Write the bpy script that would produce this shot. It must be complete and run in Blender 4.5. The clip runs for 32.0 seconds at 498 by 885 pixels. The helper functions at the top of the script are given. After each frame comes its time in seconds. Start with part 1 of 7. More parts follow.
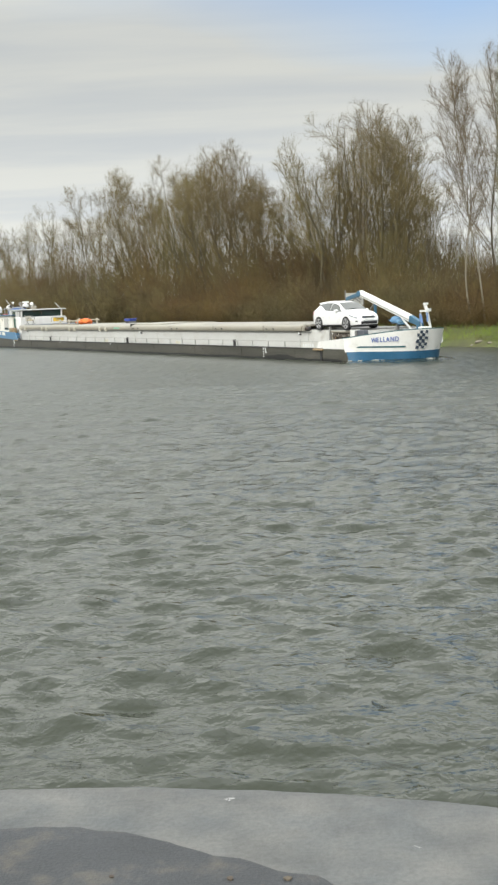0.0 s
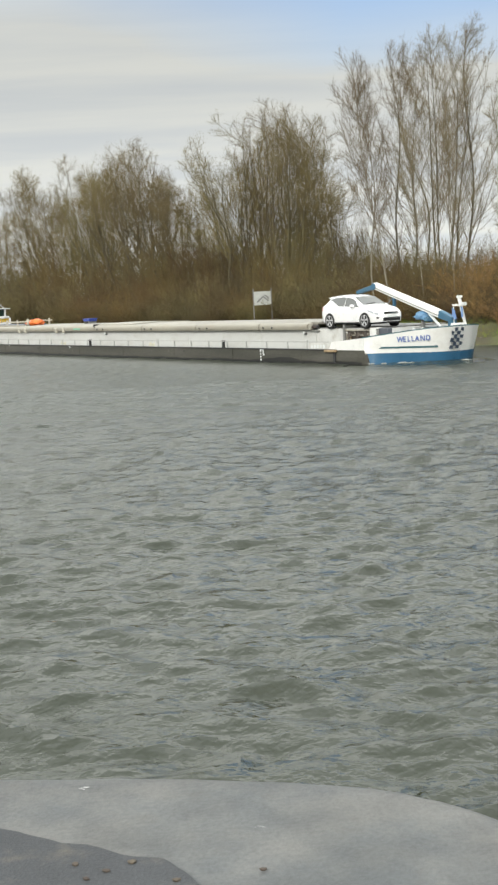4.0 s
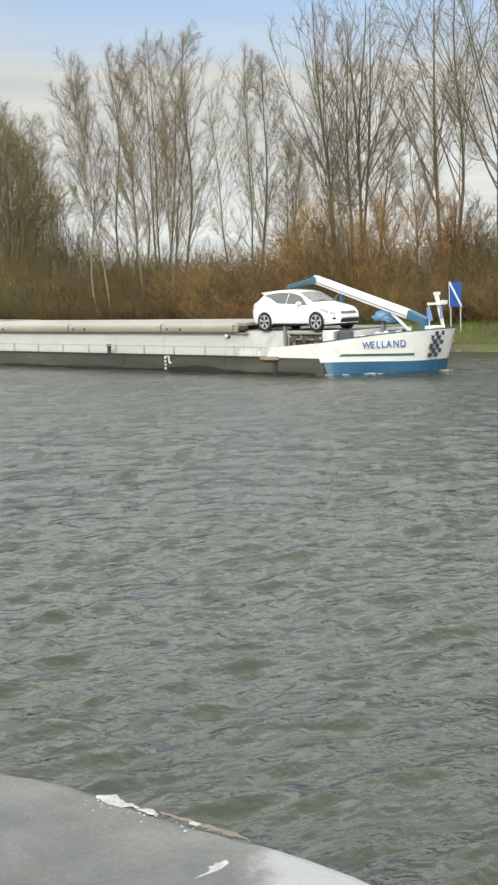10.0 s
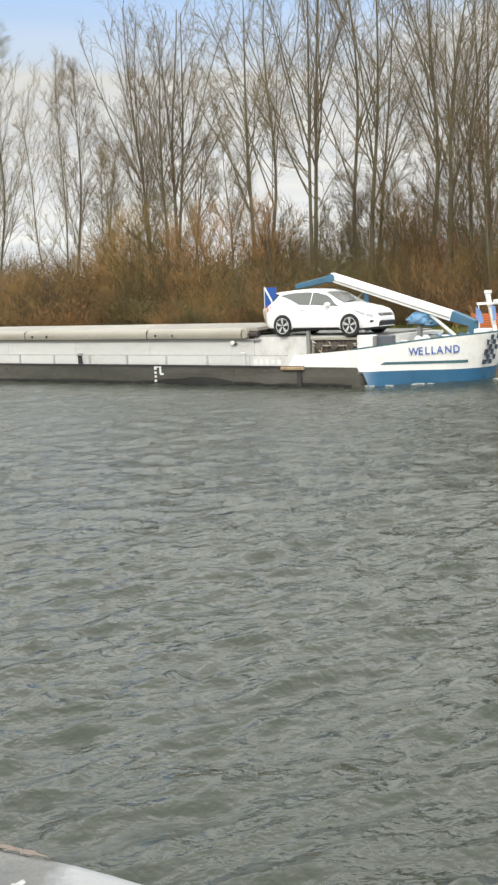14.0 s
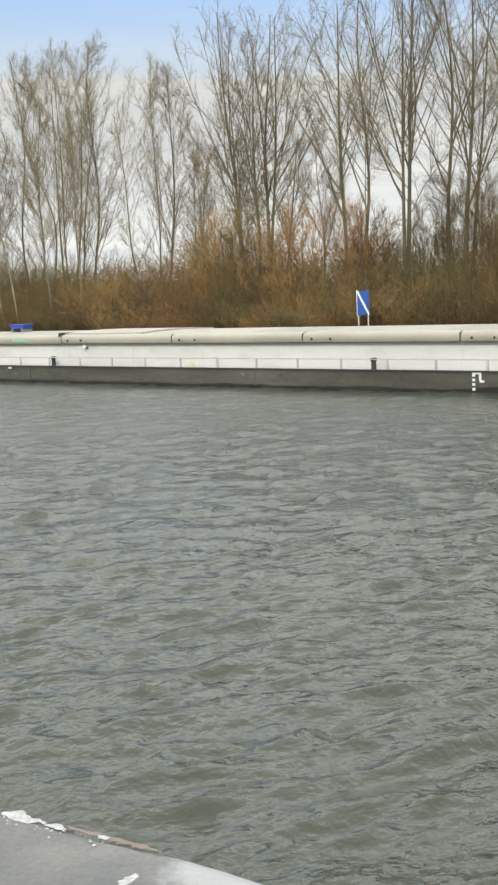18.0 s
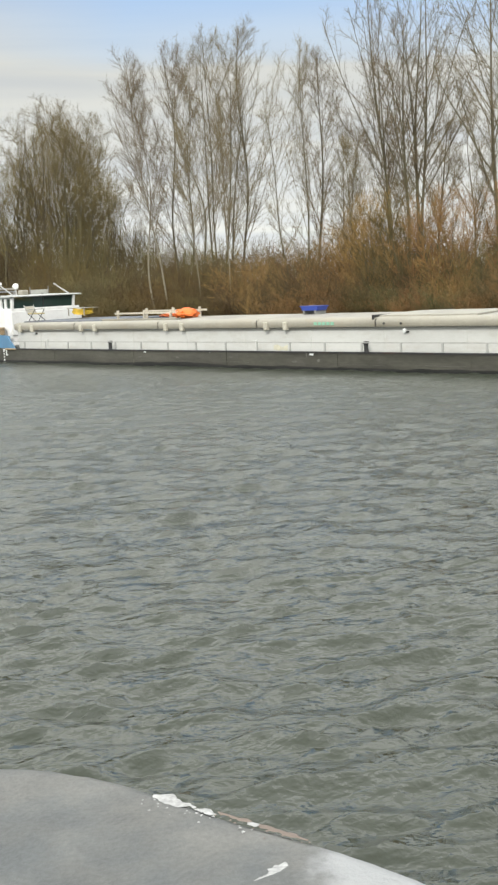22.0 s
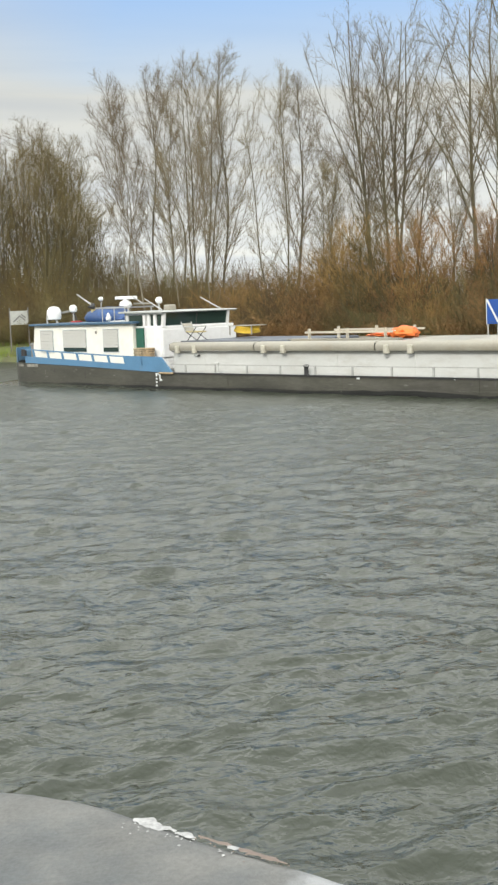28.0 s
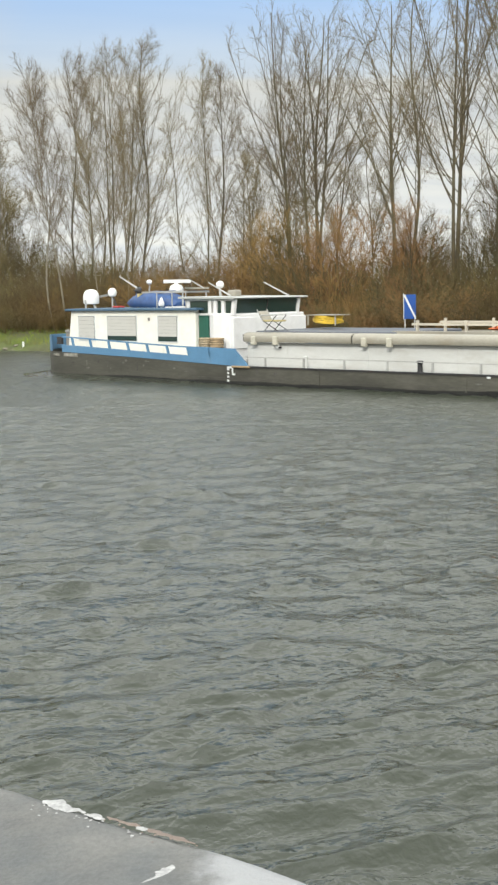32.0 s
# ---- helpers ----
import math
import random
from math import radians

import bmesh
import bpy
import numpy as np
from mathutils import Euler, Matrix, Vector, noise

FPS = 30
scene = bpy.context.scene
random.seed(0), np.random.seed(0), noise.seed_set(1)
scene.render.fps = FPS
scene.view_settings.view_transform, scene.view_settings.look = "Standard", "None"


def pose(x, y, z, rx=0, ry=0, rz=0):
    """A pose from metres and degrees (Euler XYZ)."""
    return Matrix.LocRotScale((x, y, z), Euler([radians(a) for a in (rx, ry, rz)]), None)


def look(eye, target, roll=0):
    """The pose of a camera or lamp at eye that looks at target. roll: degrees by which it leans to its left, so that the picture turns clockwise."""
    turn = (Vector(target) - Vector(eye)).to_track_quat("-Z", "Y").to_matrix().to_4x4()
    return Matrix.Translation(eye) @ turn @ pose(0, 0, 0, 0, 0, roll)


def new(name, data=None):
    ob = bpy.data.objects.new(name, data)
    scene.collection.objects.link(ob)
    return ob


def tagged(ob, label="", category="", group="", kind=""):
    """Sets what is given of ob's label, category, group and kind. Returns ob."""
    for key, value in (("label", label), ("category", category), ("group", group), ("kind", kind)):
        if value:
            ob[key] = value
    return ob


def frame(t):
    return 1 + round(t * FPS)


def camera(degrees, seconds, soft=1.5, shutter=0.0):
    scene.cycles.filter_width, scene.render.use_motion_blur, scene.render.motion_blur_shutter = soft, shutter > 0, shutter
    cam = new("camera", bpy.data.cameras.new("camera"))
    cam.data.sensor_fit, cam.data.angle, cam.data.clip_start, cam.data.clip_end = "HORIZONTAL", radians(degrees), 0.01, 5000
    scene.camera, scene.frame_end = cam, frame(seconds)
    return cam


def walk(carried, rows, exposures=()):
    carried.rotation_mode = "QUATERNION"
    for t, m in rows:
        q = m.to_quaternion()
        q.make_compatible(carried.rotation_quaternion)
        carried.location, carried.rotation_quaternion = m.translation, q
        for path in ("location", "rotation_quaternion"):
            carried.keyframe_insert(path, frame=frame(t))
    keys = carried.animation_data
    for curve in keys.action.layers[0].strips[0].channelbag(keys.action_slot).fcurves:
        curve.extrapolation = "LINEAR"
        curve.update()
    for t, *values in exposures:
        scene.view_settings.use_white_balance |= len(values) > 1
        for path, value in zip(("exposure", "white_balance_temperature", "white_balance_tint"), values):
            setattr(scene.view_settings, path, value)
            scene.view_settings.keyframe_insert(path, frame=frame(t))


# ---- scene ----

# the camera: held in the hand at the end of a quay, panning after the barge
cam = camera(22.2, 32.0, soft=2.5)
PATH = [
    (0, (-0.547, 0.267, 3.431), (-0.5467, 2.2547, 3.2059), -2.24),
    (0.5, (-0.530, 0.267, 3.421), (-0.5268, 2.2541, 3.1987), -2.43),
    (1, (-0.513, 0.267, 3.419), (-0.5079, 2.2550, 3.1966), -2.43),
    (1.5, (-0.492, 0.270, 3.420), (-0.4808, 2.2580, 3.1983), -2.54),
    (2, (-0.470, 0.266, 3.418), (-0.4325, 2.2532, 3.1971), -2.59),
    (2.5, (-0.456, 0.259, 3.415), (-0.3928, 2.2462, 3.1929), -2.63),
    (4.5, (-0.293, 0.162, 3.406), (-0.1318, 2.1414, 3.1693), -2.76),
    (5, (-0.268, 0.158, 3.412), (-0.0769, 2.1344, 3.1714), -2.57),
    (5.5, (-0.211, 0.112, 3.415), (0.0225, 2.0832, 3.1705), -2.50),
    (6, (-0.169, 0.063, 3.420), (0.1015, 2.0285, 3.1699), -2.46),
    (6.5, (-0.154, 0.080, 3.403), (0.1510, 2.0399, 3.1490), -2.17),
    (7, (-0.132, 0.068, 3.401), (0.2048, 2.0230, 3.1450), -2.10),
    (7.5, (-0.090, 0.049, 3.399), (0.2705, 1.9994, 3.1420), -2.02),
    (8, (-0.072, 0.039, 3.396), (0.3147, 1.9841, 3.1386), -1.97),
    (8.5, (-0.049, 0.020, 3.398), (0.3759, 1.9576, 3.1431), -1.91),
    (9, (-0.005, -0.024, 3.401), (0.4567, 1.9061, 3.1483), -1.98),
    (9.5, (0.031, -0.058, 3.393), (0.5464, 1.8586, 3.1439), -1.96),
    (10, (0.077, -0.095, 3.382), (0.6309, 1.8111, 3.1348), -1.94),
    (10.5, (0.111, -0.121, 3.380), (0.7047, 1.7730, 3.1328), -1.98),
    (11, (0.180, -0.154, 3.366), (0.8157, 1.7264, 3.1191), -2.09),
    (11.5, (0.176, -0.149, 3.384), (0.8459, 1.7203, 3.1404), -2.04),
    (12, (0.170, -0.148, 3.387), (0.8799, 1.7070, 3.1501), -1.89),
    (12.5, (0.135, -0.133, 3.388), (0.8964, 1.7010, 3.1523), -1.84),
    (13, (0.130, -0.127, 3.386), (0.9263, 1.6915, 3.1418), -2.08),
    (13.5, (0.148, -0.126, 3.384), (0.9650, 1.6824, 3.1358), -2.22),
    (15.5, (0.187, 0.003, 3.366), (0.9851, 1.8192, 3.1160), -2.60),
    (16, (0.188, 0.002, 3.359), (0.9490, 1.8345, 3.1063), -2.89),
    (16.5, (0.184, -0.019, 3.344), (0.9144, 1.8263, 3.0937), -3.04),
    (17, (0.177, -0.052, 3.316), (0.8824, 1.8044, 3.0747), -2.78),
    (17.5, (0.140, -0.054, 3.336), (0.8353, 1.8058, 3.0975), -2.75),
    (18, (0.109, -0.052, 3.356), (0.7961, 1.8112, 3.1195), -2.30),
    (18.5, (0.109, -0.040, 3.353), (0.7754, 1.8303, 3.1144), -1.79),
    (19, (0.107, -0.044, 3.358), (0.7423, 1.8367, 3.1157), -1.62),
    (19.5, (0.114, -0.037, 3.355), (0.7181, 1.8534, 3.1108), -1.88),
    (20, (0.117, -0.038, 3.358), (0.6772, 1.8658, 3.1081), -2.31),
    (20.5, (0.113, -0.047, 3.372), (0.6476, 1.8631, 3.1188), -2.53),
    (21, (0.108, -0.047, 3.371), (0.6181, 1.8703, 3.1161), -2.63),
    (21.5, (0.108, -0.015, 3.358), (0.6005, 1.9065, 3.1049), -2.61),
    (22, (0.108, -0.007, 3.359), (0.5728, 1.9224, 3.1082), -2.77),
    (22.5, (0.115, 0.006, 3.353), (0.5592, 1.9393, 3.1002), -2.87),
    (23, (0.113, 0.009, 3.354), (0.5497, 1.9444, 3.1001), -3.04),
    (23.5, (0.115, 0.014, 3.356), (0.5471, 1.9500, 3.1006), -3.10),
    (24, (0.122, 0.001, 3.352), (0.5536, 1.9373, 3.0966), -3.15),
    (24.5, (0.114, -0.013, 3.357), (0.5463, 1.9227, 3.1005), -3.12),
    (26.5, (0.099, -0.072, 3.367), (0.5480, 1.8609, 3.1188), -3.12),
    (27, (0.087, -0.067, 3.369), (0.5458, 1.8645, 3.1274), -3.03),
    (27.5, (0.085, -0.070, 3.379), (0.5607, 1.8591, 3.1499), -2.73),
    (28, (0.083, -0.061, 3.381), (0.5833, 1.8637, 3.1642), -2.26),
    (28.5, (0.065, -0.058, 3.380), (0.5812, 1.8627, 3.1656), -2.03),
    (29, (0.072, -0.041, 3.369), (0.5994, 1.8764, 3.1541), -1.89),
    (29.5, (0.073, -0.042, 3.370), (0.6070, 1.8734, 3.1530), -1.90),
    (30, (0.080, -0.047, 3.368), (0.6217, 1.8652, 3.1472), -1.73),
    (30.5, (0.076, -0.054, 3.366), (0.6407, 1.8508, 3.1383), -1.52),
    (31, (0.082, -0.061, 3.360), (0.6726, 1.8363, 3.1310), -1.24),
    (31.5, (0.083, -0.070, 3.356), (0.6844, 1.8237, 3.1277), -1.14),
    (32, (0.082, -0.098, 3.366), (0.7061, 1.7881, 3.1318), -1.01),
]
EXPOSURES = [(0.0, -0.07, 6550, 6.0), (8.0, -0.04, 6600, 6.0), (10.5, 0.0, 6600, 6.5), (13.0, 0.09, 6600, 8.5), (18.0, 0.08, 6600, 7.5), (21.0, 0.03, 6600, 6.3), (32.0, 0.03, 6600, 6.0)]
walk(cam, [(t, look(eye, target, roll)) for t, eye, target, roll in PATH], EXPOSURES)

# the barge: seconds, place of its forward draught mark on the water, heading
COURSE = [
    (0, 0.556, 74.179, -61.02),
    (2, 2.757, 69.359, -61.04),
    (4, 4.956, 64.651, -61.06),
    (6, 7.153, 60.051, -61.08),
    (8, 9.350, 55.551, -61.10),
    (10, 11.547, 51.145, -61.12),
    (12, 13.745, 46.826, -61.14),
    (14, 15.944, 42.588, -61.16),
    (16, 18.145, 38.425, -61.18),
    (18, 20.349, 34.329, -61.20),
    (20, 22.556, 30.296, -61.21),
    (22, 24.767, 26.317, -61.23),
    (24, 26.982, 22.388, -61.25),
    (26, 29.203, 18.500, -61.27),
    (28, 31.429, 14.649, -61.29),
    (30, 33.662, 10.827, -61.31),
    (32, 35.901, 7.028, -61.33),
]

# ---- light ----
SUN_AZ, SUN_EL = -150.0, 30.0   # degrees from the +y axis to the right; behind the camera


def make_world():
    world = bpy.data.worlds.new("sky")
    scene.world = world
    world.use_nodes = True
    nt = world.node_tree
    nt.nodes.clear()
    N, L = nt.nodes.new, nt.links.new
    out, bg = N("ShaderNodeOutputWorld"), N("ShaderNodeBackground")
    sky = N("ShaderNodeTexSky")
    sky.sky_type, sky.sun_disc = "NISHITA", False
    sky.sun_elevation, sky.sun_rotation = radians(SUN_EL), radians(SUN_AZ)
    sky.air_density, sky.dust_density, sky.ozone_density = 1.0, 0.6, 1.5
    co = N("ShaderNodeTexCoord")
    # cloud layer: the direction thrown onto a flat ceiling high above
    sep = N("ShaderNodeSeparateXYZ")
    L(co.outputs["Generated"], sep.inputs[0])
    up = N("ShaderNodeMath"); up.operation = "MAXIMUM"; up.inputs[1].default_value = 0.0
    L(sep.outputs["Z"], up.inputs[0])
    lift = N("ShaderNodeMath"); lift.operation = "ADD"; lift.inputs[1].default_value = 0.11
    L(up.outputs[0], lift.inputs[0])
    comb = N("ShaderNodeCombineXYZ")
    for k, axis in enumerate("XY"):
        div = N("ShaderNodeMath"); div.operation = "DIVIDE"
        L(sep.outputs[axis], div.inputs[0]); L(lift.outputs[0], div.inputs[1])
        L(div.outputs[0], comb.inputs[k])
    def layer(scale, detail, rough, lo, hi, stretch, shift=(0, 0, 0)):
        m = N("ShaderNodeMapping")
        m.inputs["Scale"].default_value = stretch
        m.inputs["Location"].default_value = shift
        m.inputs["Rotation"].default_value = (0, 0, radians(24))
        L(comb.outputs[0], m.inputs["Vector"])
        n = N("ShaderNodeTexNoise")
        n.inputs["Scale"].default_value, n.inputs["Detail"].default_value, n.inputs["Roughness"].default_value = scale, detail, rough
        n.inputs["Distortion"].default_value = 0.25
        L(m.outputs[0], n.inputs["Vector"])
        r = N("ShaderNodeMapRange")
        r.inputs["From Min"].default_value, r.inputs["From Max"].default_value = lo, hi
        r.interpolation_type = "SMOOTHSTEP"
        L(n.outputs["Fac"], r.inputs["Value"])
        return r.outputs[0]
    cover = layer(0.62, 6, 0.5, 0.36, 0.60, (0.42, 0.75, 1.0), (2.3, 0.4, 0.0))
    shade = layer(2.0, 6, 0.55, 0.32, 0.68, (0.35, 1.0, 1.0))
    tone = N("ShaderNodeMix"); tone.data_type = "RGBA"
    tone.inputs["A"].default_value = (6.2, 6.42, 6.7, 1)
    tone.inputs["B"].default_value = (7.4, 7.4, 7.2, 1)
    L(shade, tone.inputs["Factor"])
    clear = N("ShaderNodeMix"); clear.data_type = "RGBA"; clear.blend_type = "MULTIPLY"; clear.inputs["Factor"].default_value = 1.0
    L(sky.outputs[0], clear.inputs["A"]); clear.inputs["B"].default_value = (1.18, 1.28, 1.5, 1)
    # overhead clouds, above the view, are brightened over far ones to light the water
    rise = N("ShaderNodeMapRange"); rise.interpolation_type = "SMOOTHSTEP"
    rise.inputs["From Min"].default_value, rise.inputs["From Max"].default_value = 0.2, 0.42
    rise.inputs["To Min"].default_value, rise.inputs["To Max"].default_value = 1.0, 3.1
    L(up.outputs[0], rise.inputs["Value"])
    lit = N("ShaderNodeVectorMath"); lit.operation = "SCALE"
    glow = N("ShaderNodeMapRange"); glow.interpolation_type = "SMOOTHSTEP"
    glow.inputs["From Min"].default_value, glow.inputs["From Max"].default_value = 0.02, 0.19
    glow.inputs["To Min"].default_value, glow.inputs["To Max"].default_value = 1.22, 0.95
    L(up.outputs[0], glow.inputs["Value"])
    light = N("ShaderNodeMath"); light.operation = "MULTIPLY"
    L(rise.outputs[0], light.inputs[0]); L(glow.outputs[0], light.inputs[1])
    L(tone.outputs["Result"], lit.inputs[0]); L(light.outputs[0], lit.inputs["Scale"])
    # gaps close up towards the horizon
    close = N("ShaderNodeMapRange")
    close.inputs["From Min"].default_value, close.inputs["From Max"].default_value = 0.15, 0.25
    close.inputs["To Min"].default_value, close.inputs["To Max"].default_value = 0.88, 0.0
    L(up.outputs[0], close.inputs["Value"])
    veil = N("ShaderNodeMath"); veil.operation = "ADD"; veil.use_clamp = True
    # and the layer is nearly whole high overhead
    whole = N("ShaderNodeMapRange"); whole.interpolation_type = "SMOOTHSTEP"
    whole.inputs["From Min"].default_value, whole.inputs["From Max"].default_value = 0.25, 0.36
    whole.inputs["To Min"].default_value, whole.inputs["To Max"].default_value = 0.0, 0.96
    L(up.outputs[0], whole.inputs["Value"])
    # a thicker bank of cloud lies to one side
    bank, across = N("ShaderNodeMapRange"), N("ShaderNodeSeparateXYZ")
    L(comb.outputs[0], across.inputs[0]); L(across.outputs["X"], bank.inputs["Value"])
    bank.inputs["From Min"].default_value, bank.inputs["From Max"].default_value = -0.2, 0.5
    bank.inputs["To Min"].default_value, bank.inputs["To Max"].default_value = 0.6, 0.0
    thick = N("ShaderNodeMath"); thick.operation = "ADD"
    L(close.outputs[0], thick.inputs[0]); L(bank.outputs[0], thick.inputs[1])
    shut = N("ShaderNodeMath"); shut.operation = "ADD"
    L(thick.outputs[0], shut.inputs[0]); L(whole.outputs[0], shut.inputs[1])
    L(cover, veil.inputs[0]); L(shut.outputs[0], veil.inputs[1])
    both = N("ShaderNodeMix"); both.data_type = "RGBA"
    L(veil.outputs[0], both.inputs["Factor"])
    L(clear.outputs["Result"], both.inputs["A"]); L(lit.outputs[0], both.inputs["B"])
    L(both.outputs["Result"], bg.inputs["Color"])
    bg.inputs["Strength"].default_value = 0.1
    L(bg.outputs[0], out.inputs["Surface"])


make_world()
sun = new("sun", bpy.data.lights.new("sun", "SUN"))
sun.data.energy, sun.data.angle, sun.data.color = 2.4, radians(9), (1.0, 0.94, 0.86)
sun.matrix_world = look((40 * math.sin(radians(SUN_AZ)) * math.cos(radians(SUN_EL)), 40 * math.cos(radians(SUN_AZ)) * math.cos(radians(SUN_EL)), 40 * math.sin(radians(SUN_EL))), (0, 0, 0))

# ---- materials ----


def material(name, color, rough=0.6, metal=0.0, vary=0.25, scale=3.0, fine=40.0, bump=0.1, dirt=None, dirt_amount=0.5, dirt_scale=1.2, by_object=0.0, coat=0.0, second=None, second_scale=0.4, stretch=(1, 1, 1), world=False):
    """A painted or natural surface: base colour, broad and fine variation, stains, fine relief."""
    m = bpy.data.materials.new(name)
    m.use_nodes = True
    nt = m.node_tree
    N, L = nt.nodes.new, nt.links.new
    b = nt.nodes["Principled BSDF"]
    co = N("ShaderNodeTexCoord")
    mp = N("ShaderNodeMapping"); mp.inputs["Scale"].default_value = stretch
    if world:
        geo = N("ShaderNodeNewGeometry"); L(geo.outputs["Position"], mp.inputs["Vector"])
    else:
        L(co.outputs["Object"], mp.inputs["Vector"])
    def noise_at(s, detail=5.0, rough_=0.6):
        n = N("ShaderNodeTexNoise")
        n.inputs["Scale"].default_value, n.inputs["Detail"].default_value, n.inputs["Roughness"].default_value = s, detail, rough_
        L(mp.outputs[0], n.inputs["Vector"])
        return n.outputs["Fac"]
    def spread(v, lo, hi, a=0.0, c=1.0):
        r = N("ShaderNodeMapRange")
        r.inputs["From Min"].default_value, r.inputs["From Max"].default_value = lo, hi
        r.inputs["To Min"].default_value, r.inputs["To Max"].default_value = a, c
        L(v, r.inputs["Value"])
        return r.outputs[0]
    base = N("ShaderNodeRGB"); base.outputs[0].default_value = (*color, 1)
    now = base.outputs[0]
    if second:
        mx = N("ShaderNodeMix"); mx.data_type = "RGBA"
        L(spread(noise_at(second_scale, 3), 0.38, 0.62), mx.inputs["Factor"])
        L(now, mx.inputs["A"]); mx.inputs["B"].default_value = (*second, 1)
        now = mx.outputs["Result"]
    broad, grain = noise_at(scale), noise_at(fine, 3)
    hsv = N("ShaderNodeHueSaturation")
    total = N("ShaderNodeMath"); total.operation = "MULTIPLY_ADD"
    L(spread(grain, 0.3, 0.7, 1 - vary * 0.5, 1 + vary * 0.5), total.inputs[0])
    L(spread(broad, 0.3, 0.7, 1 - vary, 1 + vary), total.inputs[1])
    total.inputs[2].default_value = 0.0
    value = total.outputs[0]
    if by_object:
        info = N("ShaderNodeObjectInfo")
        w = N("ShaderNodeMath"); w.operation = "MULTIPLY"
        L(spread(info.outputs["Random"], 0, 1, 1 - by_object, 1 + by_object), w.inputs[0]); L(value, w.inputs[1])
        value = w.outputs[0]
        L(spread(info.outputs["Random"], 0, 1, 0.5 - by_object * 0.06, 0.5 + by_object * 0.06), hsv.inputs["Hue"])
    L(now, hsv.inputs["Color"]); L(value, hsv.inputs["Value"])
    now = hsv.outputs[0]
    if dirt:
        mx = N("ShaderNodeMix"); mx.data_type = "RGBA"
        L(spread(noise_at(dirt_scale, 8, 0.7), 0.52, 0.72, 0, dirt_amount), mx.inputs["Factor"])
        L(now, mx.inputs["A"]); mx.inputs["B"].default_value = (*dirt, 1)
        now = mx.outputs["Result"]
    L(now, b.inputs["Base Color"])
    L(spread(broad, 0.3, 0.7, max(0.02, rough - 0.12), min(1, rough + 0.12)), b.inputs["Roughness"])
    b.inputs["Metallic"].default_value = metal
    b.inputs["Coat Weight"].default_value = coat
    if bump:
        bp = N("ShaderNodeBump"); bp.inputs["Strength"].default_value = bump; bp.inputs["Distance"].default_value = 0.02
        L(grain, bp.inputs["Height"]); L(bp.outputs[0], b.inputs["Normal"])
    return m


RUST = (0.16, 0.07, 0.03)
M_HULL = material("black_hull_paint", (0.064, 0.062, 0.050), 0.45, vary=0.35, scale=0.8, fine=9, dirt=(0.13, 0.12, 0.11), dirt_amount=0.5, dirt_scale=0.9, stretch=(0.35, 1, 1.6))
M_WHITE = material("white_ship_paint", (0.545, 0.55, 0.535), 0.4, vary=0.06, scale=0.7, fine=14, dirt=(0.36, 0.33, 0.28), dirt_amount=0.4, dirt_scale=1.1, stretch=(0.5, 1, 1.5))
M_BOWWHITE = material("bow_white_paint", (0.78, 0.78, 0.76), 0.35, vary=0.05, scale=0.7, fine=14, dirt=(0.4, 0.36, 0.3), dirt_amount=0.3, dirt_scale=1.0)
M_CREAM = material("cream_ship_paint", (0.305, 0.287, 0.240), 0.5, vary=0.14, scale=1.0, fine=18, dirt=(0.28, 0.23, 0.16), dirt_amount=0.5, dirt_scale=1.4, stretch=(0.5, 1, 1))
M_HATCH = material("hatch_aluminium", (0.335, 0.318, 0.277), 0.5, 0.15, vary=0.12, scale=0.8, fine=25, dirt=(0.3, 0.27, 0.21), dirt_amount=0.6, dirt_scale=0.8, by_object=0.1)
M_BLUE = material("blue_ship_paint", (0.095, 0.215, 0.36), 0.4, vary=0.12, scale=0.9, fine=16, dirt=(0.2, 0.26, 0.32), dirt_amount=0.35, dirt_scale=1.2)
M_DEEPBLUE = material("bow_blue_paint", (0.026, 0.105, 0.20), 0.35, vary=0.12, scale=0.9, fine=16, dirt=(0.14, 0.2, 0.24), dirt_amount=0.35, dirt_scale=1.4)
M_TEAL = material("dark_teal_paint", (0.035, 0.10, 0.12), 0.4, vary=0.1)
M_NAVY = material("navy_lettering", (0.07, 0.125, 0.36), 0.45, vary=0.08, bump=0)
M_GREY = material("grey_deck_paint", (0.22, 0.22, 0.21), 0.65, vary=0.2, scale=1.2, fine=30, dirt=RUST, dirt_amount=0.4)
M_RAIL = material("galvanised_rail", (0.42, 0.42, 0.41), 0.5, 0.3, vary=0.15)
M_DARK = material("dark_steel", (0.03, 0.03, 0.032), 0.55, vary=0.3, dirt=RUST, dirt_amount=0.3)
M_RUSTY = material("rusty_wood_fender", (0.30, 0.22, 0.13), 0.8, vary=0.35, scale=4)
M_ROPE = material("rope", (0.33, 0.27, 0.18), 0.9, vary=0.35, scale=14, fine=60, bump=0.4)
M_WICKER = material("pale_wicker", (0.42, 0.36, 0.26), 0.85, vary=0.35, scale=12, fine=50, bump=0.5)
M_BLIND = material("window_blind", (0.50, 0.49, 0.46), 0.6, vary=0.05, stretch=(1, 1, 6))
M_GREEN = material("green_door_paint", (0.02, 0.10, 0.07), 0.45, vary=0.15)
M_TARP = material("blue_tarpaulin", (0.028, 0.07, 0.19), 0.5, vary=0.3, scale=2.0, fine=12, bump=0.5)
M_ORANGE = material("orange_canvas", (0.75, 0.16, 0.03), 0.6, vary=0.2, scale=4, fine=22, bump=0.5)
M_YELLOW = material("yellow_hose", (0.62, 0.42, 0.04), 0.5, vary=0.25, scale=6)
M_BOXBLUE = material("royal_blue_plastic", (0.03, 0.06, 0.32), 0.4, vary=0.1)
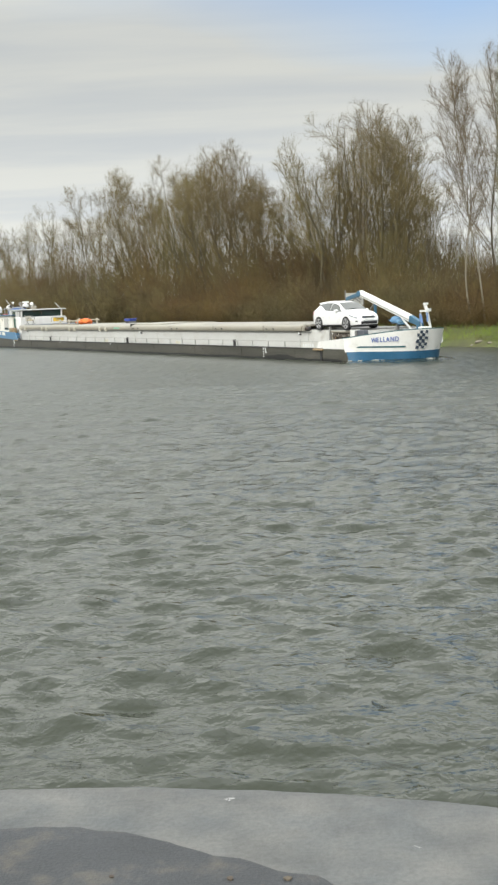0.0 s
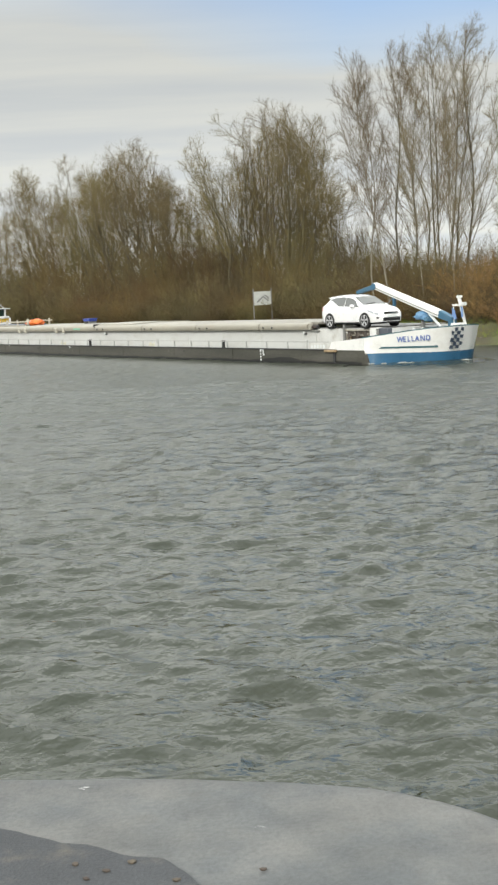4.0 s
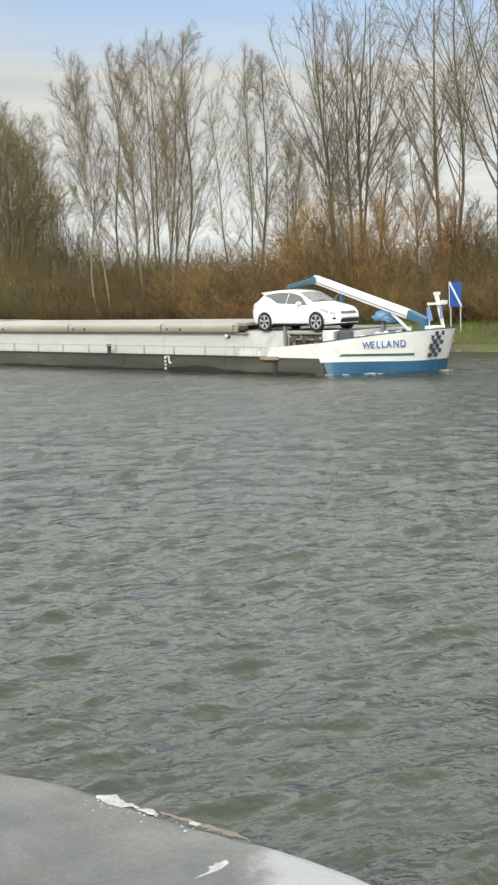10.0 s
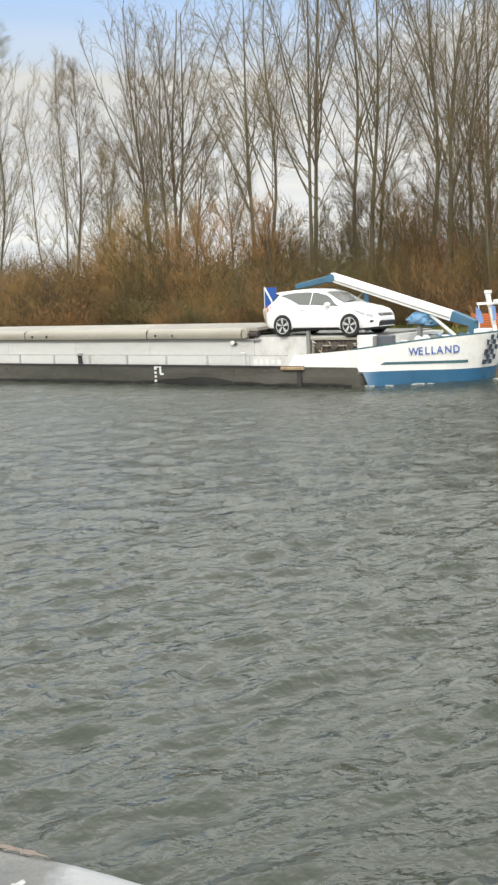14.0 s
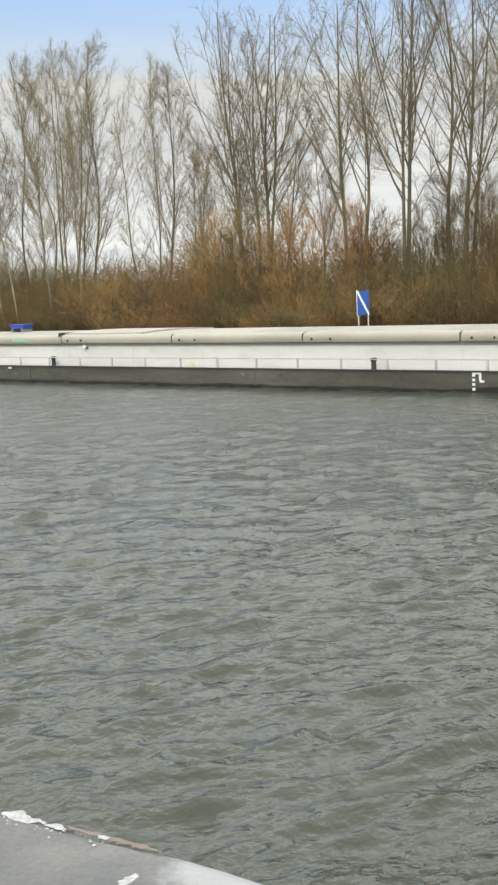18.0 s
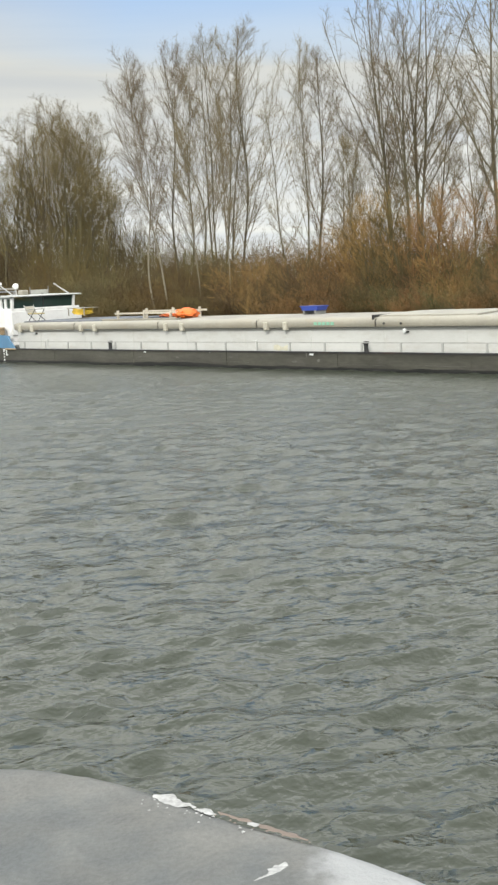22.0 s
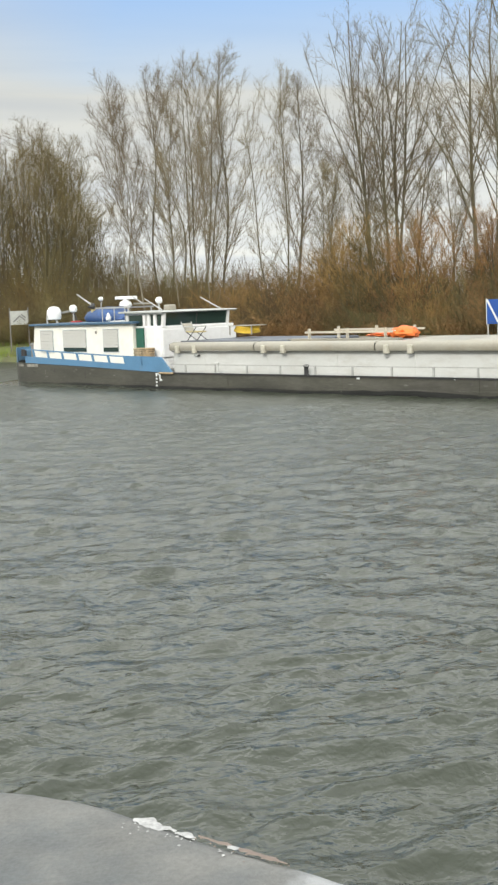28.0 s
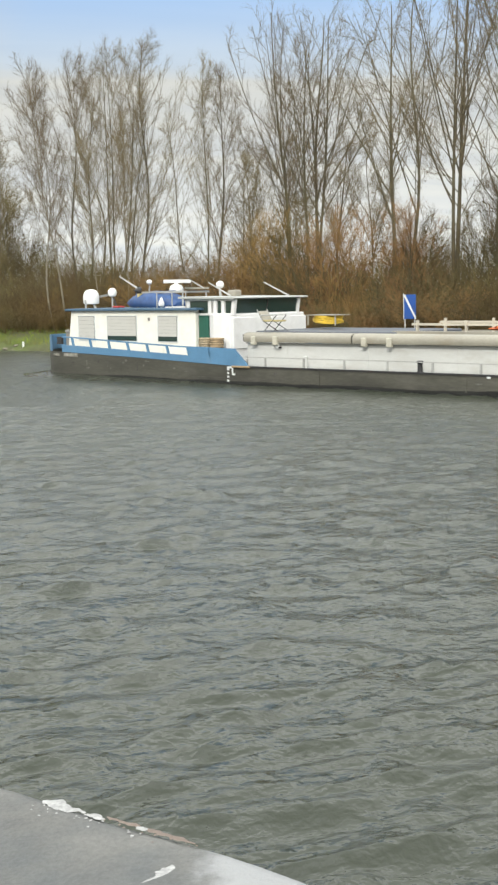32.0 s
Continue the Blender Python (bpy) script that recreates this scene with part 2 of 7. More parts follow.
M_RED = material("red_paint", (0.45, 0.04, 0.04), 0.45, vary=0.1)
M_CARWHITE = material("white_car_paint", (0.82, 0.82, 0.82), 0.22, vary=0.02, scale=0.5, coat=0.6, bump=0)
M_BLACKPL = material("black_plastic", (0.015, 0.015, 0.016), 0.45, vary=0.15, bump=0.05)
M_TYRE = material("tyre_rubber", (0.02, 0.02, 0.02), 0.8, vary=0.2)
M_ALLOY = material("alloy_rim", (0.62, 0.62, 0.63), 0.35, 0.4, vary=0.05, bump=0)
M_CHROME = material("chrome", (0.75, 0.75, 0.76), 0.12, 1.0, vary=0.02, bump=0)
M_TAIL = material("red_lamp_plastic", (0.55, 0.05, 0.06), 0.2, vary=0.05, bump=0)
M_LAMP = material("headlamp_plastic", (0.42, 0.44, 0.46), 0.1, 0.3, vary=0.1, bump=0)
M_WOODPLANK = material("weathered_board", (0.50, 0.46, 0.38), 0.8, vary=0.2, scale=3, fine=40, stretch=(0.4, 3, 3))
M_SIGNBLUE = material("sign_blue", (0.004, 0.062, 0.30), 0.6, vary=0.04, bump=0)
M_SIGNWHITE = material("sign_white", (0.66, 0.68, 0.68), 0.45, vary=0.05, bump=0)
M_POST = material("galvanised_post", (0.46, 0.45, 0.43), 0.55, 0.2, vary=0.15)
M_CONCRETE = material("quay_concrete", (0.096, 0.102, 0.105), 0.85, vary=0.26, scale=4.0, fine=52, bump=0.35, dirt=(0.105, 0.103, 0.097), dirt_amount=0.7, dirt_scale=8.0, second=(0.143, 0.142, 0.136), second_scale=2.2)


def pale_corner(m):
    """The coping past the bend is worn down to paler concrete, with a mottled border."""
    nt = m.node_tree
    N, L = nt.nodes.new, nt.links.new
    bsdf = nt.nodes["Principled BSDF"]
    before = bsdf.inputs["Base Color"].links[0].from_socket
    co = N("ShaderNodeTexCoord")
    dot = N("ShaderNodeVectorMath"); dot.operation = "DOT_PRODUCT"
    dot.inputs[1].default_value = (0.96, -0.27, 0.0)
    L(co.outputs["Object"], dot.inputs[0])
    n1 = N("ShaderNodeTexNoise"); n1.inputs["Scale"].default_value, n1.inputs["Detail"].default_value, n1.inputs["Roughness"].default_value = 11.0, 6.0, 0.65
    L(co.outputs["Object"], n1.inputs["Vector"])
    total = N("ShaderNodeMath"); total.operation = "MULTIPLY_ADD"; total.inputs[1].default_value = 0.22
    L(n1.outputs["Fac"], total.inputs[0]); L(dot.outputs["Value"], total.inputs[2])
    edge = N("ShaderNodeMapRange"); edge.interpolation_type = "SMOOTHSTEP"
    base = 1.03 * 0.96 - 3.30 * 0.27 + 0.11
    edge.inputs["From Min"].default_value, edge.inputs["From Max"].default_value = base - 0.04, base + 0.10
    edge.inputs["To Min"].default_value, edge.inputs["To Max"].default_value = 0.0, 0.85
    L(total.outputs[0], edge.inputs["Value"])
    # the worn stretch is short: further on the coping is grey again
    past = N("ShaderNodeMapRange"); past.interpolation_type = "SMOOTHSTEP"
    past.inputs["From Min"].default_value, past.inputs["From Max"].default_value = base + 0.75, base + 1.3
    past.inputs["To Min"].default_value, past.inputs["To Max"].default_value = 1.0, 0.12
    L(total.outputs[0], past.inputs["Value"])
    worn = N("ShaderNodeMath"); worn.operation = "MULTIPLY"
    L(edge.outputs[0], worn.inputs[0]); L(past.outputs[0], worn.inputs[1])
    mx = N("ShaderNodeMix"); mx.data_type = "RGBA"
    mx.inputs["B"].default_value = (0.33, 0.335, 0.345, 1)
    L(worn.outputs[0], mx.inputs["Factor"]); L(before, mx.inputs["A"])
    L(mx.outputs["Result"], bsdf.inputs["Base Color"])


pale_corner(M_CONCRETE)
M_ASPHALT = material("worn_asphalt", (0.055, 0.058, 0.063), 0.85, vary=0.3, scale=3, fine=90, bump=0.5, dirt=(0.20, 0.17, 0.12), dirt_amount=0.35, dirt_scale=6)
M_CHIP = material("chalky_white_scrape", (0.35, 0.35, 0.35), 0.8, vary=0.3, scale=60, dirt=(0.22, 0.22, 0.215), dirt_amount=0.9, dirt_scale=38)
M_BRICKRED = material("reddish_worn_edge", (0.175, 0.138, 0.118), 0.85, vary=0.2)
M_STONE = material("bank_stone", (0.22, 0.20, 0.16), 0.85, vary=0.25, scale=1.5, fine=20, bump=0.5, by_object=0.2)
M_BARK = material("grey_bark", (0.11, 0.095, 0.059), 0.9, vary=0.3, scale=1.2, fine=14, by_object=0.15)
M_BARKPALE = material("pale_bark", (0.235, 0.21, 0.16), 0.85, vary=0.25, scale=1.2, fine=12)
M_TWIG = material("grey_brown_twigs", (0.165, 0.132, 0.078), 0.9, vary=0.3, scale=0.5, fine=6, bump=0, by_object=0.16)
M_TWIGOLIVE = material("olive_brown_twigs", (0.150, 0.118, 0.050), 0.9, vary=0.3, scale=0.5, fine=6, bump=0, by_object=0.16)
M_BRUSH = material("brown_brushwood", (0.125, 0.080, 0.028), 0.95, vary=0.35, scale=0.5, fine=5, bump=0, by_object=0.3, second=(0.105, 0.09, 0.037), second_scale=0.12, world=True)
M_RUSSET = material("russet_brushwood", (0.255, 0.145, 0.056), 0.95, vary=0.35, scale=0.5, fine=5, bump=0, by_object=0.25)
M_GRASS = material("bank_grass", (0.15, 0.215, 0.022), 0.9, vary=0.4, scale=0.8, fine=9, bump=0, second=(0.13, 0.12, 0.04), second_scale=0.5, world=True)


def glass(name, color, rough=0.05):
    m = material(name, color, rough, vary=0.03, bump=0)
    m.node_tree.nodes["Principled BSDF"].inputs["Specular IOR Level"].default_value = 0.8
    return m


M_GLASS = glass("tinted_glass", (0.022, 0.042, 0.036))
M_CARGLASS = glass("car_glass", (0.085, 0.09, 0.085))
M_SCUFF = material("pale_hull_scuff", (0.105, 0.10, 0.092), 0.7, vary=0.4, scale=6, fine=30, by_object=0.4)
M_JIB = material("dark_blue_crane_paint", (0.045, 0.125, 0.20), 0.45, vary=0.15, scale=1.5, dirt=(0.12, 0.13, 0.13), dirt_amount=0.4, dirt_scale=2)
M_WETSHADE = material("wet_shaded_waterline", (0.014, 0.014, 0.013), 0.4, vary=0.4, scale=1.5, fine=12, dirt=(0.03, 0.03, 0.025), dirt_amount=0.7, dirt_scale=1.2, stretch=(0.4, 1, 1.5))
M_FADED = material("faded_hull_marking", (0.26, 0.25, 0.22), 0.7, vary=0.4, scale=6, dirt=(0.08, 0.075, 0.065), dirt_amount=0.9, dirt_scale=9)
M_PALEGREEN = material("pale_green_lettering", (0.22, 0.46, 0.34), 0.6, vary=0.2)


def water_material():
    m = bpy.data.materials.new("canal_water")
    m.use_nodes = True
    nt = m.node_tree
    N, L = nt.nodes.new, nt.links.new
    b = nt.nodes["Principled BSDF"]
    b.inputs["Base Color"].default_value = (0.032, 0.0375, 0.0255, 1)
    b.inputs["Roughness"].default_value = 0.07
    b.inputs["IOR"].default_value = 1.4
    co = N("ShaderNodeTexCoord")
    def waves(scale, stretch, detail, turn):
        mp = N("ShaderNodeMapping"); mp.inputs["Scale"].default_value = stretch; mp.inputs["Rotation"].default_value = (0, 0, radians(turn))
        L(co.outputs["Object"], mp.inputs["Vector"])
        n = N("ShaderNodeTexNoise")
        n.inputs["Scale"].default_value, n.inputs["Detail"].default_value, n.inputs["Roughness"].default_value = scale, detail, 0.55
        n.inputs["Distortion"].default_value = 0.15
        L(mp.outputs[0], n.inputs["Vector"])
        return n.outputs["Fac"]
    add = N("ShaderNodeMath"); add.operation = "MULTIPLY_ADD"
    L(waves(9.0, (0.85, 1.0, 1), 3, -20), add.inputs[0]); add.inputs[1].default_value = 0.45
    L(waves(3.4, (0.85, 1.0, 1), 3, 15), add.inputs[2])
    bp = N("ShaderNodeBump"); bp.inputs["Distance"].default_value = 0.062
    # the water lies calmer out in the channel than along the quay wall
    sep, calm = N("ShaderNodeSeparateXYZ"), N("ShaderNodeMapRange")
    L(co.outputs["Object"], sep.inputs[0]); L(sep.outputs["Y"], calm.inputs["Value"])
    calm.inputs["From Min"].default_value, calm.inputs["From Max"].default_value = 10.0, 34.0
    calm.inputs["To Min"].default_value, calm.inputs["To Max"].default_value = 0.85, 0.8
    L(calm.outputs[0], bp.inputs["Strength"])
    # far out the ripples are too fine to tell apart
    blur = N("ShaderNodeMapRange")
    L(sep.outputs["Y"], blur.inputs["Value"])
    blur.inputs["From Min"].default_value, blur.inputs["From Max"].default_value = 14.0, 40.0
    blur.inputs["To Min"].default_value, blur.inputs["To Max"].default_value = 0.05, 0.28
    L(blur.outputs[0], b.inputs["Roughness"])
    L(add.outputs[0], bp.inputs["Height"]); L(bp.outputs[0], b.inputs["Normal"])
    return m


M_WATER = water_material()


def foam_material():
    return material("white_foam", (0.30, 0.32, 0.31), 0.7, vary=0.35, scale=6, fine=30, bump=0.4)


M_FOAM = foam_material()


def soil_material():
    m = material("bank_soil", (0.075, 0.062, 0.038), 0.95, vary=0.35, scale=0.6, fine=8, bump=0.3, second=(0.085, 0.115, 0.024), second_scale=0.15, world=True)
    return m


M_SOIL = soil_material()

# ---- mesh helpers ----


def mesh_of(name, verts, faces, mat, smooth=False):
    me = bpy.data.meshes.new(name)
    me.from_pydata([tuple(v) for v in verts], [], faces)
    me.materials.append(mat)
    if smooth:
        me.shade_smooth()
    me.update()
    return me


def thing(name, label, category, group="", kind="", m=None):
    ob = tagged(new(name), label, category, group, kind)
    if m is not None:
        ob.matrix_world = m
    return ob


def finish(bm, bevel=0.0, segs=1):
    bmesh.ops.remove_doubles(bm, verts=bm.verts, dist=1e-5)
    if bevel:
        sharp = [e for e in bm.edges if len(e.link_faces) == 2 and e.calc_face_angle(0) > 0.5]
        bmesh.ops.bevel(bm, geom=sharp, offset=bevel, segments=segs, profile=0.5, affect="EDGES", clamp_overlap=True)
    bmesh.ops.recalc_face_normals(bm, faces=bm.faces)
    return bm


def part(name, bm, mat, parent, label="", bevel=0.0, segs=1, smooth=False, at=None):
    """Links a bmesh as one mesh object under a thing or a part."""
    finish(bm, bevel, segs)
    me = bpy.data.meshes.new(name)
    bm.to_mesh(me)
    bm.free()
    me.materials.append(mat)
    if smooth:
        me.shade_smooth()
        me.set_sharp_from_angle(angle=radians(40))
    ob = new(name, me)
    ob.parent = parent
    if at is not None:
        ob.matrix_basis = at
    if label:
        tagged(ob, label)
    return ob


def B():
    return bmesh.new()


def box(bm, x0, x1, y0, y1, z0, z1):
    v = [bm.verts.new(p) for p in ((x0, y0, z0), (x1, y0, z0), (x1, y1, z0), (x0, y1, z0), (x0, y0, z1), (x1, y0, z1), (x1, y1, z1), (x0, y1, z1))]
    for f in ((3, 2, 1, 0), (4, 5, 6, 7), (0, 1, 5, 4), (1, 2, 6, 5), (2, 3, 7, 6), (3, 0, 4, 7)):
        bm.faces.new([v[i] for i in f])
    return bm


def bx(*a):
    return box(B(), *a)


def prism(bm, poly, y0, y1):
    """A side profile of (x, z) points, drawn out from y0 to y1."""
    a = [bm.verts.new((x, y0, z)) for x, z in poly]
    b = [bm.verts.new((x, y1, z)) for x, z in poly]
    n = len(poly)
    bm.faces.new(a[::-1]); bm.faces.new(b)
    for i in range(n):
        j = (i + 1) % n
        bm.faces.new((a[i], a[j], b[j], b[i]))
    return bm


def slab(bm, poly, z0, z1):
    """A plan of (x, y) points, drawn up from z0 to z1."""
    a = [bm.verts.new((x, y, z0)) for x, y in poly]
    b = [bm.verts.new((x, y, z1)) for x, y in poly]
    n = len(poly)
    bm.faces.new(a[::-1]); bm.faces.new(b)
    for i in range(n):
        j = (i + 1) % n
        bm.faces.new((a[i], a[j], b[j], b[i]))
    return bm


def rod(bm, p, q, r0, r1=None, n=8):
    """A round bar from p to q."""
    p, q = Vector(p), Vector(q)
    r1 = r0 if r1 is None else r1
    d = (q - p).normalized()
    s = d.orthogonal().normalized()
    t = d.cross(s)
    rings = []
    for c, r in ((p, r0), (q, r1)):
        rings.append([bm.verts.new(c + r * (math.cos(2 * math.pi * i / n) * s + math.sin(2 * math.pi * i / n) * t)) for i in range(n)])
    for i in range(n):
        j = (i + 1) % n
        bm.faces.new((rings[0][i], rings[0][j], rings[1][j], rings[1][i]))
    bm.faces.new(rings[0][::-1]); bm.faces.new(rings[1])
    return bm


def beam(bm, p, q, w, h, w1=None, h1=None):
    """A rectangular bar from p to q; w across, h upright."""
    p, q = Vector(p), Vector(q)
    w1, h1 = (w if w1 is None else w1), (h if h1 is None else h1)
    d = (q - p).normalized()
    s = d.cross(Vector((0, 0, 1)))
    s = s.normalized() if s.length > 1e-4 else Vector((0, 1, 0))
    t = s.cross(d)
    rings = []
    for c, a, b in ((p, w, h), (q, w1, h1)):
        rings.append([bm.verts.new(c + s * a / 2 * i + t * b / 2 * j) for i, j in ((-1, -1), (1, -1), (1, 1), (-1, 1))])
    for i in range(4):
        j = (i + 1) % 4
        bm.faces.new((rings[0][i], rings[0][j], rings[1][j], rings[1][i]))
    bm.faces.new(rings[0][::-1]); bm.faces.new(rings[1])
    return bm


def lathe(bm, profile, n=20, at=(0, 0, 0), axis="z", caps=True):
    """A profile of (radius, height) turned round an upright axis, or one along y."""
    at = Vector(at)
    rings = []
    for r, h in profile:
        ring = []
        for i in range(n):
            a = 2 * math.pi * i / n
            p = (r * math.cos(a), r * math.sin(a), h) if axis == "z" else (r * math.cos(a), h, r * math.sin(a))
            ring.append(bm.verts.new(at + Vector(p)))
        rings.append(ring)
    for k in range(len(rings) - 1):
        for i in range(n):
            j = (i + 1) % n
            bm.faces.new((rings[k][i], rings[k][j], rings[k + 1][j], rings[k + 1][i]))
    if caps:
        bm.faces.new(rings[0][::-1]); bm.faces.new(rings[-1])
    return bm


def tube(bm, pts, r, n=6):
    """One closed round tube through a ring of points."""
    rings, m = [], len(pts)
    for i, p in enumerate(pts):
        t = (pts[(i + 1) % m] - pts[i - 1]).normalized()
        s = t.cross(Vector((0, 0, 1))).normalized()
        u = s.cross(t)
        rings.append([bm.verts.new(p + r * (math.cos(2 * math.pi * k / n) * s + math.sin(2 * math.pi * k / n) * u)) for k in range(n)])
    for i in range(m):
        for k in range(n):
            bm.faces.new((rings[i - 1][k], rings[i - 1][(k + 1) % n], rings[i][(k + 1) % n], rings[i][k]))
    return bm


def sheet(bm, rows):
    """A skin through rows of points."""
    vs = [[bm.verts.new(p) for p in row] for row in rows]
    for r in range(len(vs) - 1):
        for c in range(len(vs[0]) - 1):
            q = (vs[r][c], vs[r][c + 1], vs[r + 1][c + 1], vs[r + 1][c])
            if len({v.co.to_tuple(5) for v in q}) > 2:
                bm.faces.new(q)
    return bm


# the canal: u runs along it the way the barge goes, n across it from the quay to the far bank
ALONG, ACROSS = Vector((0.469, -0.883)), Vector((0.883, 0.469))


def canal(u, n, z=0.0):
    p = ALONG * u + ACROSS * n
    return Vector((p.x, p.y, z))


BANK = 48.6     # the far water's edge


def bank_height(n):
    """The far bank's height above the water."""
    k = [(-9, -2.5), (-1.0, -0.5), (0.0, -0.1), (0.5, 0.32), (1.2, 0.55), (2.6, 0.95), (4.2, 1.15), (30, 1.35), (4000, 3.0)]
    x = n - BANK
    for (a, b), (c, d) in zip(k, k[1:]):
        if x <= c:
            return b + (d - b) * max(0.0, (x - a) / (c - a))
    return k[-1][1]

# ---- ground, water, quay ----


def make_ground():
    """One sheet: the land behind the quay, the canal's bed and the far bank out to the horizon."""
    ns = [-2500, -600, -120, -30, -12, -8.0, -7.9, 0, 20, 40, BANK - 4] + list(np.arange(BANK - 1.5, BANK + 6, 0.35)) + [BANK + 8, BANK + 14, BANK + 30, BANK + 80, BANK + 300, BANK + 1200, BANK + 3500]
    us = [-4000, -1500, -700, -400, -300] + list(np.arange(-260, 10, 1.5)) + [20, 60, 150, 400, 1500, 4000]
    vs = []
    for u in us:
        for n in ns:
            if n > BANK - 2:
                wob = 0.35 * noise.noise(Vector((u * 0.12, n * 0.05, 3))) + 0.12 * noise.noise(Vector((u * 0.6, n * 0.4, 8)))
                z = bank_height(n + wob) + (0.10 * noise.noise(Vector((u * 0.5, n * 0.5, 1))) if n > BANK else 0)
            elif n <= -8.0:
                z = 1.2
            else:
                z = -2.5
            vs.append(canal(u, n, z))
    w = len(ns)
    fs = [(a * w + b, (a + 1) * w + b, (a + 1) * w + b + 1, a * w + b + 1) for a in range(len(us) - 1) for b in range(w - 1)]
    ob = new("ground", mesh_of("ground", vs, fs, M_SOIL, True))
    tagged(ob, "low far bank of soil and rough winter grass", "ground", kind="structure")


WATER = -0.05     # the water's mean height


def wave_field(x, y):
    """Short wind waves: fine crossing ripples, and here and there a steep short crest."""
    rng = np.random.default_rng(5)
    z = np.zeros_like(x)
    for k in range(40):
        lam = 0.24 * (1.05 ** k) * rng.uniform(0.9, 1.1)
        ang = rng.normal(math.pi / 2 - 0.1, 0.85)
        amp = 0.0085 * lam ** 0.85 * rng.uniform(0.5, 1.3)
        q = 2 * math.pi / lam
        c, s = math.cos(ang), math.sin(ang)
        a, b = x * c + y * s, y * c - x * s
        ph = q * a + rng.uniform(0, 6.28) + 1.2 * np.sin(0.33 * q * b + rng.uniform(0, 6.28)) + 0.6 * np.sin(0.21 * q * a + rng.uniform(0, 6.28))
        e1 = 0.5 + 0.5 * np.sin(0.41 * q * b + 0.8 * np.sin(0.17 * q * x + k) + rng.uniform(0, 6.28))
        z += amp * e1 * np.sin(ph + 0.7 * np.sin(ph))
    z *= np.interp(y, [6, 13, 24, 36, 60], [1.3, 1.2, 1.0, 0.75, 0.7])
    far = np.interp(y, [6, 13, 24, 36, 60], [1.35, 1.25, 1.05, 0.8, 0.6])
    # steep crests, short and scattered
    crest = np.zeros_like(x)
    for k in range(30):
        lam = rng.uniform(0.34, 0.9)
        ang = rng.normal(math.pi / 2 - 0.05, 0.34)
        q = 2 * math.pi / lam
        c, s = math.cos(ang), math.sin(ang)
        a, b = x * c + y * s, y * c - x * s
        ph = q * a + rng.uniform(0, 6.28) + 0.9 * np.sin(0.3 * q * b + rng.uniform(0, 6.28))
        e = (0.5 + 0.5 * np.sin(0.20 * q * b + 0.9 * np.sin(0.19 * q * a + k) + rng.uniform(0, 6.28))) * (0.5 + 0.5 * np.sin(0.27 * q * a + 0.9 * np.sin(0.15 * q * b - k) + rng.uniform(0, 6.28)))
        crest += far * 0.080 * lam * e ** 3 * (np.exp(2.2 * (np.cos(ph + 0.5 * np.sin(ph)) - 1)) - 0.35)
    z += 0.058 * np.tanh(crest / 0.058)
    for lam, ang, amp in ((5.0, 1.2, 0.010), (3.6, 1.75, 0.010)):
        z += amp * np.sin(2 * math.pi / lam * (x * math.cos(ang) + y * math.sin(ang)))
    return z


def make_water():
    """The canal's surface: one sheet with its waves, drifting with the wind."""
    ys = np.concatenate([[-3000, -400, -60, -22, -6], np.arange(-2, 4, 0.5), np.arange(4, 22, 0.062), np.arange(22, 52, 0.13), np.arange(52, 92, 0.45), np.arange(92, 260, 2.5), [300, 400, 700, 3000]])
    xs = np.concatenate([[-3000, -500, -150, -80], np.arange(-60, -14, 1.0), np.arange(-14, 30, 0.14), np.arange(30, 75, 0.6), [80, 120, 300, 3000]])
    X, Y = np.meshgrid(xs, ys)
    dy = np.gradient(ys)[:, None]
    Z = wave_field(X, Y) * np.clip(1.15 - dy / 3.0, 0.0, 1.0) * (np.abs(X) < 78) * (np.abs(Y - 100) < 180)
    v = np.stack([X, Y, Z + WATER], -1).reshape(-1, 3)
    w, h = len(xs), len(ys)
    a = (np.arange(h - 1)[:, None] * w + np.arange(w - 1)).ravel()
    f = np.stack([a, a + 1, a + w + 1, a + w], 1)
    me = bpy.data.meshes.new("water")
    me.vertices.add(len(v)); me.vertices.foreach_set("co", v.ravel().astype(np.float32))
    me.loops.add(f.size); me.loops.foreach_set("vertex_index", f.ravel().astype(np.int32))
    me.polygons.add(len(f)); me.polygons.foreach_set("loop_start", (np.arange(len(f)) * 4).astype(np.int32))
    me.materials.append(M_WATER)
    me.update(calc_edges=True)
    me.shade_smooth()
    return tagged(new("water", me), "grey-green canal water with short wind ripples", "water", kind="structure")


make_ground()
water = make_water()

# the quay's edge: a rounded corner between a side that faces the canal and one that runs away to the left
QUAY_TOP = 1.784
QUAY_EDGE = [(-40, 4.9), (-9, 4.66), (-4, 4.58), (-2.2, 4.54), (-1.42, 4.52), (-0.87, 4.48), (-0.29, 4.365), (0.17, 4.22), (0.42, 4.08), (0.63, 3.855), (0.83, 3.565), (1.02, 3.31), (1.16, 3.12), (1.28, 2.92), (1.54, 2.42), (2.2, 1.0), (5.0, -4.4), (14.0, -21.0)]
COPING_IN = [(-40, 4.46), (-9, 4.24), (-4, 4.16), (-2.2, 4.13), (-1.42, 4.11), (-1.06, 4.09), (-0.78, 3.93), (-0.58, 3.82), (-0.40, 3.70), (-0.30, 3.52), (-0.16, 3.30), (0.02, 3.06), (0.2, 2.8), (0.33, 2.6), (0.6, 2.1), (1.3, 0.7), (4.1, -4.8), (13.0, -21.4)]


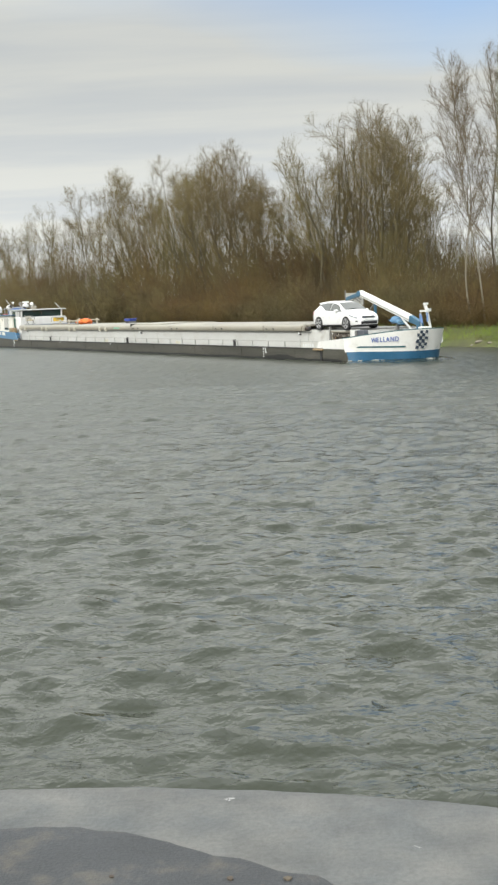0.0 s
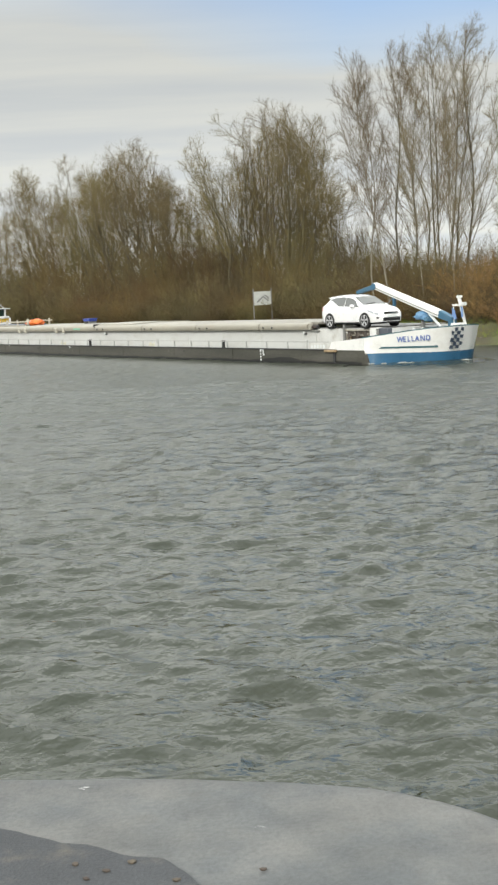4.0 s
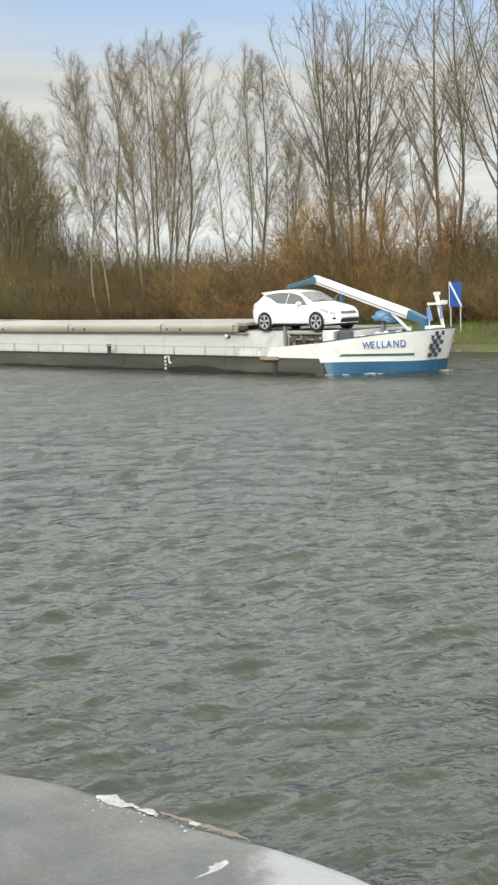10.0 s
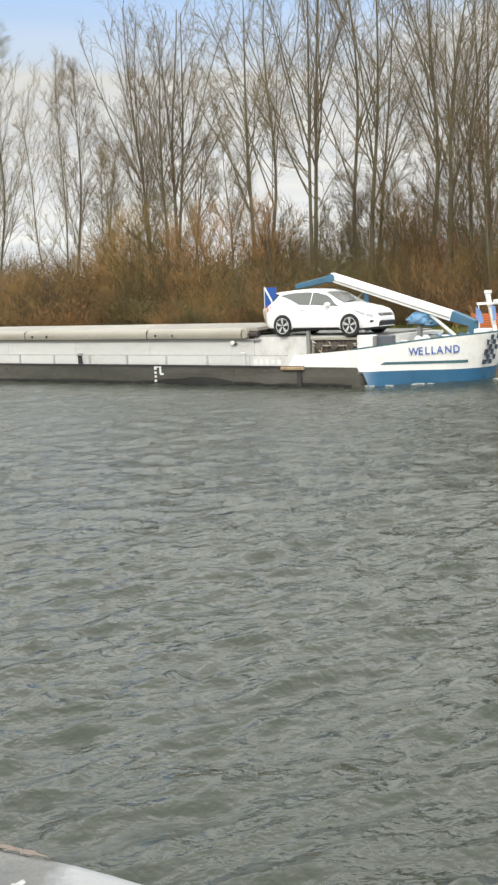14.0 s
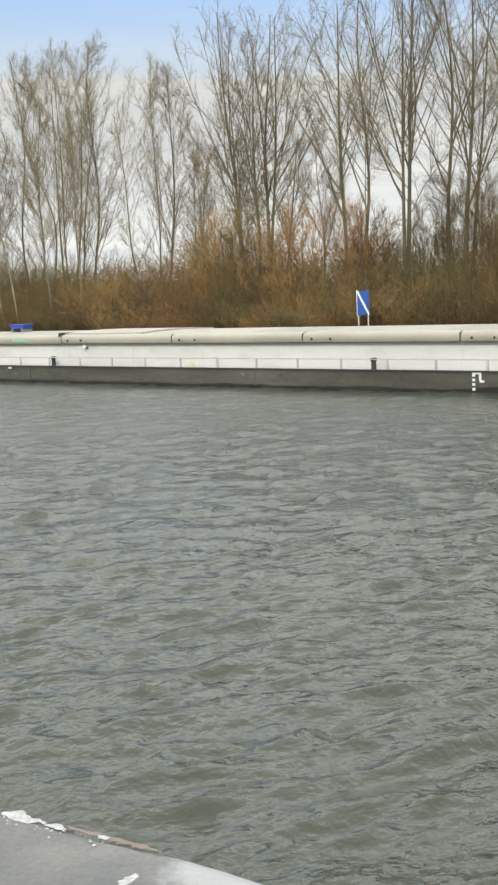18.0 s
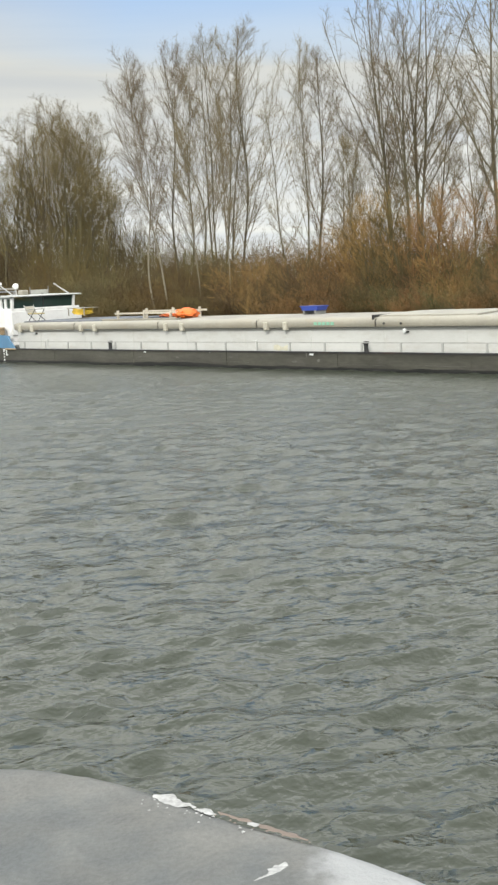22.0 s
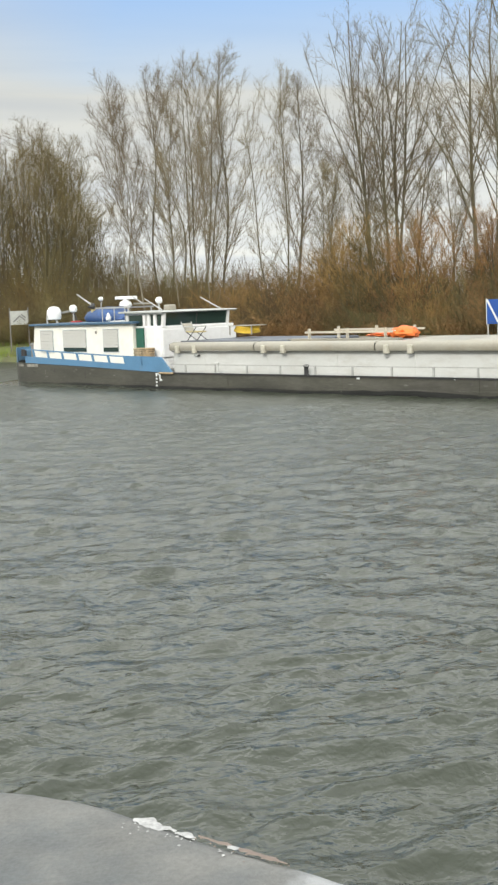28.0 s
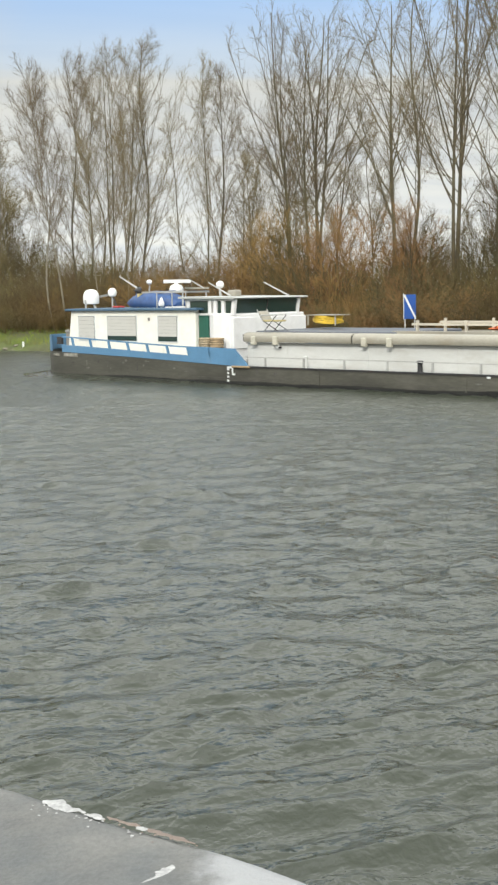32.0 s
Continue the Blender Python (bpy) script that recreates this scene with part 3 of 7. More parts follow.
def smooth_line(pts, step):
    """Points every step metres along a Catmull-Rom line through the given ones."""
    out = []
    p = [Vector(pts[0])] + [Vector(q) for q in pts] + [Vector(pts[-1])]
    for i in range(1, len(p) - 2):
        k = max(1, int((p[i + 1] - p[i]).length / step))
        for j in range(k):
            t = j / k
            out.append(0.5 * (2 * p[i] + (p[i + 1] - p[i - 1]) * t + (2 * p[i - 1] - 5 * p[i] + 4 * p[i + 1] - p[i + 2]) * t * t + (3 * p[i] - p[i - 1] - 3 * p[i + 1] + p[i + 2]) * t ** 3))
    return out + [p[-2]]


def make_quay():
    edge = [p for p in smooth_line(QUAY_EDGE, 0.05)]
    rows = [[], [], [], [], [], [], [], []]
    for i, p in enumerate(edge):
        a, b = edge[max(0, i - 1)], edge[min(len(edge) - 1, i + 1)]
        t = (b - a).normalized()
        nn = Vector((-t.y, t.x))            # out over the water
        k = 0.012 * noise.noise(Vector((p.x * 5, p.y * 5, 0))) + 0.006 * noise.noise(Vector((p.x * 23, p.y * 23, 4)))
        z = QUAY_TOP + 0.004 * noise.noise(Vector((p.x * 3, p.y * 3, 9)))
        prof = [(-0.95, 0.006), (-0.43, 0.004), (-0.2, 0.002), (-0.05, 0.0), (-0.02 + k, -0.008), (0.0 + k, -0.03), (0.0 + k, -0.35), (0.0, -4.2)]
        for r, (o, dz) in zip(rows, prof):
            q = p + nn * o
            r.append((q.x, q.y, z + dz))
    bm = sheet(B(), rows)
    quay = thing("quay", "pale grey concrete quay with a rounded corner above the water", "quay", kind="structure")
    part("coping", bm, M_CONCRETE, quay, "pale grey concrete coping with worn rounded edge", smooth=True)
    # yard surface: a dark ragged sheet that laps onto the coping
    inner = []
    for p in smooth_line(COPING_IN, 0.04):
        k = 0.025 * noise.noise(Vector((p.x * 9, p.y * 9, 2))) + 0.035 * noise.noise(Vector((p.x * 3, p.y * 3, 7)))
        inner.append((p.x + k * 0.4, p.y + k))
    low = [(-60, -60), (13.0, -60)]
    poly = inner + low[::-1]
    part("asphalt", slab(B(), poly, QUAY_TOP - 0.3, QUAY_TOP + 0.014), M_ASPHALT, quay, "dark worn asphalt laid against the coping")
    return quay


quay = make_quay()


def quay_patch(name, pts, width, mat, label, lift=0.004, seed=0):
    """A worn patch along a line on the coping: many small flat flecks."""
    rnd = random.Random(seed)
    line = smooth_line(pts, 0.01)
    run = sum((b - a).length for a, b in zip(line, line[1:]))
    bm = B()
    # a ragged continuous scrape along the line
    rows = [[], [], []]
    for i, p in enumerate(line):
        a, b = line[max(0, i - 1)], line[min(len(line) - 1, i + 1)]
        t = (b - a).normalized()
        end = min(1.0, 0.25 + 4.0 * min(i, len(line) - 1 - i) / len(line))
        for r, side in zip(rows, (-1, 0, 1)):
            k = noise.noise(Vector((p.x * 24, p.y * 24, seed + side))) + 0.35 * noise.noise(Vector((p.x * 60, p.y * 60, seed + 5 * side)))
            o = side * width * 0.62 * end * max(0.06, 0.66 + 1.15 * k)
            r.append((p.x - t.y * o, p.y + t.x * o, QUAY_TOP + lift - (0.002 if side else 0)))
    sheet(bm, rows)
    for _ in range(int(6 + run * width * 1500)):
        p = rnd.choice(line)
        s = rnd.uniform(0.002, 0.006)
        back = abs(rnd.gauss(0, width * 0.8))       # always on the land side
        c = Vector((p.x - 0.75 * back + rnd.gauss(0, 0.008), p.y - 0.6 * back, QUAY_TOP + lift))
        turn, n = rnd.uniform(0, 6.28), 6
        ring = [bm.verts.new(c + s * rnd.uniform(0.6, 1.4) * Vector((math.cos(turn + 6.283 * i / n), math.sin(turn + 6.283 * i / n), 0)) - Vector((0, 0, 0.003))) for i in range(n)]
        top = bm.verts.new(c)
        for i in range(n):
            bm.faces.new((ring[i], ring[(i + 1) % n], top))
    return part(name, bm, mat, quay, label)


quay_patch("paint_scrape", [(0.655, 3.765), (0.715, 3.685), (0.765, 3.625)], 0.05, M_CHIP, "white scraped patch on the edge", 0.003, 1)
quay_patch("paint_scrape", [(0.765, 3.615), (0.81, 3.555)], 0.034, M_CHIP, "white scraped patch on the edge", 0.003, 3)
quay_patch("worn_edge", [(0.82, 3.57), (0.88, 3.485), (0.97, 3.36), (1.02, 3.29)], 0.024, M_BRICKRED, "reddish worn edge", 0.003, 7)
quay_patch("paint_scrape", [(0.885, 3.46), (0.905, 3.425)], 0.03, M_CHIP, "pale scraped patch", 0.006, 9)
quay_patch("paint_scrape", [(0.81, 3.10), (0.86, 3.13), (0.92, 3.18)], 0.062, M_CHIP, "white scraped patch", 0.004, 12)
quay_patch("paint_scrape", [(-0.66, 4.325), (-0.64, 4.32)], 0.02, M_CHIP, "white speck of paint", 0.004, 21)
quay_patch("paint_scrape", [(-0.10, 3.90), (-0.08, 3.885)], 0.016, M_CHIP, "white speck of paint", 0.004, 31)
rnd_q = random.Random(3)
M_GRIT = material("brown_grit", (0.085, 0.068, 0.054), 0.9, vary=0.3, by_object=0.3)
for k in range(46):
    x = rnd_q.uniform(-1.7, 0.1)
    y = 3.9 - 0.35 * max(0, x + 1.0) + rnd_q.uniform(-0.7, 0.05) - 0.05
    s = rnd_q.uniform(0.005, 0.013)
    bm = B()
    bmesh.ops.create_icosphere(bm, subdivisions=1, radius=s)
    for v in bm.verts:
        v.co = Vector((v.co.x * rnd_q.uniform(0.9, 1.7), v.co.y, v.co.z * 0.6))
    ob = part("pebble", bm, M_GRIT, None)
    ob.matrix_world = pose(x, y, QUAY_TOP + 0.014 + s * 0.3, 0, 0, rnd_q.uniform(0, 180))
    tagged(ob, "small brown gravel pebble lying on the worn asphalt", "pebble", "pebbles on the quay")

# ---- trees and brushwood: branches grown level by level, all as thin tapered sticks ----


def sticks(P0, P1, R0, R1, sides):
    """Vertices and faces of many tapered sticks at once."""
    d = P1 - P0
    ln = np.linalg.norm(d, axis=1, keepdims=True) + 1e-9
    d = d / ln
    ref = np.where(np.abs(d[:, 2:3]) > 0.9, np.array([[1.0, 0, 0]]), np.array([[0, 0, 1.0]]))
    s = np.cross(d, ref); s /= np.linalg.norm(s, axis=1, keepdims=True) + 1e-9
    t = np.cross(d, s)
    ang = 2 * np.pi * np.arange(sides) / sides
    ring = s[:, None, :] * np.cos(ang)[None, :, None] + t[:, None, :] * np.sin(ang)[None, :, None]
    a = P0[:, None, :] + ring * R0[:, None, None]
    if R1 is None:      # drawn out to a point
        v = np.concatenate([a, P1[:, None, :]], 1).reshape(-1, 3)
        base = (np.arange(len(P0)) * (sides + 1))[:, None]
        i = np.arange(sides)
        return v, np.stack([base + i, base + (i + 1) % sides, base + sides + 0 * i], -1).reshape(-1, 3)
    b = P1[:, None, :] + ring * R1[:, None, None]
    v = np.concatenate([a, b], 1).reshape(-1, 3)
    base = (np.arange(len(P0)) * 2 * sides)[:, None]
    i = np.arange(sides); j = (i + 1) % sides
    f = np.stack([base + i, base + j, base + sides + j, base + sides + i], -1).reshape(-1, 4)
    return v, f


def quick_mesh(name, chunks, mat):
    v = np.concatenate([c[0] for c in chunks])
    off, loops, sizes = 0, [], []
    for c in chunks:
        loops.append((c[1] + off).ravel()); sizes.append(np.full(len(c[1]), c[1].shape[1])); off += len(c[0])
    loops, sizes = np.concatenate(loops), np.concatenate(sizes)
    me = bpy.data.meshes.new(name)
    me.vertices.add(len(v)); me.vertices.foreach_set("co", v.ravel().astype(np.float32))
    me.loops.add(len(loops)); me.loops.foreach_set("vertex_index", loops.astype(np.int32))
    me.polygons.add(len(sizes)); me.polygons.foreach_set("loop_start", (np.cumsum(sizes) - sizes).astype(np.int32))
    me.materials.append(mat)
    me.update(calc_edges=True)
    return me


class Limbs:
    """A set of bent, slightly winding tapered limbs: start, direction, length, bend, thickness at both ends."""

    def __init__(self, p, d, ln, bend, r0, r1, rng=None, wind=0.0):
        self.p, self.d, self.ln, self.bend, self.r0, self.r1 = p, d, ln, bend, r0, r1
        n = len(ln)
        rng = rng or np.random.default_rng(n)
        w = rng.normal(0, 1, (n, 3)); w -= (w * d).sum(1, keepdims=True) * d
        self.wob, self.ph, self.fr = w * wind, rng.uniform(0, 6.28, n), rng.uniform(5, 10, n)

    def at(self, s, k):
        ln = self.ln[k][:, None]
        w = (np.sin(self.fr[k] * s + self.ph[k]) - np.sin(self.ph[k]))[:, None] * self.wob[k]
        return self.p[k] + (self.d[k] * s[:, None] + self.bend[k] * (s ** 2)[:, None] + w) * ln

    def way(self, s, k):
        w = self.at(s + 0.04, k) - self.at(s - 0.04, k)
        return w / (np.linalg.norm(w, axis=1, keepdims=True) + 1e-9)

    def width(self, s, k):
        return self.r0[k] + (self.r1[k] - self.r0[k]) * s

    def mesh(self, segs, sides):
        n = len(self.ln)
        k = np.arange(n)
        pts = [self.at(np.full(n, i / segs), k) for i in range(segs + 1)]
        wid = [self.width(np.full(n, i / segs), k) for i in range(segs + 1)]
        return [sticks(pts[i], pts[i + 1], wid[i], wid[i + 1], sides) for i in range(segs)]

    def tips(self, sides=3):
        """Each limb as one straight stick drawn out to a point."""
        k = np.arange(len(self.ln))
        return sticks(self.p, self.at(np.ones(len(k)), k), self.r0, None, sides)

    def grow(self, rng, count, s_range, angle, length, taper, up, thick, bend_up=0.15, spread=0.25, wind=0.0, least=0.0):
        """The next level: count limbs on each, starting between s_range, turned off by angle (degrees), as long as length times the rest."""
        n = len(self.ln)
        k = np.repeat(np.arange(n), count)
        s = s_range[0] + (s_range[1] - s_range[0]) * ((np.tile(np.arange(count), n) + rng.uniform(0, 1, len(k))) / count)
        p, w = self.at(s, k), self.way(s, k)
        side = rng.normal(0, 1, (len(k), 3))
        side -= (side * w).sum(1, keepdims=True) * w
        side /= np.linalg.norm(side, axis=1, keepdims=True) + 1e-9
        a = np.radians(rng.normal(angle, angle * spread, len(k)))[:, None]
        d = w * np.cos(a) + side * np.sin(a)
        d[:, 2] += up
        d /= np.linalg.norm(d, axis=1, keepdims=True)
        ln = np.maximum(least, self.ln[k] * length * (1 - taper * s)) * rng.uniform(0.55, 1.2, len(k))
        bend = rng.normal(0, 0.06, (len(k), 3)); bend[:, 2] += bend_up
        r = self.width(s, k) * thick
        return Limbs(p, d, ln, bend, r, r * 0.4, rng, wind)

    def within(self, crown, rng, lo, hi, reach=0.0):
        """Ends each limb near the crown's outline (width, height, lean); with reach, lets it grow out to there."""
        rx, h, lean = crown
        mid, rz = 0.6 * h, 0.41 * h
        k = np.arange(len(self.ln))
        v = (self.at(np.ones(len(k)), k) - self.p) / self.ln[:, None]
        def shape(q, z0):
            z = q[:, 2:3]
            return np.concatenate([(q[:, :1] - lean[0] * z / h) / rx, (q[:, 1:2] - lean[1] * z / h) / rx, (z - z0) / rz], 1)
        p, v = shape(self.p, mid), shape(v, 0.0)
        a, b, c = (v * v).sum(1), (p * v).sum(1), (p * p).sum(1) - 1
        hit = np.maximum(0.3, (-b + np.sqrt(np.maximum(b * b - a * c, 0.0))) / a) * rng.uniform(lo, hi, len(k))
        self.ln = np.minimum(hit, reach) if reach else np.minimum(self.ln, hit)
        return self

    def joined(self, other):
        res = Limbs(*[np.concatenate([a, b]) for a, b in ((self.p, other.p), (self.d, other.d), (self.ln, other.ln), (self.bend, other.bend), (self.r0, other.r0), (self.r1, other.r1))])
        res.wob, res.ph, res.fr = [np.concatenate([a, b]) for a, b in ((self.wob, other.wob), (self.ph, other.ph), (self.fr, other.fr))]
        return res


def unit(d):
    return d / (np.linalg.norm(d, axis=1, keepdims=True) + 1e-9)


def stem_set(rng, stems, height, out, foot, wind, lean, share):
    """Stems from one foot: the first nearly upright, the others leaning out."""
    az = rng.uniform(0, 6.28) + 2 * np.pi * np.arange(stems) / stems + rng.normal(0, 0.3, stems)
    o = np.where(np.arange(stems) == 0, 0.25 if stems > 1 else 0.0, 1.0) * out * rng.uniform(0.7, 1.2, stems)
    ln = height * share * np.where(np.arange(stems) == 0, 1.0, rng.uniform(0.78, 0.97, stems))
    d = np.stack([np.cos(az) * o + lean[0] / height, np.sin(az) * o + lean[1] / height, np.ones(stems)], 1)
    p = np.zeros((stems, 3)); p[:, 0] = np.cos(az) * 0.25 * (stems > 1); p[:, 1] = np.sin(az) * 0.25 * (stems > 1); p[:, 2] = -0.3
    bend = np.stack([-np.cos(az) * o * 0.35, -np.sin(az) * o * 0.35, np.zeros(stems)], 1)
    r = foot * (1.0 if stems == 1 else 0.8) * rng.uniform(0.8, 1.1, stems)
    return Limbs(p, unit(d), ln, bend, r, r * 0.16, rng, wind)


def make_tree(name, u, n, height, kind, spread=1.0, lean=(0, 0), seed=1, stems=1, bark=None, twig=None, label="", thin=1.0, low=0.2, slim=1.0):
    """A bare tree grown level by level: stems, limbs, branches, twigs and fine shoots."""
    rng = np.random.default_rng(seed)
    full = thin * min(1.0, height / 16)
    crown = ({"poplar": 0.14, "open": 0.215, "willow": 0.235}[kind] * height * spread * (1.0 + 0.07 * (stems - 1)), height, lean)
    if kind == "poplar":
        # one or a few straight stems with steep limbs that end in an even, egg-shaped outline
        st = stem_set(rng, stems, height, 0.17 * spread, height * 0.0060 * slim, 0.012, lean, 0.99).within(crown, rng, 0.94, 1.0)
        st_l = None
        limbs = st.grow(rng, max(16, int(34 / stems ** 0.6)), (low, 0.95), 31, 0.40, 0.80, 0.04, 0.40, 0.10, 0.22, 0.008).within(crown, rng, 0.6, 1.0, 0.34 * height)
        br = limbs.grow(rng, 10, (0.12, 1.0), 32, 0.34, 0.6, 0.06, 0.55, 0.06, 0.25, 0.012, 0.7).within(crown, rng, 0.8, 1.04)
        tw_n, sh_n, lift = 5, 2, 0.10
    elif kind == "open":
        # a trunk that splits into a fan of long rising leaders, with lower limbs reaching out
        st = stem_set(rng, stems, height, 0.13 * spread, height * 0.0084 * slim, 0.008, lean, 0.97).within(crown, rng, 0.92, 1.0)
        lead = st.grow(rng, max(3, 7 - stems), (low + 0.02, 0.66), 27, 0.6, 0.66, 0.06, 0.52, 0.10, 0.16, 0.010).within(crown, rng, 0.82, 1.0, 0.62 * height)
        low_l = st.grow(rng, 3, (low - 0.04, low + 0.2), 42, 0.36 * spread, 0.3, 0.12, 0.30, 0.14, 0.15, 0.014).within(crown, rng, 0.8, 1.0)
        st_l = lead.joined(low_l)
        limbs = st.grow(rng, 12, (0.4, 0.97), 36, 0.27, 0.66, 0.08, 0.42, 0.10, 0.2, 0.012).within(crown, rng, 0.55, 1.0, 0.24 * height).joined(st_l.grow(rng, 7, (0.2, 0.97), 34, 0.36, 0.5, 0.06, 0.42, 0.08, 0.2, 0.012).within(crown, rng, 0.8, 1.03))
        br = limbs.grow(rng, 6, (0.1, 1.0), 36, 0.42, 0.5, 0.06, 0.55, 0.06, 0.25, 0.015, 0.5).within(crown, rng, 0.85, 1.05)
        tw_n, sh_n, lift = 3, 2, 0.08
    else:
        # several crooked stems from the foot, forking into a rounded bushy crown
        st = stem_set(rng, stems, height, 0.30 * spread, height * 0.0090 * slim, 0.018, lean, 0.94).within(crown, rng, 0.86, 0.97)
        lead = st.grow(rng, 5, (low + 0.10, 0.9), 32, 0.58 * spread ** 0.5, 0.6, 0.10, 0.56, 0.06, 0.25, 0.022).within(crown, rng, 0.8, 0.98, 0.5 * height)
        st_l = lead
        limbs = st.grow(rng, 8, (0.3, 0.99), 40, 0.34, 0.6, 0.06, 0.45, 0.06, 0.25, 0.02).joined(lead.grow(rng, 9, (0.15, 1.0), 38, 0.52, 0.6, 0.06, 0.5, 0.06, 0.25, 0.02)).within(crown, rng, 0.8, 1.03)
        br = limbs.grow(rng, 6, (0.05, 1.0), 40, 0.5, 0.5, 0.06, 0.6, 0.04, 0.25, 0.02).within(crown, rng, 0.85, 1.05)
        tw_n, sh_n, lift = 3, 2, 0.06
    fine_r = {"poplar": 0.0062, "open": 0.0056, "willow": 0.0064}[kind]
    limbs.r0 = np.maximum(limbs.r0, 0.014); limbs.r1 = np.maximum(limbs.r1, 0.008)
    br.r0 = np.clip(br.r0, 0.009, 0.04); br.r1 = np.clip(br.r1, 0.007, 0.016)
    tw = br.grow(rng, max(1, round(tw_n * full)), (0.1, 1.0), 34, 0.55, 0.4, lift, 0.6, 0.05, 0.3, 0.0, 0.62 if kind != "willow" else 0.8)
    tw = tw.joined(st.grow(rng, 8, (0.9, 1.0), 28, 0.05, 0.3, lift, 0.5, 0.05, 0.3, 0.0, 0.6)).within(crown, rng, 0.85, 1.1)
    tw.r0 = np.clip(tw.r0, fine_r, fine_r * 1.3)
    sh = tw.grow(rng, sh_n, (0.2, 0.95), 34, 0.62, 0.3, lift, 0.8, 0.0, 0.3, 0.0, 0.34)
    sh.r0 = np.full(len(sh.ln), fine_r * 0.8)
    chunks = st.mesh(14, 7) + (st_l.mesh(8, 6) if st_l else [])
    ob = thing(name, label, "tree", "trees on the far bank", m=pose(*canal(u, n, bank_height(n)), 0, 0, 0))
    t = new("trunk", quick_mesh("trunk", chunks, bark or M_BARK)); t.parent = ob
    c = new("crown", quick_mesh("crown", limbs.mesh(4, 4) + br.mesh(2, 3) + [tw.tips(), sh.tips()], twig or M_TWIG)); c.parent = ob
    return ob


def shrub_meshes(seed, height, width, stems, mat):
    rng = np.random.default_rng(seed)
    n = stems
    base = np.zeros((n, 3)); base[:, :2] = rng.normal(0, width * 0.25, (n, 2)); base[:, 2] = -0.2
    az = rng.uniform(0, 2 * np.pi, n)
    o = rng.uniform(0.0, 0.75, n)
    d = np.stack([np.cos(az) * o, np.sin(az) * o, np.ones(n)], 1)
    d /= np.linalg.norm(d, axis=1, keepdims=True)
    ln = height * rng.uniform(0.5, 1.0, n)
    bend = rng.normal(0, 0.08, (n, 3))
    r0 = rng.uniform(0.012, 0.03, n)
    st = Limbs(base, d, ln, bend, r0, r0 * 0.3, rng, 0.02)
    br = st.grow(rng, 9, (0.1, 0.98), 36, 0.42, 0.4, 0.06, 0.7, 0.02)
    tw = br.grow(rng, 6, (0.1, 1.0), 42, 0.5, 0.3, 0.06, 0.8, 0.0)
    br.r0 = np.clip(br.r0, 0.007, 0.012); br.r1 = np.clip(br.r1, 0.005, 0.008)
    tw.r0 = np.clip(tw.r0, 0.008, 0.012)
    return quick_mesh("shrub", st.mesh(3, 3) + br.mesh(1, 3) + [tw.tips()], mat)


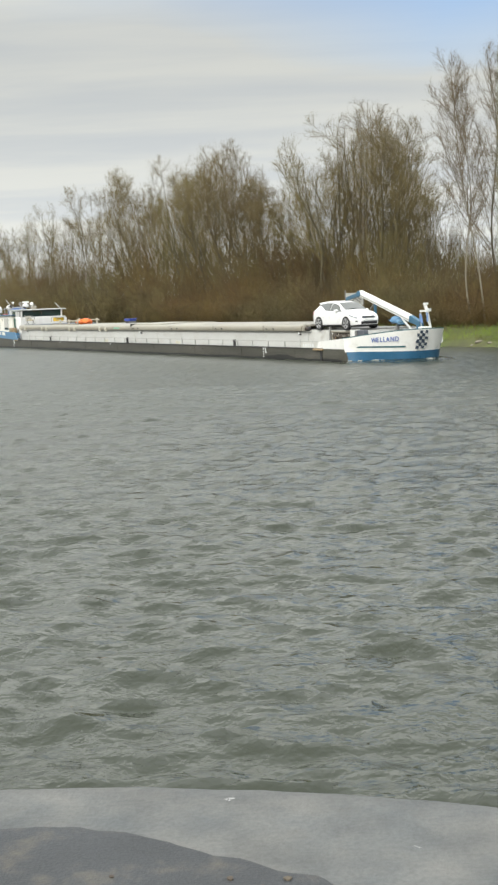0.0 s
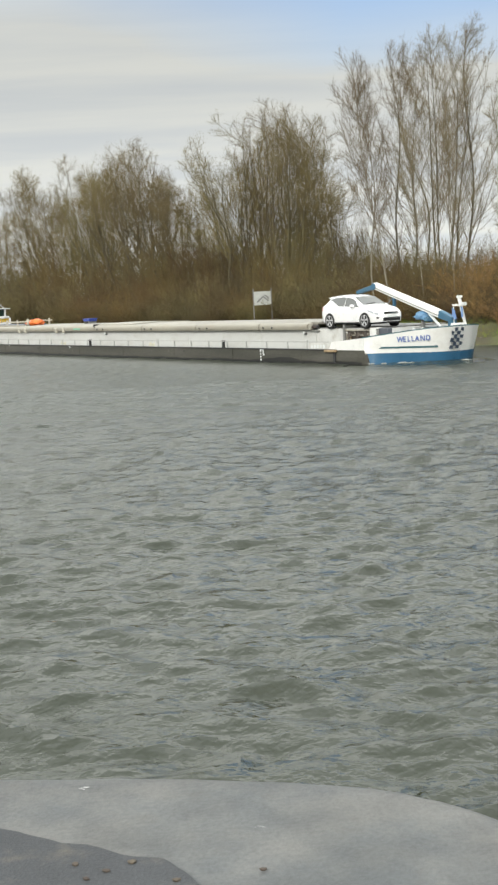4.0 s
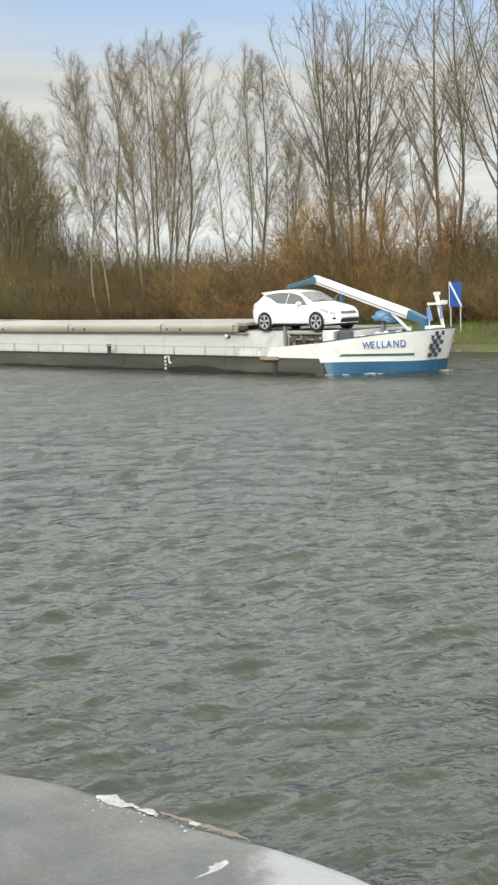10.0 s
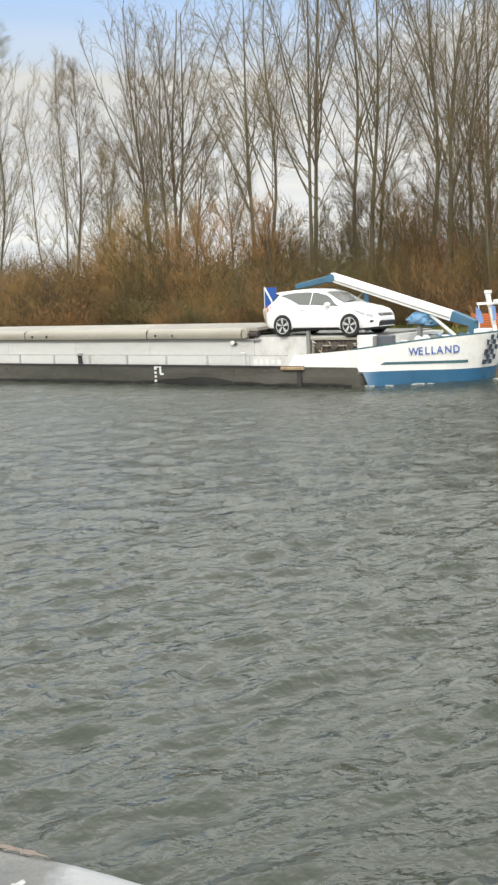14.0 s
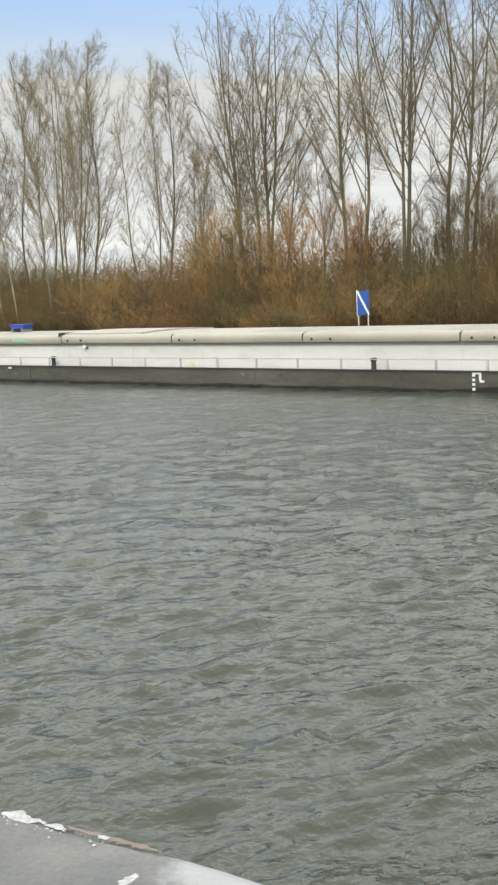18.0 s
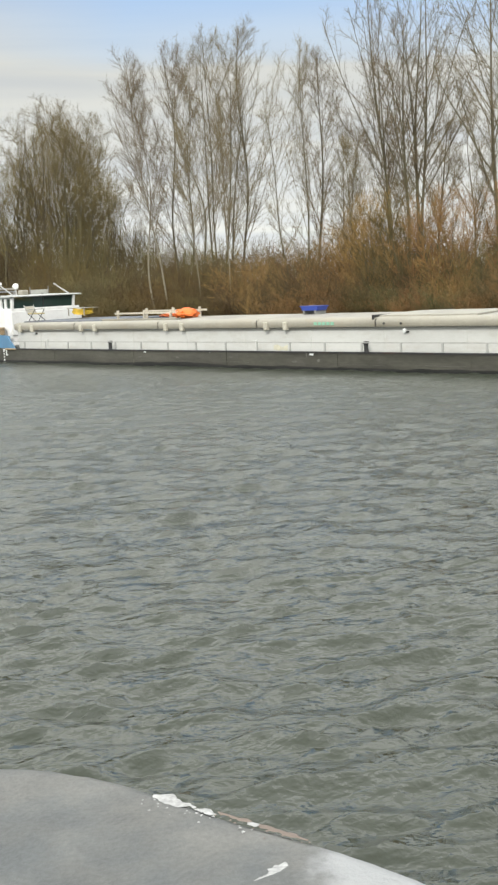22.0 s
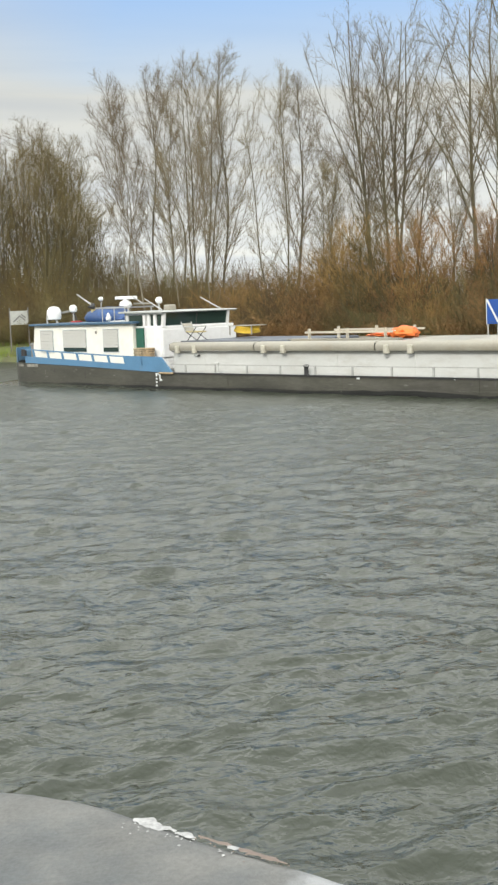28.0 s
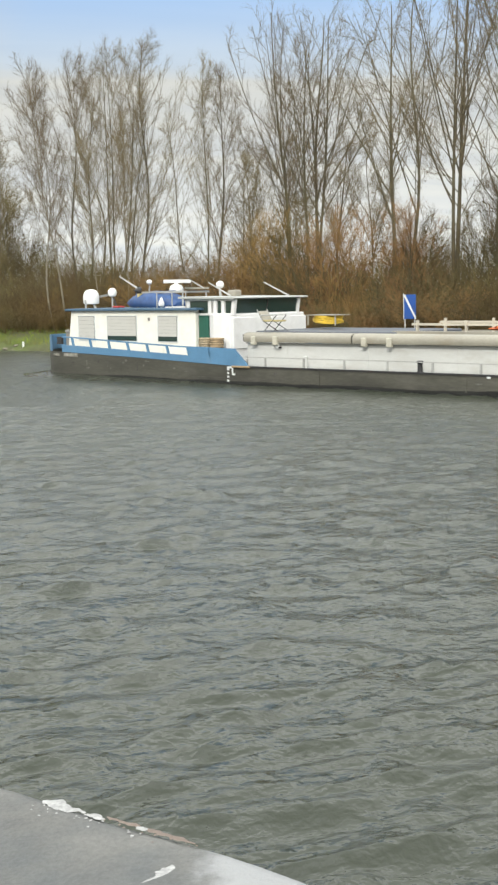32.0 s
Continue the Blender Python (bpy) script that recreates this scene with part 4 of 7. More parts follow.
def make_trees():
    far = "bare grey-brown tree at the edge of a wood"
    wil = "bare bushy willow with olive-brown twigs on the bank"
    pop = "tall bare poplar with upswept twigs behind the thicket"
    opn = "tall bare tree with forked spreading limbs behind the thicket"
    # the far wood, where the row of trees fades away
    for i in range(16):
        make_tree("tree", -215 - 9 * i + random.uniform(-3, 3), 74 + 9 * (i % 3), 19.0 + random.uniform(-1, 1.5), "willow", 1.0, seed=100 + i, stems=3, label=far, thin=0.6, twig=M_TWIGOLIVE)
    # bushy willows
    for i, (u, n, h, st, sp) in enumerate([(-166, 66, 17.0, 3, 0.7), (-159, 67, 18.8, 3, 0.7), (-152, 65, 16.4, 3, 0.8), (-147, 66, 17.4, 3, 0.8), (-138.5, 66, 17.6, 4, 0.9), (-130, 63, 15.4, 4, 0.9),
                                           (-122.4, 62, 16.4, 4, 0.9), (-116.6, 62, 16.8, 4, 0.9), (-111.8, 62, 16.2, 4, 0.8), (-106.5, 62, 13.0, 4, 0.8), (-134, 66, 16.0, 4, 0.9), (-126, 65, 15.5, 4, 0.9), (-119.5, 64.5, 15.8, 4, 0.9), (-143, 64, 14.5, 4, 0.9), (-102, 63, 11.5, 4, 0.9)]):
        make_tree("tree", u, n, h * 1.1, "willow", sp, seed=200 + i, stems=st, twig=M_TWIGOLIVE, label=wil, low=0.10, lean=(random.uniform(-4.5, -1.5), 0))
    for i, (u, n, h, st, lx) in enumerate([(-96.0, 60, 16.9, 5, -0.4), (-92.3, 60, 17.0, 5, 0.6), (-88.8, 59.5, 15.4, 4, 1.5), (-91.5, 63, 16.0, 4, 0), (-94.0, 62, 17.0, 4, 0.2), (-87.0, 61, 12.5, 4, 1.0), (-98.6, 61.5, 13.0, 4, -1.0)]):
        make_tree("tree", u, n, h * 1.08, "willow", 1.0, seed=230 + i, stems=st, twig=M_TWIGOLIVE, label=wil, thin=0.72, low=0.12, lean=(lx, 0))
    # first group of poplars
    for i, (u, n, h, lx, st, sp) in enumerate([(-66.6, 52.6, 17.6, -2.2, 1, 0.78), (-67.8, 52.6, 16.4, -0.8, 1, 0.75), (-72.6, 59, 19.3, -0.4, 2, 1.0), (-70.4, 60, 20.2, -0.6, 3, 1.0), (-69.4, 60, 19.8, 0.3, 2, 1.0), (-69.5, 62, 20.7, 0.3, 1, 0.8)]):
        make_tree("tree", u, n, h, "poplar", sp * (1.15 if i < 2 else 1.38), (lx, 0), 300 + i, st, bark=M_BARKPALE if i < 2 else M_BARK, label="tall bare birch-like tree with pale trunk behind the thicket" if i < 2 else pop, low=0.33 if i < 2 else 0.22, slim=0.62 if i < 2 else 1.0, thin=0.8 if i < 2 else 1.1)
    for i, (u, n, h, lx) in enumerate([(-64.3, 53.6, 13.0, -0.9), (-62.2, 54.2, 13.8, -0.1)]):
        make_tree("tree", u, n, h, "poplar", 0.6, (lx, 0), 320 + i, 1, bark=M_BARKPALE, label="slender bare birch-like tree with pale trunk beside the thicket", low=0.4, slim=0.55, thin=0.5)
    # second group, and thin trees between
    for i, (u, n, h, lx, st, sp) in enumerate([(-61.4, 60, 18.0, -0.2, 2, 0.85), (-60.4, 60.5, 17.2, 0.6, 1, 0.8), (-61.4, 64, 12.6, 0.3, 1, 0.8), (-59.8, 64, 12.2, 0.2, 1, 0.8), (-58.4, 62, 11.5, -0.4, 1, 0.8)]):
        make_tree("tree", u, n, h, "poplar", sp * 1.15, (lx, 0), 330 + i, st, label=pop, low=0.25, thin=1.0 if i < 2 else 0.5)
    # large open trees
    for i, (u, n, h, lx, st, sp) in enumerate([(-55.0, 62, 15.0, -0.6, 1, 0.7), (-52.6, 60, 19.0, -1.2, 2, 1.0), (-51.6, 60, 19.4, 0.9, 2, 0.9), (-50.2, 60, 11.6, 1.4, 1, 0.8), (-46.7, 60, 10.6, -0.5, 1, 0.9),
                                               (-43.4, 58, 20.0, 0.6, 2, 1.05), (-39.6, 58, 20.0, 1.0, 2, 1.0), (-36.2, 58, 19.6, 0.3, 3, 1.0), (-31.9, 57, 19.4, 0.9, 2, 1.0), (-30.8, 58.5, 19.0, 1.2, 2, 1.0), (-28.6, 58, 18.6, 0.6, 2, 1.0), (-25.5, 58, 18.6, 0.2, 2, 1.0), (-21.0, 58, 18.0, 0.2, 2, 1.0)]):
        make_tree("tree", u, n, h * 1.05, "open", sp, (lx, 0), 360 + i, st, label=opn, low=0.3)
    # saplings between them
    for i in range(20):
        make_tree("tree", -19 - 1.75 * i + random.uniform(-0.8, 0.8), random.uniform(54.5, 60), random.uniform(5.0, 8.0) + (2.5 if i < 9 else 0), "open", 2.1, (random.uniform(-1.5, 1.5), 0), 400 + i, random.choice((1, 2, 3)), twig=M_RUSSET if i % 3 == 0 else M_BRUSH, label="slender bare sapling rising out of the thicket", thin=0.62, low=0.12)


def make_thicket():
    kinds = []
    for i in range(7):
        mat = M_BRUSH if i < 4 else M_RUSSET if i < 6 else M_TWIGOLIVE
        kinds.append(shrub_meshes(500 + i, 4.6, 2.4, 30, mat))
    def shrub(u, n, k, h, w):
        ob = tagged(new("shrub", kinds[k]), "leafless brown shrub in a dense thicket", "shrub", "thicket on the far bank")
        ob.matrix_world = pose(*canal(u, n, bank_height(n)), 0, 0, random.uniform(0, 360)) @ Matrix.Diagonal((w, w, h / 4.6, 1))
    rows = ((52.3, 2.0, 2.2), (53.8, 1.9, 3.4), (56.0, 2.3, 4.6), (59.0, 2.6, 5.4), (63.0, 3.0, 5.7), (67.0, 3.0, 5.9))
    for r, (n0, step, h) in enumerate(rows):
        u = -20.0 + r * 0.7
        while u > -118:
            k = random.choice((0, 1, 2, 3, 3, 6)) if u < -62 else random.choice((0, 1, 4, 5, 4, 2))
            hh = h * random.uniform(0.84, 1.06)
            if u < -84:
                hh *= 1.6 if n0 > 58 else 1.1
            elif u > -40:
                hh *= 1.15
            shrub(u, n0 + random.uniform(-0.7, 0.7), k, hh, random.uniform(0.9, 1.25))
            u -= step * random.uniform(0.8, 1.2)
    for n0, h in ((55.5, 5.0), (60.0, 7.0), (66.0, 8.0)):
        u = -119.0
        while u > -270:
            shrub(u, n0 + random.uniform(-1.5, 1.5), random.choice((0, 1, 2, 3, 6, 6)), 1.22 * h * random.uniform(0.85, 1.15), random.uniform(1.4, 1.9))
            u -= 4.6 * random.uniform(0.8, 1.2)


def make_grass():
    rng = np.random.default_rng(9)
    m = 42000
    u = -18 - 190 * rng.uniform(0, 1, m) ** 1.5
    n = BANK + 0.45 + 5.5 * rng.uniform(0, 1, m) ** 1.3
    z = np.array([bank_height(v) for v in n]) - 0.03
    base = np.stack([ALONG.x * u + ACROSS.x * n, ALONG.y * u + ACROSS.y * n, z], 1)
    ln = rng.uniform(0.12, 0.36, m) * (1 + 0.4 * (n < BANK + 1.2))
    d = np.stack([rng.normal(0, 0.35, m), rng.normal(0, 0.35, m), np.ones(m)], 1) * ln[:, None]
    w = rng.uniform(0.008, 0.02, m)
    ob = new("grass", quick_mesh("grass", [sticks(base, base + d, w, None, 3)], M_GRASS))
    tagged(ob, "rough green winter grass along the water's edge", "grass", kind="stuff")


make_trees()
make_thicket()
make_grass()

# ---- the barge: x forward from its forward draught mark, y from the starboard side to the port side, z up from the water ----
BEAM = 5.7
barge = thing("barge", "long inland cargo barge with black hull, white coaming and blue bulwarks", "barge")


def lerp_table(x, table):
    if x <= table[0][0]:
        return table[0][1]
    for (a, b), (c, d) in zip(table, table[1:]):
        if x <= c:
            return b + (d - b) * (x - a) / (c - a)
    return table[-1][1]


def mirrored(y):
    return BEAM - y


BOW_PLAN = [(6.5, 0.0), (7.4, 0.0), (8.1, 0.02), (8.6, 0.14), (9.0, 0.31), (9.8, 0.70), (10.6, 1.07), (11.2, 1.38), (11.6, 1.75), (11.86, 2.25), (11.97, 2.85)]
STERN_PLAN = [(-54.5, 0.0), (-55.2, 0.06), (-55.65, 0.3), (-55.9, 0.75), (-56.0, 1.5), (-56.05, 2.2), (-56.06, 2.85)]
SHEER = [(5.7, 0.97), (7.1, 1.06), (8.5, 1.17), (9.6, 1.31), (10.5, 1.42), (11.3, 1.50), (12.0, 1.55)]
BLACK_TOP = [(-56, 1.06), (-55.4, 1.0), (-49.6, 0.83), (-44.0, 0.62), (20, 0.62)]
BULWARK_TOP = [(-56, 1.70), (-55.3, 1.68), (-53.1, 1.60), (-49.6, 1.44), (-47.1, 1.34), (-44.1, 1.28)]


def fine_plan(pts, step=0.12):
    return [(p.x, p.y) for p in smooth_line(pts, step)]


def around_bow(scale=1.0, out=0.0, first=None):
    """The bow's plan from starboard round the stem to port. scale below 1 draws it in towards the keel."""
    s = [(a, b) for a, b in fine_plan(BOW_PLAN) if first is None or a >= first]
    full = s + [(a, mirrored(b)) for a, b in s[-2::-1]]
    res = []
    for i, (a, b) in enumerate(full):
        p, q = Vector(full[max(0, i - 1)]), Vector(full[min(len(full) - 1, i + 1)])
        t = (q - p).normalized()
        nrm = Vector((t.y, -t.x))
        c = Vector((a, b)) + nrm * out
        k = 1 - (1 - scale) * min(1.0, max(0.0, (a - 8.4) / 1.6))     # the draw-in begins gently
        res.append((7.4 + (c.x - 7.4) * k, BEAM / 2 + (c.y - BEAM / 2) * (1 - (1 - k) * 0.6)))
    return res


def make_hull():
    star = fine_plan(STERN_PLAN[::-1], 0.15) + [(a, 0.0) for a in np.arange(-54, 8.2, 0.6)] + [(8.3, 0.0), (8.5, 0.14), (8.8, 0.6)]
    plan = star + [(a, mirrored(b)) for a, b in star[::-1]]
    rows = []
    for k in range(4):
        row = []
        for a, b in plan:
            top = lerp_table(a, BLACK_TOP)
            z = (-1.4, 0.0, top * 0.55, top)[k]
            d = 0.012 * noise.noise(Vector((a * 0.5, b * 0.2, z * 2)))
            inn = 0.35 if (k == 0 and a < -54.5) else 0.0
            row.append((a + inn, b + (d if b < BEAM / 2 else -d), z))
        rows.append(row + [row[0]])
    bm = sheet(B(), rows)
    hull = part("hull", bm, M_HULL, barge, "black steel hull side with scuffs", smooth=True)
    # rubbing strake along the deck edge
    part("rubbing_strake", bx(-43.6, 6.4, -0.035, 0.02, 0.575, 0.635), M_DARK, hull)
    part("rubbing_strake", bx(-43.6, 6.4, BEAM - 0.02, BEAM + 0.035, 0.575, 0.635), M_DARK, hull)
    # weld seams and a fender plate on the side
    for a in np.arange(-40, 6, 6.2):
        part("plate_seam", bx(a, a + 0.05, -0.016, 0.01, 0.02, 0.57), M_HULL, hull)
    # black band: wet from waves run up the side, their shade painted in
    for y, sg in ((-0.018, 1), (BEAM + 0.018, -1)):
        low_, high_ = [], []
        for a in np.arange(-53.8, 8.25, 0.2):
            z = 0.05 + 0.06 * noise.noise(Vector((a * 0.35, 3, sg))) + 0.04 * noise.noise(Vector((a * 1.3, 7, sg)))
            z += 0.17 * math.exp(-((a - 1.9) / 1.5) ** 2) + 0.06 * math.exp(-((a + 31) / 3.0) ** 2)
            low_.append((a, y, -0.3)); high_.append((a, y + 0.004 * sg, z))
        part("wet_band", sheet(B(), [low_, high_]), M_WETSHADE, hull, "black wet and wave-shaded band along the waterline")
    # a pale line of dried scum above it
    for k in range(16):
        a0 = -50 + 3.6 * k
        row0, row1 = [], []
        for a in np.linspace(a0, a0 + 2.2, 9):
            z = 0.16 + 0.05 * noise.noise(Vector((a * 0.5, 11, 2))) + 0.17 * math.exp(-((a - 1.9) / 1.5) ** 2)
            w = 0.012 + 0.012 * noise.noise(Vector((a * 2.5, 5, 1)))
            row0.append((a, -0.0215, z)); row1.append((a, -0.0215, z + max(0.004, w)))
        part("scum_line", sheet(B(), [row0, row1]), M_SCUFF, hull)
    # scuffs and salt-white runs on the black side
    rs = random.Random(31)
    for k in range(34):
        a = rs.choice((rs.uniform(-54, -45), rs.uniform(-44, 6)))
        z = rs.uniform(0.22, 0.55) if a > -45 else rs.uniform(0.3, 0.7)
        w, h = rs.uniform(0.03, 0.16), rs.uniform(0.02, 0.06)
        if k % 4 == 0:
            w, h = rs.uniform(0.02, 0.05), rs.uniform(0.08, 0.2)
        bm = B()
        bm.faces.new([bm.verts.new((a + w * rs.uniform(0.7, 1.3) * math.cos(6.283 * i / 8), -0.021, z + h * rs.uniform(0.6, 1.4) * math.sin(6.283 * i / 8))) for i in range(8)])
        part("paint_scuff", bm, M_SCUFF, hull, "pale scuff on the black paint")
    part("fender_plate", bx(6.1, 6.28, -0.05, 0.02, -0.25, 0.56), M_DARK, hull)
    part("wooden_fender", bx(5.5, 6.4, -0.14, 0.0, 0.50, 0.61), M_RUSTY, barge, "weathered timber fender block", bevel=0.02)
    part("wooden_fender", bx(-44.2, -43.3, -0.12, 0.0, 0.56, 0.64), M_RUSTY, barge, "weathered timber fender block", bevel=0.02)
    # deck
    part("side_deck", slab(B(), [(-55, 0.6), (-53.5, 0.06), (8.6, 0.06), (8.6, BEAM - 0.06), (-53.5, BEAM - 0.06), (-55, BEAM - 0.6)], 0.40, 0.585), M_GREY, barge)
    # draught marks: painted bars
    for a0 in (0.0, -44.4):
        for z0, z1, x0, x1 in ((0.02, 0.10, 0, 0.1), (0.17, 0.25, 0, 0.1), (0.31, 0.39, 0, 0.1), (0.45, 0.60, 0, 0.1), (0.53, 0.60, 0.1, 0.32), (0.34, 0.53, 0.24, 0.32), (0.27, 0.34, 0.26, 0.42)):
            part("draught_mark", bx(a0 + x0 - 0.1, a0 + x1 - 0.1, -0.03, -0.014, z0, z1), M_SIGNWHITE, hull, "white painted bar of the draught scale")
    part("stern_mark", bx(-54.3, -53.4, -0.02, 0.0, 0.78, 0.92), M_FADED, hull, "faded pale bar for an unreadable number")
    part("stern_mark", bx(-55.0, -54.6, -0.03, 0.02, 0.8, 0.9), M_FADED, hull)


def bow_surface(a_first, z_low, z_high, low_scale, high_scale, out, cut=0.0):
    """A band round the bow; z_low or z_high None means the sheer line."""
    lo, hi = around_bow(low_scale, out, a_first), around_bow(high_scale, out, a_first)
    rows = []
    for k in range(5):
        f = k / 4
        row = []
        for (a, b), (c, d) in zip(lo, hi):
            x, y = a + (c - a) * f, b + (d - b) * f
            zt = lerp_table(c, SHEER) if z_high is None else z_high
            zl = z_low
            z = zl + (zt - zl) * f
            if x < 9.2 and z < 0.9:         # the aft edge slants forward towards the water
                x += (9.2 - x) * 0.55 * min(1.0, 0.9 - z)
            row.append((x, y, z))
        rows.append(row)
    return rows


def make_bow():
    shell = part("bow_shell", sheet(B(), bow_surface(8.2, 0.46, None, 0.93, 1.0, 0.05)), M_BOWWHITE, barge, "white painted bow plating", smooth=True)
    part("blue_band", sheet(B(), bow_surface(8.25, -1.0, 0.46, 0.86, 0.93, 0.052)), M_DEEPBLUE, barge, "blue painted band at the waterline", smooth=True)
    # low bulwark that leads up to the bow
    poly = [(5.75, 0.60), (8.4, 0.60), (8.4, lerp_table(8.4, SHEER)), (7.1, 1.06), (6.0, 0.98)]
    for y0 in (-0.03, BEAM - 0.03):
        part("low_bulwark", prism(B(), poly, y0, y0 + 0.06), M_BOWWHITE, barge)
    # capping along the top
    top = around_bow(1.0, 0.05, 8.2)
    cap = [[(a, b, lerp_table(a, SHEER) + 0.0) for a, b in top], [(a, b, lerp_table(a, SHEER) + 0.05) for a, b in top]]
    inn = around_bow(1.0, -0.05, 8.2)
    cap += [[(a, b, lerp_table(a, SHEER) + 0.05) for a, b in inn], [(a, b, lerp_table(a, SHEER) - 0.02) for a, b in inn]]
    part("capping_rail", sheet(B(), cap), M_TEAL, barge, "thin dark capping rail")
    # stripe
    st = [p for p in around_bow(0.948, 0.060, 8.2)]
    half = [p for p in st if p[1] < 1.83]
    for side in (half, [p for p in st if p[1] > BEAM - 1.83]):
        part("stripe", sheet(B(), [[(a, b, 0.66) for a, b in side], [(a, b, 0.745) for a, b in side]]), M_TEAL, shell, "dark teal painted stripe")
    # foredeck
    deck = [(a, b) for a, b in around_bow(0.955, -0.05, 8.25)]
    part("foredeck", slab(B(), deck, 0.9, 0.98), M_GREY, barge)
    return shell


def hull_frame(s_target, z, outline):
    """A place and turn on the starboard bow where the outline has run s_target metres from its start."""
    run = 0.0
    for p, q in zip(outline, outline[1:]):
        p, q = Vector(p), Vector(q)
        step = (q - p).length
        if run + step >= s_target:
            f = (s_target - run) / step
            c, t = p + (q - p) * f, (q - p).normalized()
            return Matrix(((t.x, 0, t.y, c.x), (t.y, 0, -t.x, c.y), (0, 1, 0, z), (0, 0, 0, 1)))
        run += step
    return Matrix()


def run_to(outline, y):
    """How far the outline has run from its start when it reaches y."""
    run = 0.0
    for p, q in zip(outline, outline[1:]):
        if q[1] >= y:
            break
        run += math.dist(p, q)
    return run


def letter_mesh(ch, size, mat, depth=0.006):
    cu = bpy.data.curves.new("letter", "FONT")
    cu.body, cu.size, cu.extrude, cu.align_x, cu.offset = ch, size, depth, "LEFT", 0.006
    ob = bpy.data.objects.new("letter", cu)
    scene.collection.objects.link(ob)
    bpy.context.view_layer.update()
    me = bpy.data.meshes.new_from_object(ob.evaluated_get(bpy.context.evaluated_depsgraph_get()))
    bpy.data.objects.remove(ob)
    me.materials.clear(); me.materials.append(mat)
    return me


NAME_Z, NAME_SIZE = 0.945, 0.335


def make_name(shell):
    out = around_bow(0.978, 0.072, 8.25)
    first = s = run_to(out, 0.80) - 0.13
    for ch, adv in zip("WELLAND", (0.295, 0.209, 0.191, 0.183, 0.245, 0.254, 0.22)):
        me = letter_mesh(ch, NAME_SIZE, M_NAVY)
        ob = new("letter", me)
        ob.parent = shell
        ob.matrix_basis = hull_frame(s + adv * 0.42, NAME_Z + 0.035 * (s - first), out) @ Matrix.Translation((-adv * 0.45, 0, 0)) @ Matrix.Diagonal((0.89, 1, 1, 1))
        tagged(ob, "blue serif letter of the ship's name")
        s += adv
    # painted ornament of dark leaf-like patches near the stem
    rnd = random.Random(4)
    for j in range(6):
        for i in range(4):
            if (i + j) % 2:
                continue
            w, h = 0.105 * rnd.uniform(0.85, 1.15), 0.105 * rnd.uniform(0.85, 1.15)
            bm = B()
            bm.faces.new([bm.verts.new((w * x + rnd.gauss(0, 0.012), h * y + rnd.gauss(0, 0.012), 0)) for x, y in ((-1.0, -0.75), (0.55, -1.0), (1.0, 0.75), (-0.55, 1.0))])
            ob = part("painted_lozenge", bm, M_DARKPATCH, shell, "dark navy lozenge of a bow ornament")
            z = 0.64 + 0.155 * j
            line = around_bow(0.945 + 0.06 * (z - 0.46), 0.068, 8.25)
            ob.matrix_basis = hull_frame(run_to(line, 2.30) + 0.15 * i, z, line)


M_DARKPATCH = material("ornament_navy", (0.025, 0.04, 0.065), 0.45, vary=0.15, bump=0)


